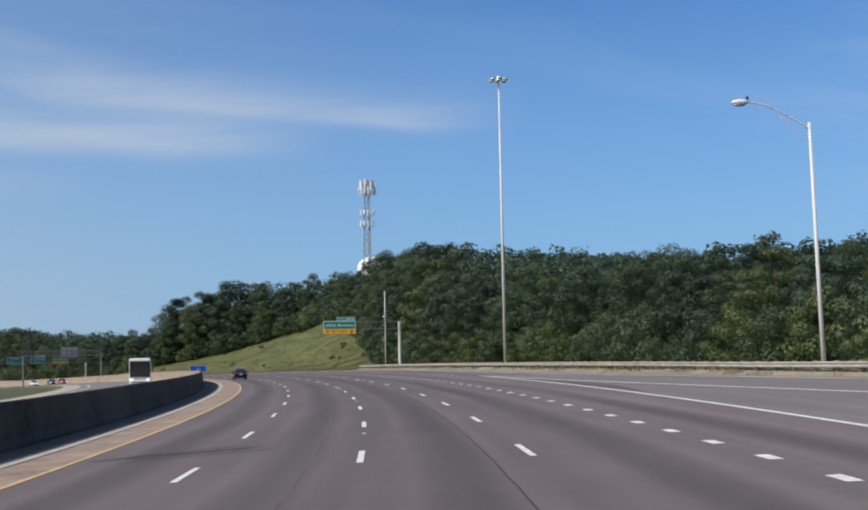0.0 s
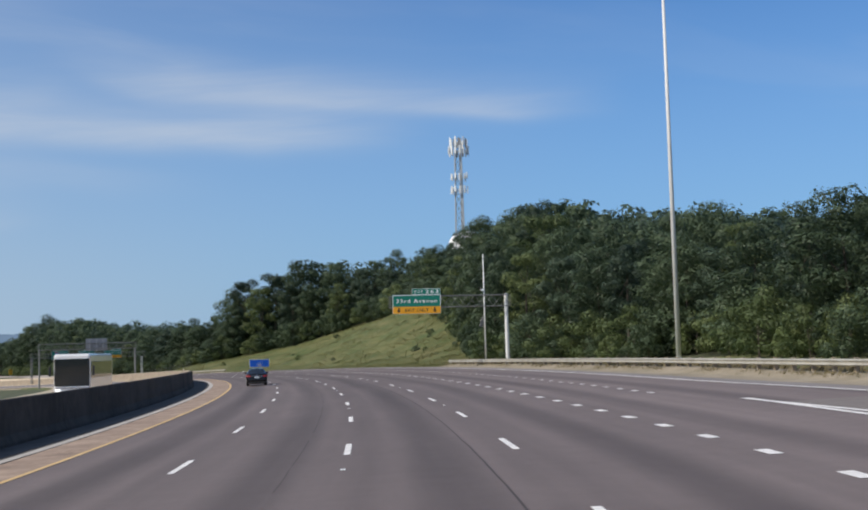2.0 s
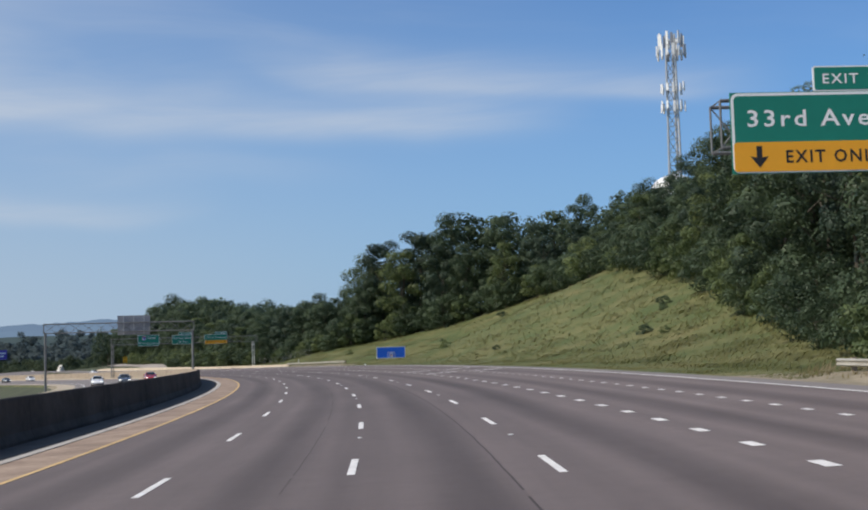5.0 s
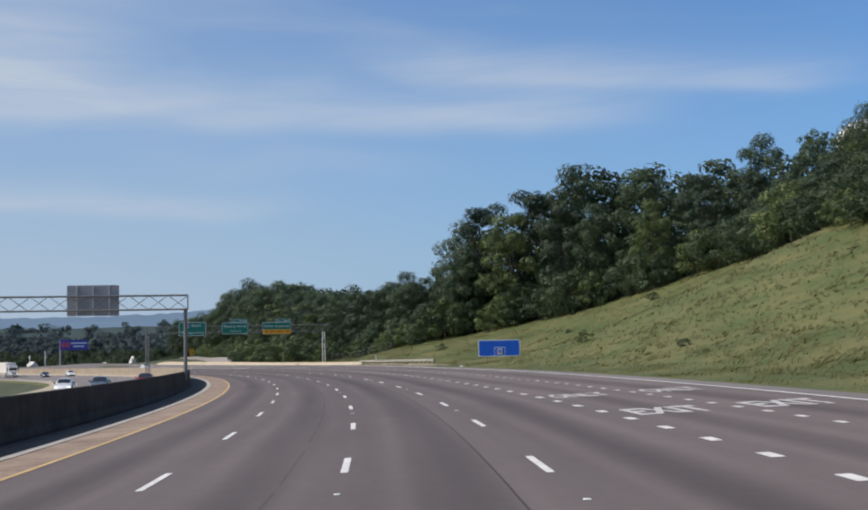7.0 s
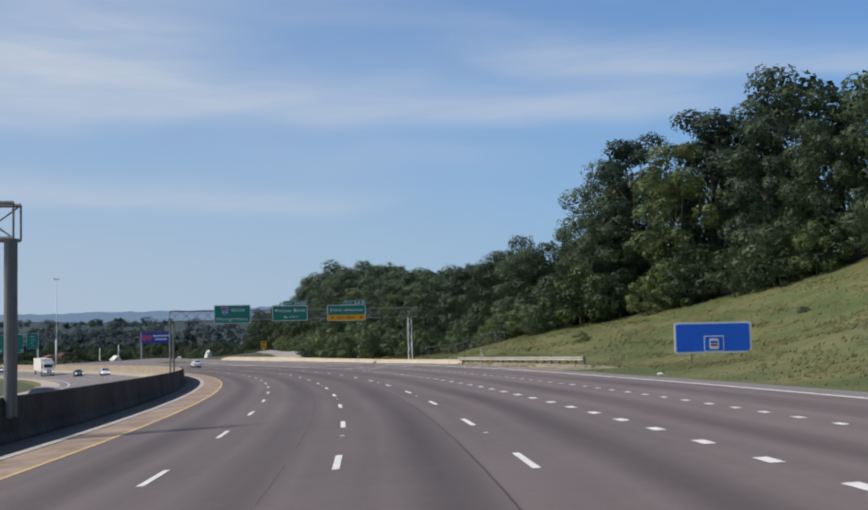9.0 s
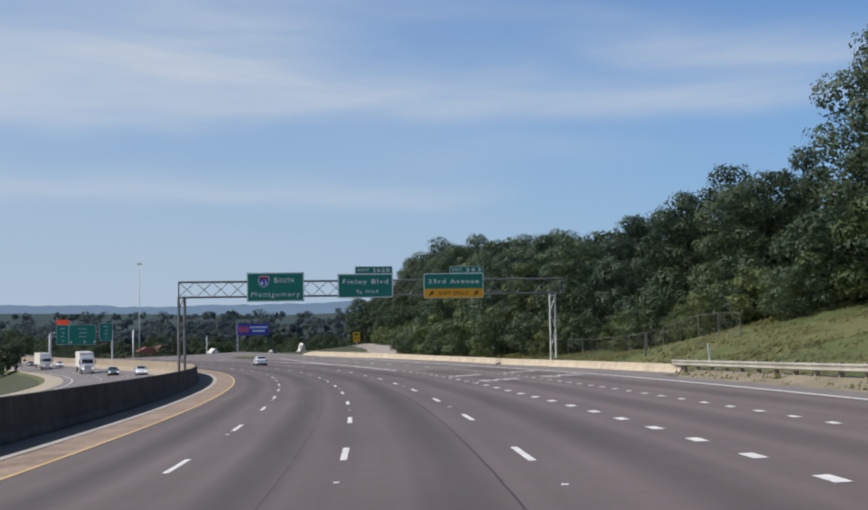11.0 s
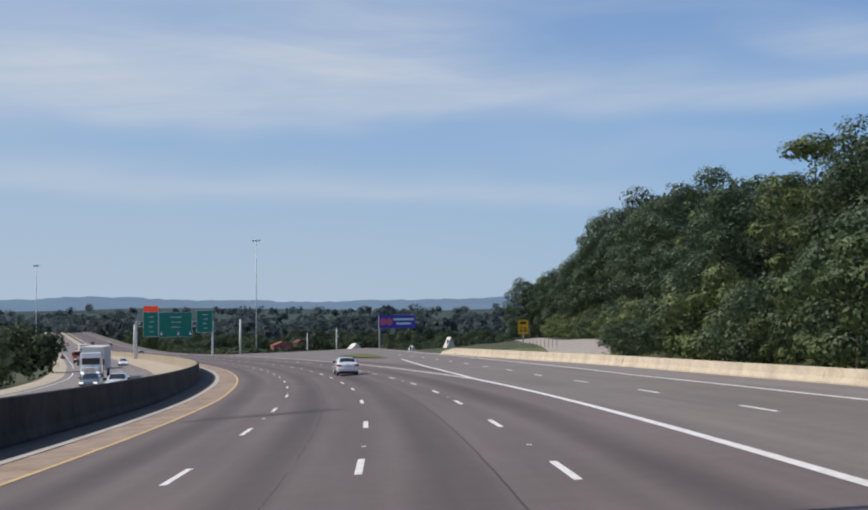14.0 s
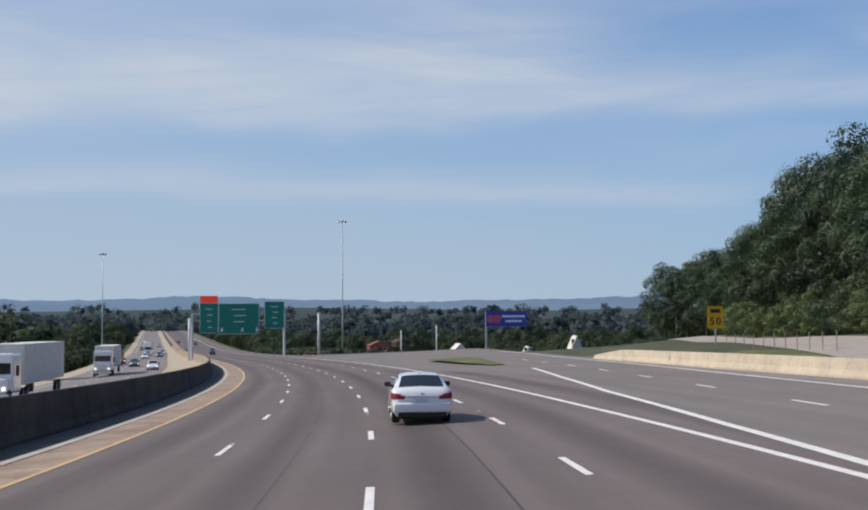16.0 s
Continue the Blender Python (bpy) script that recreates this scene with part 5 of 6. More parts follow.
# gantry for the other direction, its sign seen from behind
G2 = thing("sign_gantry", "steel truss sign gantry over the opposite carriageway", "sign gantry", matrix=frame_at(310.0, 21.0, 0.0))
truss(G2, -9.8, 9.25, 7.05, 8.22, -0.45, 0.45, 0.065, M_TRUSS, 12)
for x in (9.05, -9.6):
    for y in (-0.3, 0.3):
        bm = B(); rod(bm, (x, y, 1.2 if x > 0 else -1.0), (x, y, 7.1), 0.14, 0.14, 12); part("post", bm, M_TRUSS, G2)
t = thing("road_sign_back", "bare grey back of an overhead road sign", "road sign", matrix=frame_at(310.9, 19.5, 7.85))
part("panel", rounded_panel(4.2, 2.55, 0.1, 0, 0.05), M_SIGNBACK, t)
for k in (-1.3, 0, 1.3):
    bm = B(); box(bm, k - 0.05, k + 0.05, -0.12, 0.0, -1.25, 1.25); part("stiffener", bm, M_STEEL, t)

# blue services sign
t = thing("services_sign", "blue roadside services sign with one emblem on thin posts", "road sign", matrix=frame_at(340.4, -22.75, 1.60))
p = part("panel", rounded_panel(5.0, 1.95, 0.16, 0, 0.04), M_SIGNW, t)
part("field", rounded_panel(4.76, 1.71, 0.12, -0.006, 0.01), M_BLUE, p)
q = part("emblem_panel", rounded_panel(1.3, 1.0, 0.08, -0.014, 0.0), M_SIGNW, p); q.location = (0.05, 0, -0.38)
part("emblem_field", rounded_panel(1.18, 0.88, 0.07, -0.02, 0.0), M_BLUE, q)
part("emblem", rounded_panel(0.62, 0.66, 0.1, -0.026, 0.0), M_SIGNW, q)
o = part("emblem_mark", rounded_panel(0.46, 0.16, 0.04, -0.032, 0.0), M_BLUE, q); o.location = (0, 0, 0.1)
o = part("emblem_mark", rounded_panel(0.46, 0.12, 0.04, -0.032, 0.0), M_SIGNRED, q); o.location = (0, 0, -0.08)
for k in (-1.4, 1.2):
    bm = B(); box(bm, k - 0.05, k + 0.05, 0.05, 0.15, -3.6, 0.8); part("post", bm, M_WOOD, t)

# far gantry with three big panels
G3 = thing("sign_gantry", "far steel gantry carrying three large green direction signs", "sign gantry", matrix=frame_at(737.0, 0.0, 0.0))
truss(G3, -12.2, 8.0, 8.0, 9.4, -0.5, 0.5, 0.09, M_STEEL, 12)
for x in (-12.0, 7.8):
    bm = B(); rod(bm, (x, 0, -1.0), (x, 0, 9.5), 0.28, 0.24, 12); part("post", bm, M_POLE, G3)
for x, z, w, h, lab, red in ((-8.42, 9.1, 3.95, 6.5, "tall green lane sign under a red banner", True), (-2.05, 8.75, 8.7, 6.6, "broad green overhead direction sign with lane marks", False), (5.55, 9.3, 4.3, 5.9, "green overhead destination sign", False)):
    t = thing("direction_sign", lab, "road sign", "large signs on the far gantry", frame_at(736.0, -x, z - 0.25))
    p = sign_panel(t, 0, 0, w, h, M_GREEN)
    for k in range(3 if w > 8 else 4):
        bar(p, 0.2 * (k % 2), h * (0.30 - 0.2 * k), w * (0.34 - 0.04 * k), 0.13, M_SIGNW, -0.012)
    if red:
        # weak red emission brightens the banner, which is no lamp
        q = part("banner", rounded_panel(w - 0.2, 1.5, 0.1, 0, 0.05), glow("banner_red_glow", (0.80, 0.06, 0.02), 0.3), t); q.location = (0, 0, h / 2 + 0.78)
    if w > 8:
        for k in (-0.42, 0.08, 0.44):
            arrow(p, k * w, -h * 0.36, 0.95, 0, M_SIGNW, -0.012)

# advisory speed sign on the slip road
t = thing("speed_sign", "square yellow advisory speed sign reading fifty on a post", "road sign", matrix=frame_at(588, -37.1, 2.75))
p = part("panel", rounded_panel(1.6, 2.15, 0.08, 0, 0.03), M_YSIGN, t)
words("50", 0.72, 0, -0.35, -0.006, M_SIGNK, p, width=1.1)
bar(p, 0, 0.62, 1.0, 0.36, M_SIGNK, -0.006)
bm = B(); box(bm, -0.06, 0.06, 0.03, 0.13, -3.2, 1.0); part("post", bm, M_STEEL, t)


# ---------- lamp posts and masts ----------
def high_mast(s, n, base, top, label):
    t = thing("high_mast_light", label, "street lamp", "high mast lights", frame_at(s, n, base))
    hh = top - base
    bm = B(); rod(bm, (0, 0, -1.0), (0, 0, hh), 0.24, 0.11, 14); part("pole", bm, M_POLE, t, smooth=True)
    bm = B(); rod(bm, (0, 0, -0.1), (0, 0, 0.25), 0.36, 0.30, 14); part("base_flange", bm, M_STEEL, t)
    bm = B(); rod(bm, (0, 0, hh - 0.25), (0, 0, hh + 0.28), 0.42, 0.26, 12); part("head_frame", bm, M_STEEL, t)
    for i in range(6):
        a = 2 * math.pi * i / 6 + 0.4
        c, s_ = math.cos(a), math.sin(a)
        part("arm", rod(B(), (0, 0, hh), (0.85 * c, 0.85 * s_, hh - 0.08), 0.05, seg=6), M_STEEL, t)
        bm = B()
        bmesh.ops.create_uvsphere(bm, u_segments=10, v_segments=6, radius=0.36, matrix=Matrix.Translation((1.05 * c, 1.05 * s_, hh - 0.18)) @ Matrix.Diagonal((1, 1, 0.75, 1)))
        lum = part("luminaire", bm, M_STEEL, t, smooth=True)
        bm = B(); rod(bm, (1.05 * c, 1.05 * s_, hh - 0.50), (1.05 * c, 1.05 * s_, hh - 0.38), 0.20, 0.30, 10)
        part("lens", bm, M_SIGNW, lum)
    return t


high_mast(158.3, -30.6, ground_h(158.3, -30.6), 40.9, "tall galvanised high mast light with a ring of lamps")
high_mast(803, -31.3, -1.8, 36.7, "distant tall high mast light with a ring of lamps")
high_mast(900, 37, -2.0, 35.0, "distant high mast light beyond the opposite carriageway")

t = thing("street_lamp", "galvanised street lamp with one long bracket arm over the slip road", "street lamp", matrix=frame_at(61.8, -24.75, ground_h(61.8, -24.75)) @ Matrix.Rotation(radians(-0.7), 4, "Y") @ Matrix.Diagonal((1.05, 1.05, 1.077, 1)))
bm = B(); rod(bm, (0, 0, -0.8), (0, 0, 13.1), 0.13, 0.08, 12); part("pole", bm, M_POLE, t, smooth=True)
bm = B()
prev = None
for i in range(9):
    f = i / 8
    q = Vector((-3.3 * f, 0, 12.75 + 1.45 * math.sin(f * 1.45)))
    if prev is not None:
        rod(bm, prev, q, 0.045, 0.04, 7, caps=False)
    prev = q
part("arm", bm, M_POLE, t)
bm = B(); rod(bm, (0, 0, 12.0), (-1.9, 0, 13.65), 0.025, seg=6); part("stay", bm, M_POLE, t)
bm = B()
bmesh.ops.create_uvsphere(bm, u_segments=14, v_segments=8, radius=0.5, matrix=Matrix.Translation((-3.75, 0, 14.2)) @ Matrix.Diagonal((1.0, 0.42, 0.30, 1)))
lum = part("luminaire", bm, M_SIGNW, t, smooth=True)
bm = B()
bmesh.ops.create_uvsphere(bm, u_segments=12, v_segments=6, radius=0.36, matrix=Matrix.Translation((-3.8, 0, 14.08)) @ Matrix.Diagonal((1.0, 0.45, 0.32, 1)))
part("lens", bm, M_STEEL, lum, smooth=True)
bm = B(); rod(bm, (-3.35, 0, 14.32), (-3.35, 0, 14.5), 0.07, seg=8); part("photocell", bm, M_PLASTIC, lum)

t = thing("camera_pole", "slim galvanised traffic camera pole behind the guard rail", "pole", matrix=frame_at(197.5, -22.9, ground_h(197.5, -22.9)))
bm = B(); rod(bm, (0, 0, -0.6), (0, 0, 13.4), 0.11, 0.06, 10); part("pole", bm, M_POLE, t, smooth=True)
bm = B(); box(bm, -0.35, -0.08, -0.15, 0.15, 8.9, 9.15, 0.03); part("camera", bm, M_SIGNW, t)
bm = B(); rod(bm, (0, 0, 4.6), (-0.55, 0, 4.6), 0.03, seg=6); part("bracket", bm, M_STEEL, t)
bm = B()
vs = [bm.verts.new(v) for v in ((-0.75, -0.05, 4.55), (-0.05, -0.05, 4.62), (-0.12, 0.25, 5.9), (-0.45, 0.25, 5.4))]
bm.faces.new(vs); bmesh.ops.solidify(bm, geom=bm.faces[:], thickness=0.04)
part("solar_panel", bm, M_TRUSS, t)


def plain_pole(s, n, h, r, label, name="pole", cross=False):
    t = thing(name, label, "pole", "far roadside poles", frame_at(s, n, ground_h(s, n)))
    bm = B(); rod(bm, (0, 0, -0.8), (0, 0, h), r, r * 0.85, 10); part("shaft", bm, M_POLE, t, smooth=True)
    bm = B(); rod(bm, (0, 0, h), (0, 0, h + 0.08), r * 1.1, r * 0.6, 10); part("cap", bm, M_STEEL, t)
    if cross:
        bm = B(); box(bm, -1.2, 1.2, -0.06, 0.06, h - 2.0, h - 1.85); part("cross_arm", bm, M_WOOD, t)
        bm = B(); box(bm, 0.3, 0.75, -0.2, 0.2, h - 3.1, h - 2.2, 0.05); part("transformer", bm, M_STEEL, t)


plain_pole(745, -16.5, 10.0, 0.32, "thick pale steel pole beside the far carriageway")
plain_pole(735, 12.6, 9.0, 0.30, "thick pale steel pole on the far median")
plain_pole(800, -57.5, 11.5, 0.2, "utility pole with a cross arm near the red-roofed building", "utility_pole", True)
plain_pole(775, -42, 8.5, 0.18, "slim pale pole beside the lot")


# ---------- telecom tower ----------
def tower():
    zt = ground_h(352, -85)
    t = thing("telecom_tower", "tall steel lattice telecom tower with three rings of white panel antennas", "telecom tower", matrix=frame_at(352, -85, zt, 15))
    H = 59.8 - zt
    def leg(i, z):
        a = 2 * math.pi * i / 3 + 0.5
        r = 1.55 - 0.55 * z / H
        return Vector((r * math.cos(a), r * math.sin(a), z))
    for i in range(3):
        part("leg", rod(B(), leg(i, -1.0), leg(i, H), 0.27, 0.20, 8), M_STEEL, t)
        bm = B()
        k = 16
        for j in range(k):
            z0, z1 = H * j / k, H * (j + 1) / k
            rod(bm, leg(i, z0), leg((i + 1) % 3, z1), 0.065, seg=5)
            rod(bm, leg(i, z1), leg((i + 1) % 3, z1), 0.04, seg=5)
        part("bracing", bm, M_TRUSS, t)
    rng = np.random.default_rng(3)
    for z, R, k, hh in ((H - 1.3, 2.3, 14, 2.5), (H - 3.6, 2.7, 14, 2.4), (H - 10.8, 2.1, 11, 1.9), (H - 14.6, 2.2, 11, 2.0)):
        bm = B()
        for i in range(12):
            a, b = 2 * math.pi * i / 12, 2 * math.pi * (i + 1) / 12
            rod(bm, (R * math.cos(a), R * math.sin(a), z), (R * math.cos(b), R * math.sin(b), z), 0.06, seg=5)
            if i % 4 == 0:
                rod(bm, (0, 0, z), (R * math.cos(a), R * math.sin(a), z), 0.06, seg=5)
        ring = part("platform", bm, M_STEEL, t)
        for i in range(k):
            a = 2 * math.pi * i / k + rng.uniform(-0.12, 0.12)
            bm = B()
            q = hh * rng.uniform(0.75, 1.1)
            box(bm, -0.22, 0.22, -0.11, 0.11, -q / 2, q / 2, 0.03)
            o = part("panel_antenna", bm, M_SIGNW if rng.uniform() < 0.72 else M_SIGNBACK, ring)
            o.matrix_basis = Matrix.Translation(((R + 0.15) * math.cos(a), (R + 0.15) * math.sin(a), z + rng.uniform(-0.2, 0.5))) @ Matrix.Rotation(a + math.pi / 2, 4, "Z")


tower()


def water_tank(s, n, r, top):
    base = ground_h(s, n)
    t = thing("water_tank", "white domed water tank standing among trees on the hilltop", "water tank", matrix=frame_at(s, n, base))
    h = top - base - r * 0.72
    bm = B(); rod(bm, (0, 0, -2.0), (0, 0, h), r, r, 40); part("shell", bm, M_SIGNW, t, smooth=False)
    bm = B()
    ring = [(r * math.cos(a), r * 0.72 * math.sin(a)) for a in np.linspace(0, math.pi / 2, 9)]
    rows = [[bm.verts.new((q * math.cos(2 * math.pi * i / 40), q * math.sin(2 * math.pi * i / 40), h + z)) for i in range(40)] for q, z in ring[:-1]]
    tip = bm.verts.new((0, 0, h + r * 0.72))
    for a, b in zip(rows, rows[1:]):
        for i in range(40):
            j = (i + 1) % 40
            bm.faces.new((a[i], a[j], b[j], b[i]))
    for i in range(40):
        bm.faces.new((rows[-1][i], rows[-1][(i + 1) % 40], tip))
    part("dome", bm, M_SIGNW, t, smooth=True)
    bm = B(); rod(bm, (0, 0, h + r * 0.70), (0, 0, h + r * 0.72 + 0.6), 0.5, 0.4, 12); part("vent", bm, M_STEEL, t)


water_tank(394, -114.4, 5.8, 40.3)


# ---------- vehicles ----------
def loft(rings, close_ends=True):
    bm = B()
    rows = [[bm.verts.new(p) for p in r] for r in rings]
    for a, b in zip(rows, rows[1:]):
        for i in range(len(a) - 1):
            try:
                bm.faces.new((a[i], a[i + 1], b[i + 1], b[i]))
            except ValueError:
                pass
    if close_ends:
        for r in (rows[0], rows[-1]):
            try:
                bm.faces.new(r)
            except ValueError:
                pass
    bmesh.ops.remove_doubles(bm, verts=bm.verts, dist=0.0005)
    bmesh.ops.recalc_face_normals(bm, faces=bm.faces)
    return bm


def patch(q, nu, nv, lift):
    """A curved pane over a surface q(u, v), lifted along its normal."""
    bm = B()
    g = []
    for i in range(nu + 1):
        row = []
        for j in range(nv + 1):
            u, v = i / nu, j / nv
            p = Vector(q(u, v))
            d = (Vector(q(min(1, u + 0.02), v)) - Vector(q(max(0, u - 0.02), v))).cross(Vector(q(u, min(1, v + 0.02))) - Vector(q(u, max(0, v - 0.02))))
            row.append(bm.verts.new(p + d.normalized() * lift))
        g.append(row)
    for i in range(nu):
        for j in range(nv):
            bm.faces.new((g[i][j], g[i + 1][j], g[i + 1][j + 1], g[i][j + 1]))
    return bm


def wheel(parent, x, y, r, out):
    w = part("wheel", rod(B(), (x - 0.10, y, r), (x + 0.10, y, r), r * 0.72, seg=18), M_PLASTIC, parent)
    bm = B()
    bmesh.ops.create_cone(bm, cap_ends=False, segments=24, radius1=r, radius2=r, depth=0.20, matrix=Matrix.Translation((x, y, r)) @ Matrix.Rotation(radians(90), 4, "Y"))
    for k in (-1, 1):
        bmesh.ops.create_cone(bm, cap_ends=False, segments=24, radius1=r, radius2=r * 0.68, depth=0.03, matrix=Matrix.Translation((x + k * 0.115, y, r)) @ Matrix.Rotation(radians(90 * k), 4, "Y"))
    part("tyre", bm, M_RUBBER, w)
    bm = B()
    for i in range(5):
        a = 2 * math.pi * i / 5
        rod(bm, (x + out * 0.105, y, r), (x + out * 0.11, y + r * 0.62 * math.cos(a), r + r * 0.62 * math.sin(a)), 0.05, seg=5)
    rod(bm, (x + out * 0.08, y, r), (x + out * 0.125, y, r), 0.08, seg=10)
    part("rim", bm, M_RIM, w)


def car(paint, label, matrix, tall=1.47, length=4.6, oncoming=False, hatch=0.0, indicator=False, group="", chrome=False, category="car"):
    t = thing("car", label, category, group, matrix)
    L_, H_ = length, tall
    st = [(0.0, 0.70, 0.62), (0.04, 0.79, 0.84), (0.14, 0.85, 0.98), (0.40, 0.885, 1.055), (0.85, 0.90, 1.04), (1.6, 0.905, 0.985), (2.4, 0.905, 0.955), (3.15, 0.90, 0.945), (3.75, 0.88, 0.86), (4.25, 0.83, 0.73), (4.50, 0.74, 0.62), (4.6, 0.60, 0.50)]
    rings = []
    for y, w, bz in st:
        y *= L_ / 4.6
        zb = 0.24 if 0.1 < y < L_ - 0.25 else 0.34
        half = [(0, zb), (w * 0.86, zb), (w * 0.97, zb + 0.12), (w, min(bz - 0.1, 0.60)), (w * 0.985, bz - 0.09), (w * 0.93, bz - 0.015), (w * 0.72, bz + 0.02), (0, bz + 0.045)]
        ring = [(x, y, z) for x, z in half] + [(-x, y, z) for x, z in reversed(half[1:-1])]
        rings.append(ring + [ring[0]])
    part("body", loft([r[:-1] + [r[0]] for r in rings]), paint, t, smooth=True)
    y0, y1, y2, y3 = 0.55 - hatch, 1.25 - hatch, 2.45, 3.35
    cab = [(y0, 0.76, 1.03, 1.04), (y1, 0.61, 1.02, H_ - 0.05), (1.85, 0.60, 1.0, H_), (y2, 0.61, 0.97, H_ - 0.02), (y3, 0.74, 0.95, 0.96)]
    def side(y):
        ys = [c[0] for c in cab]
        return [float(np.interp(y, ys, [c[k] for c in cab])) for k in (1, 2, 3)]
    rings = []
    for y in np.linspace(y0, y3, 15):
        wr, zb, zr = side(float(y))
        wb = 0.835
        half = [(wb, zb - 0.04), (wr + (wb - wr) * 0.45, zb + (zr - zb) * 0.55), (wr, zr - 0.075 * min(1, (zr - zb) * 4)), (wr * 0.90, zr - 0.035 * min(1, (zr - zb) * 4)), (wr * 0.62, zr - 0.006), (0, zr + 0.012)]
        rings.append([(x, float(y), z) for x, z in half] + [(-x, float(y), z) for x, z in reversed(half[:-1])])
    part("cabin", loft(rings, False), paint, t, smooth=True)
    def glass_end(ya, yb):
        def q(u, v):
            y = ya + (yb - ya) * v
            wr, zb, zr = side(y)
            x = (u * 2 - 1) * wr * 0.90
            return (x, y, zr - 0.004 - 0.03 * (u * 2 - 1) ** 2)
        return q
    part("rear_window", patch(glass_end(y0 + 0.10, y1 - 0.03), 6, 4, 0.022), M_GLASS, t, "dark tinted rear window", smooth=True)
    part("windscreen", patch(glass_end(y2 + 0.06, y3 - 0.12), 6, 4, 0.022), M_GLASS, t, smooth=True)
    for sg in (-1, 1):
        for ya, yb in ((y1 - 0.10, 1.93), (2.0, 2.78)):
            def q(u, v, ya=ya, yb=yb, sg=sg):
                y = ya + (yb - ya) * u
                wr, zb, zr = side(y)
                f = 0.10 + 0.76 * v
                wb = 0.835
                x = wb + (wr + (wb - wr) * 0.45 - wb) * min(1, f / 0.55) if f < 0.55 else wr + (wb - wr) * 0.45 + (wr - (wr + (wb - wr) * 0.45)) * (f - 0.55) / 0.45
                return (sg * x, y, zb - 0.04 + (zr - 0.02 - zb) * f)
            part("side_window", patch(q, 4, 4, 0.012 * sg), M_GLASS, t, smooth=True)
        bm = B(); box(bm, sg * 0.93 - 0.10, sg * 0.93 + 0.10, 2.72, 2.86, 0.98, 1.13, 0.03)
        part("wing_mirror", bm, paint if paint is not M_CARWHITE else M_PLASTIC, t)
        bm = B(); rod(bm, (sg * 0.80, 2.79, 1.0), (sg * 0.88, 2.79, 1.03), 0.03, seg=6); part("mirror_stalk", bm, M_PLASTIC, t)
        # lamps wrap round the corners
        def lamp(u, v, sg=sg):
            z = 0.74 + 0.02 * u + (0.15 + 0.03 * u) * v
            yr = float(np.interp(z, [0.62, 0.84, 0.98], [0.0, 0.04, 0.14]))
            x = float(np.interp(u, [0, 0.42, 0.62, 0.80, 1], [0.50, 0.72, 0.82, 0.895, 0.915]))
            y = float(np.interp(u, [0, 0.42, 0.62, 0.80, 1], [yr - 0.014, yr - 0.014, yr + 0.02, 0.15, 0.42]))
            return (sg * x, y, z)
        part("tail_lamp", patch(lamp, 10, 3, 0.004 * -sg), M_INDIC if indicator and sg > 0 else M_TAIL, t, "glossy red tail lamp" if not (indicator and sg > 0) else "amber flashing tail lamp", smooth=True)
        bm = B(); box(bm, sg * 0.62 - 0.18, sg * 0.62 + 0.18, L_ - 0.30, L_ - 0.075, 0.60, 0.72, 0.03)
        part("head_lamp", bm, M_LAMP if oncoming else M_CHROME, t)
        for y in (0.86, 3.62 * L_ / 4.6):
            wheel(t, sg * 0.745, y, 0.315, sg)
            def arch(u, v, sg=sg, y=y):
                a = math.pi * u
                return (sg * 0.905, y + (0.34 + 0.05 * v) * math.cos(a), 0.33 + (0.34 + 0.05 * v) * math.sin(a))
            part("wheel_arch", patch(arch, 10, 1, 0.008 * -sg), M_PLASTIC, t)
    bm = B(); box(bm, -0.19, 0.19, -0.035, 0.03, 0.645, 0.765, 0.012); part("number_plate", bm, M_PLATE, t, "blank pale number plate")
    bm = B(); box(bm, -0.83, 0.83, -0.075, 0.22, 0.36, 0.64, 0.05); part("bumper", bm, paint, t, smooth=True)
    bm = B(); box(bm, -0.70, 0.70, -0.06, 0.10, 0.22, 0.37, 0.03); part("bumper_insert", bm, M_PLASTIC, t)
    bm = B(); box(bm, -0.50, 0.50, -0.022, 0.05, 0.805, 0.845, 0.008); part("trim_strip", bm, M_CHROME if chrome else paint, t)
    bm = B(); bmesh.ops.create_uvsphere(bm, u_segments=10, v_segments=6, radius=0.075, matrix=Matrix.Translation((0, 0.03, 0.885)) @ Matrix.Diagonal((1, 0.3, 0.55, 1))); part("badge", bm, M_CHROME, t)
    bm = B(); box(bm, -0.015, 0.015, y1 + 0.14, y1 + 0.28, H_ - 0.06, H_ + 0.005, 0.006); part("aerial_fin", bm, M_PLASTIC, t)
    bm = B(); box(bm, -0.70, 0.70, 0.3, 4.3 * L_ / 4.6, 0.16, 0.26); part("underbody", bm, M_PLASTIC, t)
    return t


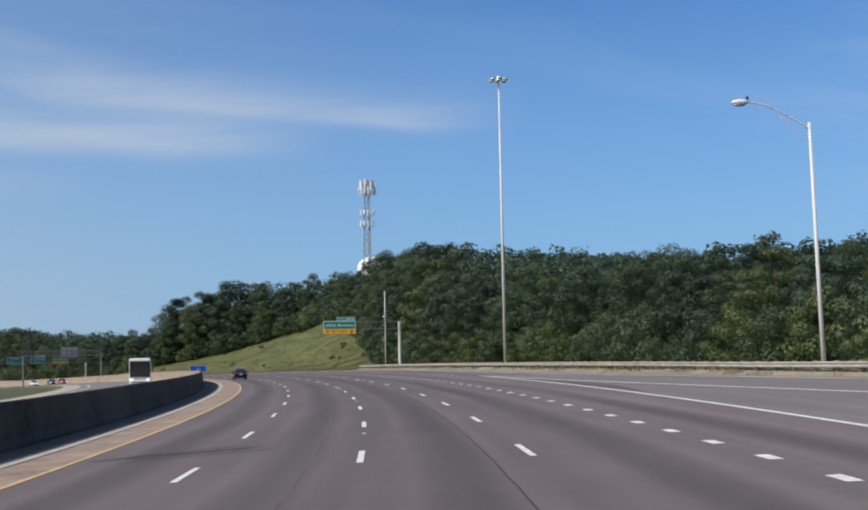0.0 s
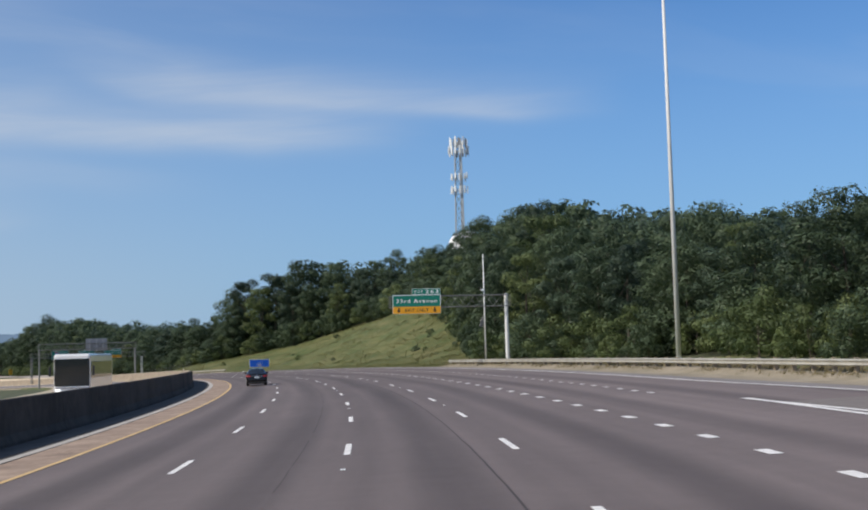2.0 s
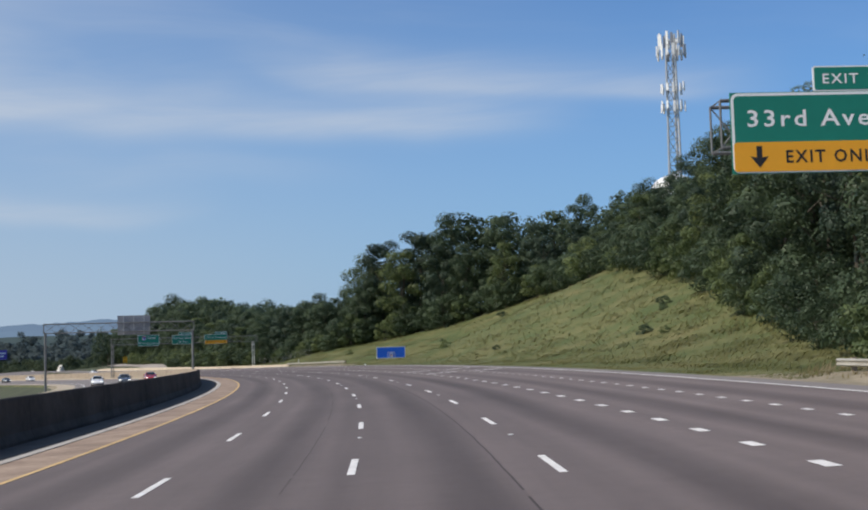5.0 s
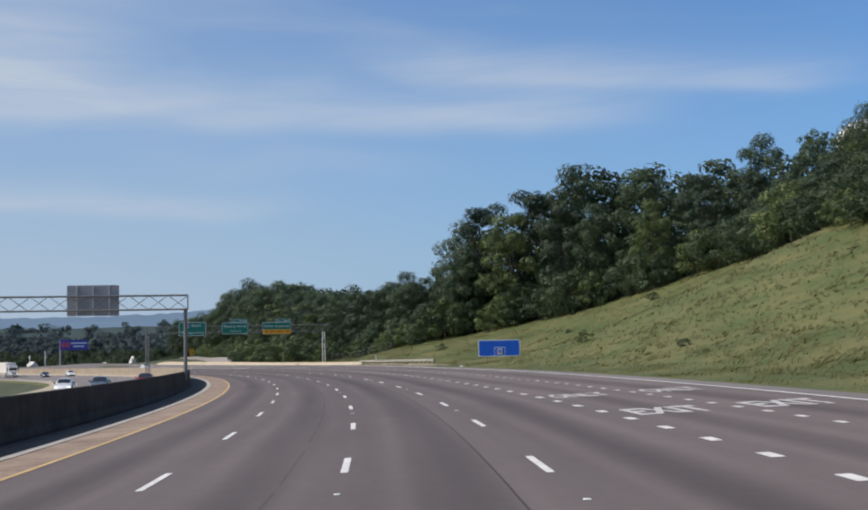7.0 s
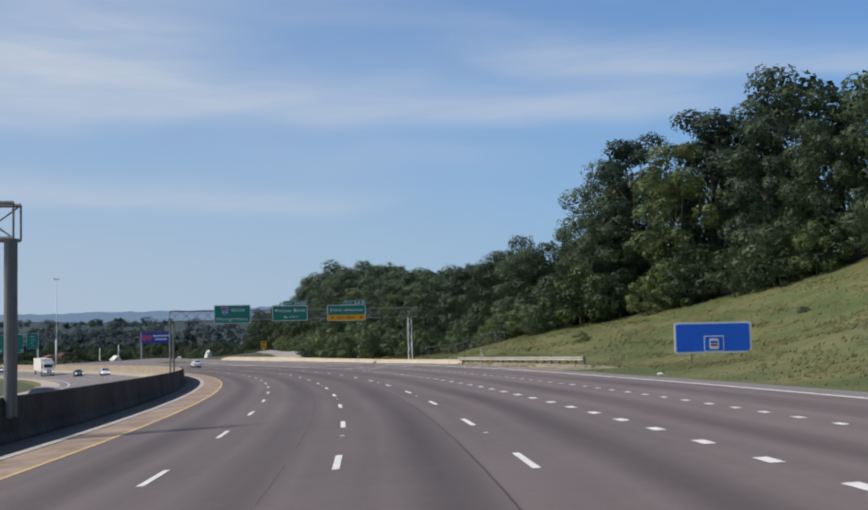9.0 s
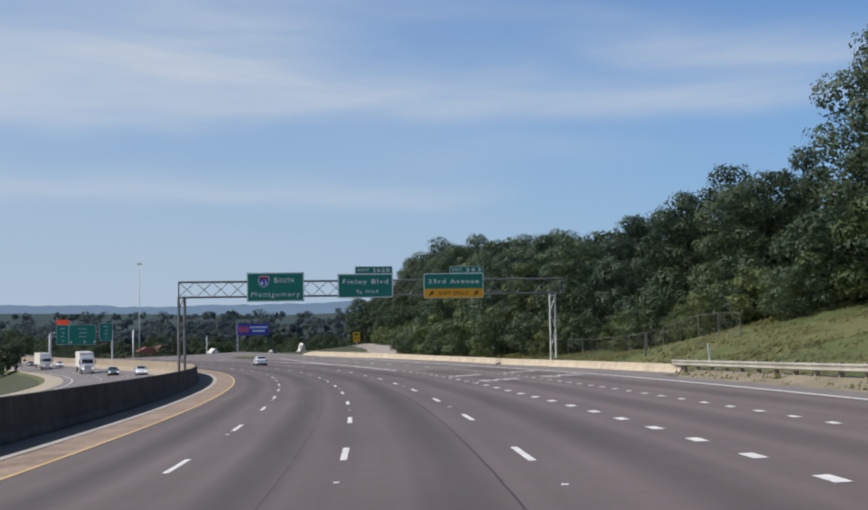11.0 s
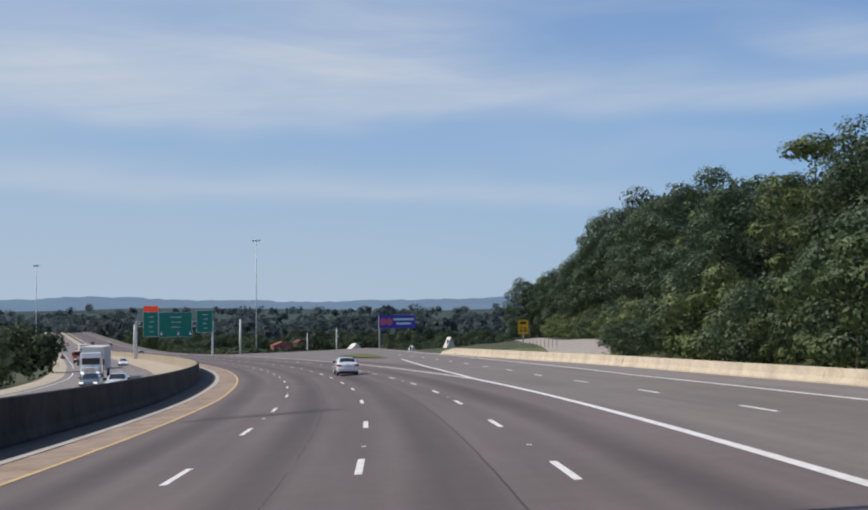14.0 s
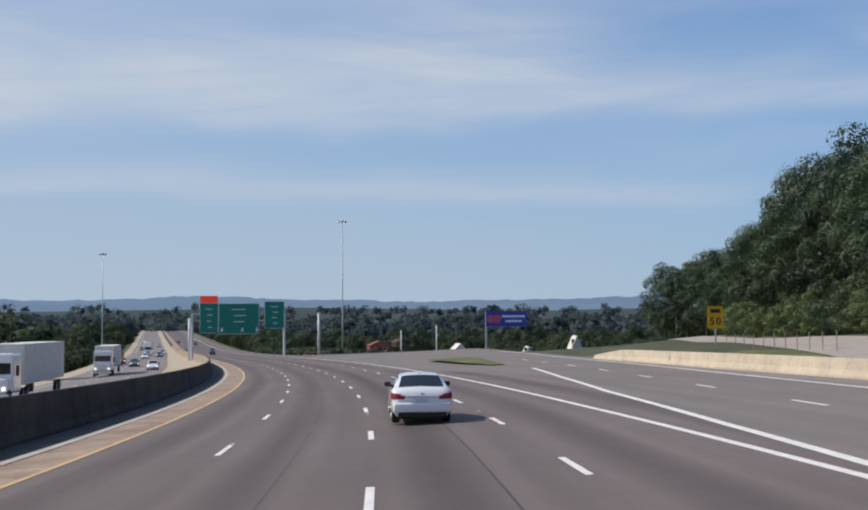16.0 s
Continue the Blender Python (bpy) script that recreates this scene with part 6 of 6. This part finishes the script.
car(M_CARBLACK, "black four-door saloon car with a chrome strip across its boot", frame_at(159.7, 6.2, 0.0), chrome=True)
car(M_CARWHITE, "white four-door saloon car with red wrap-round tail lamps", frame_at(515.2, -1.05, 0.0), tall=1.46, hatch=0.18)
ONC = "oncoming traffic"
for paint, lab, s, n in ((M_CARWHITE, "white oncoming car on the opposite carriageway", 336, 24.4), (M_CARGREY, "dark grey oncoming car on the opposite carriageway", 331, 20.6), (M_CARRED, "red oncoming car on the opposite carriageway", 338, 16.6),
                         (M_CARGREY, "dark oncoming car beside a truck", 534, 20.9), (M_CARWHITE, "white oncoming car in the inner lane", 520, 17.2),
                         (M_CARWHITE, "white oncoming car on the far carriageway", 668, 19.6), (M_CARGREY, "dark oncoming car on the far carriageway", 700, 23.2), (M_CARRED, "dark red oncoming car on the far carriageway", 735, 26.4),
                         (M_CARSILVER, "silver oncoming car far off", 880, 16.9), (M_CARWHITE, "white oncoming car far off", 930, 20.5), (M_CARGREY, "dark oncoming car far off", 985, 24.2), (M_CARSILVER, "silver oncoming car far off", 1050, 17.0), (M_CARWHITE, "white oncoming car far off", 790, 22.0), (M_CARGREY, "dark oncoming car far off", 818, 18.2), (M_CARRED, "red oncoming car far off", 1110, 20.6), (M_CARWHITE, "white oncoming car far off", 1160, 24.2)):
    car(paint, lab, frame_at(s, n, 0.0, 180), oncoming=True, group=ONC)
for paint, lab, s, n in ((M_CARGREY, "dark car far ahead on the carriageway", 830, 3.0), (M_CARGREY, "dark car far ahead on the carriageway", 905, -0.6), (M_CARSILVER, "silver car far ahead on the carriageway", 960, 6.4), (M_CARWHITE, "white car far ahead on the carriageway", 1015, 2.8), (M_CARRED, "red car far ahead on the carriageway", 1070, -0.8), (M_CARGREY, "dark car far ahead on the carriageway", 1120, 6.4)):
    car(paint, lab, frame_at(s, n, 0.0), group="traffic far ahead")


def lorry(paint, label, matrix, trailer=None, tip=False):
    """Oncoming lorry: front at y = 0, tail towards +y (before its half turn)."""
    t = thing("lorry", label, "lorry", ONC, matrix)
    bm = B(); box(bm, -1.2, 1.2, -2.6, -0.2, 0.7, 3.4 if trailer else 2.9, 0.18); cab = part("cab", bm, paint, t)
    bm = B(); box(bm, -1.0, 1.0, -0.2, 0.95, 0.75, 1.75, 0.15); part("bonnet", bm, paint, t)
    bm = B(); box(bm, -1.02, 1.02, -0.22, -0.17, 2.0, 2.75, 0.02); part("windscreen", bm, M_GLASS, cab)
    bm = B(); box(bm, -0.55, 0.55, 0.94, 0.99, 0.85, 1.65, 0.02); part("grille", bm, M_CHROME, t)
    bm = B(); box(bm, -1.15, 1.15, 0.80, 1.10, 0.42, 0.75, 0.05); part("bumper", bm, M_CHROME if trailer else M_PLASTIC, t)
    for sg in (-1, 1):
        bm = B(); box(bm, sg * 0.85 - 0.14, sg * 0.85 + 0.14, 0.92, 1.0, 0.95, 1.2, 0.03); part("head_lamp", bm, M_LAMP, t)
        bm = B(); box(bm, sg * 1.42 - 0.10, sg * 1.42 + 0.10, -0.5, -0.38, 1.9, 2.6, 0.03); part("wing_mirror", bm, M_PLASTIC, t)
        for y in (0.2, -3.6, -4.8):
            wheel(t, sg * 1.02, y, 0.48, sg)
    bm = B(); box(bm, -0.45, 0.45, -6.0, 0.6, 0.55, 0.85); part("chassis", bm, M_PLASTIC, t)
    if trailer:
        bm = B(); box(bm, -1.28, 1.28, -17.5, -3.3, 1.15, 4.0, 0.05); part("trailer", bm, trailer, t)
        for sg in (-1, 1):
            for y in (-15.2, -16.4):
                wheel(t, sg * 1.05, y, 0.48, sg)
    elif tip:
        bm = B()
        vs = [(-1.2, -3.0, 1.2), (1.2, -3.0, 1.2), (1.25, -3.0, 2.7), (-1.25, -3.0, 2.7)]
        a = [bm.verts.new(v) for v in vs]
        b = [bm.verts.new((x, -7.6, z)) for x, y, z in vs]
        for i in range(4):
            j = (i + 1) % 4
            if i != 2:
                bm.faces.new((a[i], a[j], b[j], b[i]))
        bm.faces.new(a); bm.faces.new(b)
        bmesh.ops.solidify(bm, geom=bm.faces[:], thickness=0.08)
        part("tipper_body", bm, M_TRUCKRED, t)
        bm = B()
        bmesh.ops.create_icosphere(bm, subdivisions=2, radius=1.0, matrix=Matrix.Translation((0, -5.2, 2.5)) @ Matrix.Diagonal((1.05, 2.0, 0.55, 1)))
        part("load", bm, M_TAN2, t)
    return t


lorry(M_CARWHITE, "white articulated lorry with a white box trailer", frame_at(562, 23.6, 0.0, 180), trailer=M_WALLW)
lorry(M_CARWHITE, "white articulated lorry far along the opposite carriageway", frame_at(642, 25.4, 0.0, 180), trailer=M_WALLW)
lorry(M_TRUCKRED, "red and white tipper lorry with a load", frame_at(716, 27.0, 0.0, 180), tip=True)
lorry(M_CARWHITE, "white box lorry far off", frame_at(842, 21.4, 0.0, 180), trailer=M_WALLW)

# white coach coming the other way
t = thing("coach", "white coach with a large dark windscreen and lit lamps", "bus", ONC, frame_at(146, 19.2, 0.0, 180))
bm = B(); box(bm, -1.27, 1.27, -12.0, 0.0, 0.35, 3.45, 0.16); body = part("body", bm, M_CARWHITE, t)
bm = B(); box(bm, -1.20, 1.20, -0.06, 0.03, 1.15, 3.12, 0.06); part("windscreen", bm, M_GLASS, t)
bm = B(); box(bm, -1.1, 1.1, -0.01, 0.035, 0.98, 1.12, 0.01); part("trim_strip", bm, M_CHROME, t)
for sg in (-1, 1):
    bm = B(); box(bm, sg * 1.26 - 0.02, sg * 1.26 + 0.02, -11.5, -0.5, 1.7, 2.9, 0.01); part("side_glazing", bm, M_GLASS, t)
    bm = B(); box(bm, sg * 0.95 - 0.16, sg * 0.95 + 0.16, -0.03, 0.05, 0.75, 0.98, 0.03); part("head_lamp", bm, M_LAMP, t)
    bm = B(); box(bm, sg * 1.5 - 0.08, sg * 1.5 + 0.08, 0.05, 0.2, 1.9, 2.6, 0.03); part("wing_mirror", bm, M_PLASTIC, t)
    for y in (-2.2, -9.0):
        wheel(t, sg * 1.1, y, 0.48, sg)
bm = B(); box(bm, -0.9, 0.9, 0.0, 0.035, 0.5, 0.62, 0.01); part("bumper_insert", bm, M_PLASTIC, t)


# ---------- roadside, billboard, buildings ----------
t = thing("billboard", "wide violet and pink electronic billboard on a steel column", "billboard", matrix=frame_at(925, -117.0, 3.4, 12))
p = part("panel", rounded_panel(18.5, 5.9, 0.1, 0, 0.6), M_PURPLE, t); p.location = (0, 0, 6.8)
for k in (-7.2, -4.2):
    bm = B(); bmesh.ops.create_cone(bm, cap_ends=True, segments=20, radius1=1.7, radius2=1.7, depth=0.03, matrix=Matrix.Translation((k, -0.02, 0)) @ Matrix.Rotation(radians(90), 4, "X")); part("pink_disc", bm, M_PINK, p)
for k, w in ((1.0, 10.5), (-0.9, 7.5)):
    bar(p, 3.2, k, w, 0.9, M_SIGNW, -0.02)
bm = B(); rod(bm, (-8.8, 0.6, -10), (-8.8, 0.6, 9.5), 0.5, 0.5, 12); part("column", bm, M_SIGNBACK, t)
bm = B(); box(bm, -9.2, 9.2, 0.5, 0.9, 3.7, 4.2); part("catwalk", bm, M_STEEL, t)


def house(s, n, w, d, h, rise, roof, wall, label, base=-6.0, turn=0):
    t = thing("house", label, "building", "far buildings", frame_at(s, n, base, turn))
    bm = B(); box(bm, -w / 2, w / 2, 0, d, -3.0, h); part("wall", bm, wall, t)
    bm = B()
    a = [bm.verts.new((x, -0.5, z)) for x, z in ((-w / 2 - 0.5, h), (w / 2 + 0.5, h), (0 if rise > 2 else w * 0.3, h + rise), (0 if rise > 2 else -w * 0.3, h + rise))]
    b = [bm.verts.new((v.co.x, d + 0.5, v.co.z)) for v in a]
    for i in range(4):
        j = (i + 1) % 4
        try:
            bm.faces.new((a[i], a[j], b[j], b[i]))
        except ValueError:
            pass
    bm.faces.new(a); bm.faces.new(b)
    bmesh.ops.recalc_face_normals(bm, faces=bm.faces)
    part("roof", bm, roof, t)
    for k in range(max(2, int(w / 3.5))):
        x = -w / 2 + (k + 0.5) * w / max(2, int(w / 3.5))
        bm = B(); box(bm, x - 0.7, x + 0.7, -0.05, 0.05, 0.9, 2.3); wdw = part("window", bm, M_SIGNW, t)
        bm = B(); box(bm, x - 0.6, x + 0.6, -0.08, -0.04, 1.0, 2.2); part("pane", bm, M_GLASS, wdw)
    bm = B(); box(bm, -0.55, 0.55, -0.06, 0.05, -0.2, 2.1); part("door", bm, M_PLASTIC, t)


house(1040, -88, 10.0, 9, 3.4, 2.2, M_ROOFRED, M_ROOFRED, "low building with an orange-red roof beside a lot", base=-5.2)
house(1085, -111, 11.0, 12, 4.0, 1.8, mat("dark_red_roof", (0.11, 0.04, 0.036), 0.8, vary=0.2), mat("dark_brick", (0.13, 0.05, 0.042), 0.85, vary=0.3), "dark red brick building among trees", base=-5.4)
house(1000, -118, 4.6, 8, 3.0, 2.8, M_WALLW, M_WALLW, "small white gabled house", base=-6.2)
house(720, -69, 1.6, 2.0, 0.2, 2.9, M_WALLW, M_WALLW, "small white steep-gabled shelter beyond the slip road", base=-1.5)
house(750, -68, 1.4, 2.0, 0.2, 2.4, M_WALLW, M_WALLW, "small white steep-gabled shelter lower down", base=-2.7)
for i, (paint, s, n) in enumerate(((M_CARSILVER, 960, -54), (M_CARGREY, 962, -60), (M_CARWHITE, 965, -67), (M_CARGREY, 968, -74), (M_CARWHITE, 975, -85))):
    car(paint, ("silver", "dark", "white", "dark", "white")[i] + " parked car in the lot by the red-roofed building", frame_at(s, n, ground_h(s, n) - 1.5, 70), group="parked cars")

# low grass island between the carriageway and the slip road's loop, and drums on the far verge
for i in range(3):
    t = thing("traffic_drum", "orange and white plastic traffic drum on the verge", "traffic drum", "traffic drums", frame_at(735, -10.5 - i * 1.6, -0.8))
    bm = B(); rod(bm, (0, 0, 0), (0, 0, 1.0), 0.30, 0.24, 12); part("barrel", bm, mat("drum_orange", (0.75, 0.18, 0.03), 0.6) if i == 0 else bpy.data.materials["drum_orange"], t)
    bm = B(); rod(bm, (0, 0, 0.55), (0, 0, 0.75), 0.275, 0.265, 12); part("white_band", bm, M_SIGNW, t)

slip = strip("side_road", 506, 700, 4, lambda s: tab(s, [506, 522, 552, 583, 618, 700], [-18.9, -19.8, -28, -36.6, -48, -76]), lambda s: tab(s, [506, 530, 552, 588, 624, 700], [-19.5, -28.5, -36, -44.2, -55, -82]),
             M_GRAVEL, lift=lambda s, n: ground_h(s, n) + 0.05, cols=3, uv=True, label="pale gravelly side road climbing behind the barrier", category="road")

for s, n, h, lean, m, lab in ((396.0, -20.2, 0.95, 6, M_SIGNW, "short white marker post leaning on the grass slope"), (408.0, -20.2, 1.55, 0, M_TRUSS, "thin dark steel post on the grass slope")):
    t = thing("marker_post", lab, "post", matrix=frame_at(s, n, ground_h(s, n)) @ Matrix.Rotation(radians(-lean), 4, "Y"))
    bm = B(); box(bm, -0.06, 0.06, -0.02, 0.02, -0.4, h, 0.01); part("shaft", bm, m, t)
    bm = B(); box(bm, -0.065, 0.065, -0.026, 0.026, h - 0.12, h + 0.01, 0.01); part("cap", bm, m, t)

# chain-link fence behind the low barrier, and short posts along the side road
def fence(s0, s1, n, step, h, label, wires):
    t = thing("fence", label, "fence")
    s, spots = s0, []
    while s <= s1:
        nn = n(s)
        g0 = ground_h(s, nn) if wires else 0.35
        bm = B(); rod(bm, P(s, nn, g0 - 0.3), P(s, nn, g0 + h), 0.03, seg=7); part("post", bm, M_TRUSS if wires else M_WOOD, t)
        spots.append((s, nn, g0))
        s += step
    if wires:
        for a, b in zip(spots, spots[1:]):
            bm = B(); rod(bm, P(a[0], a[1], a[2] + h - 0.03), P(b[0], b[1], b[2] + h - 0.03), 0.014, seg=5); part("top_rail", bm, M_TRUSS, t)
            bm = B()
            k = 14
            for i in range(-k, k):
                for sgn in (0, 1):
                    f0, f1 = i / k, i / k + h / step * 1.0
                    z0, z1 = (0.02, h - 0.03) if sgn == 0 else (h - 0.03, 0.02)
                    c0, c1 = max(0.0, f0), min(1.0, f1)
                    if c1 <= c0:
                        continue
                    za, zb = z0 + (z1 - z0) * (c0 - f0) / (f1 - f0), z0 + (z1 - z0) * (c1 - f0) / (f1 - f0)
                    pa, pb = P(a[0] + (b[0] - a[0]) * c0, a[1] + (b[1] - a[1]) * c0, a[2] + za), P(a[0] + (b[0] - a[0]) * c1, a[1] + (b[1] - a[1]) * c1, a[2] + zb)
                    rod(bm, pa, pb, 0.0018, seg=3, caps=False)
            part("wire_mesh", bm, M_TRUSS, t)


fence(402, 437.5, lambda s: float(tab(s, [402, 420, 437], [-24.5, -24.2, -22.9])), 3.5, 1.6, "grey chain-link fence with round posts behind the concrete barrier", True)
fence(546, 572, lambda s: -27.6 - (s - 546) * 0.12, 2.4, 1.15, "row of short weathered fence posts beside the side road", False)

strip("parking_lot", 850, 1045, 12, lambda s: -0.085 * (s - 481), lambda s: -0.215 * (s - 481), M_ROAD2, lift=lambda s, n: ground_h(s, n) + 0.3, cols=8, uv=True,
      label="grey asphalt lot in front of the low buildings", category="parking lot")

# bits lying about, and worn reflective studs between the dashes
o = thing("tyre_fragment", "curled black scrap of a burst tyre at the barrier's foot", "debris", matrix=frame_at(433.5, -15.25, 0.01, 25))
bm = B()
ring = [(0.32 * math.cos(a), 0.32 * math.sin(a)) for a in np.linspace(0.4, 2.4, 9)]
rows = [[bm.verts.new((x, y0 + (y - 0.2) * 0.6, 0.02 + 0.10 * k + 0.04 * math.sin(5 * x))) for x, y in ring] for k, y0 in ((0, 0.0), (1, 0.05))]
for i in range(8):
    bm.faces.new((rows[0][i], rows[0][i + 1], rows[1][i + 1], rows[1][i]))
bmesh.ops.solidify(bm, geom=bm.faces[:], thickness=0.025)
part("tread", bm, M_RUBBER, o)
o = thing("litter_bag", "crumpled white plastic bag on the verge", "litter", matrix=frame_at(328.5, -15.4, 0.0))
bm = B()
bmesh.ops.create_icosphere(bm, subdivisions=3, radius=0.16)
for v in bm.verts:
    v.co = v.co * (1 + 0.5 * noise.noise(v.co * 9)) * 1.0
    v.co.z = max(0.0, v.co.z * 0.55 + 0.06)
part("bag", bm, M_SIGNW, o, smooth=True)
stud_mesh = None
for n, s0 in ((1.0, 83.2), (4.65, 98.0), (-2.65, 154.0)):
    for k in range(-2, 19):
        s = s0 + 24.38 * k
        if not 5 < s < 545:
            continue
        if stud_mesh is None:
            bm = B(); box(bm, -0.055, 0.055, -0.05, 0.05, 0.0, 0.018, 0.008)
            stud_mesh = bpy.data.meshes.new("road_stud"); bm.to_mesh(stud_mesh); bm.free()
            stud_mesh.materials.append(M_SIGNW)
        o = new("road_stud", stud_mesh)
        o.parent = marks
        o.matrix_world = frame_at(s, n + float(drift(s)), 0.004)
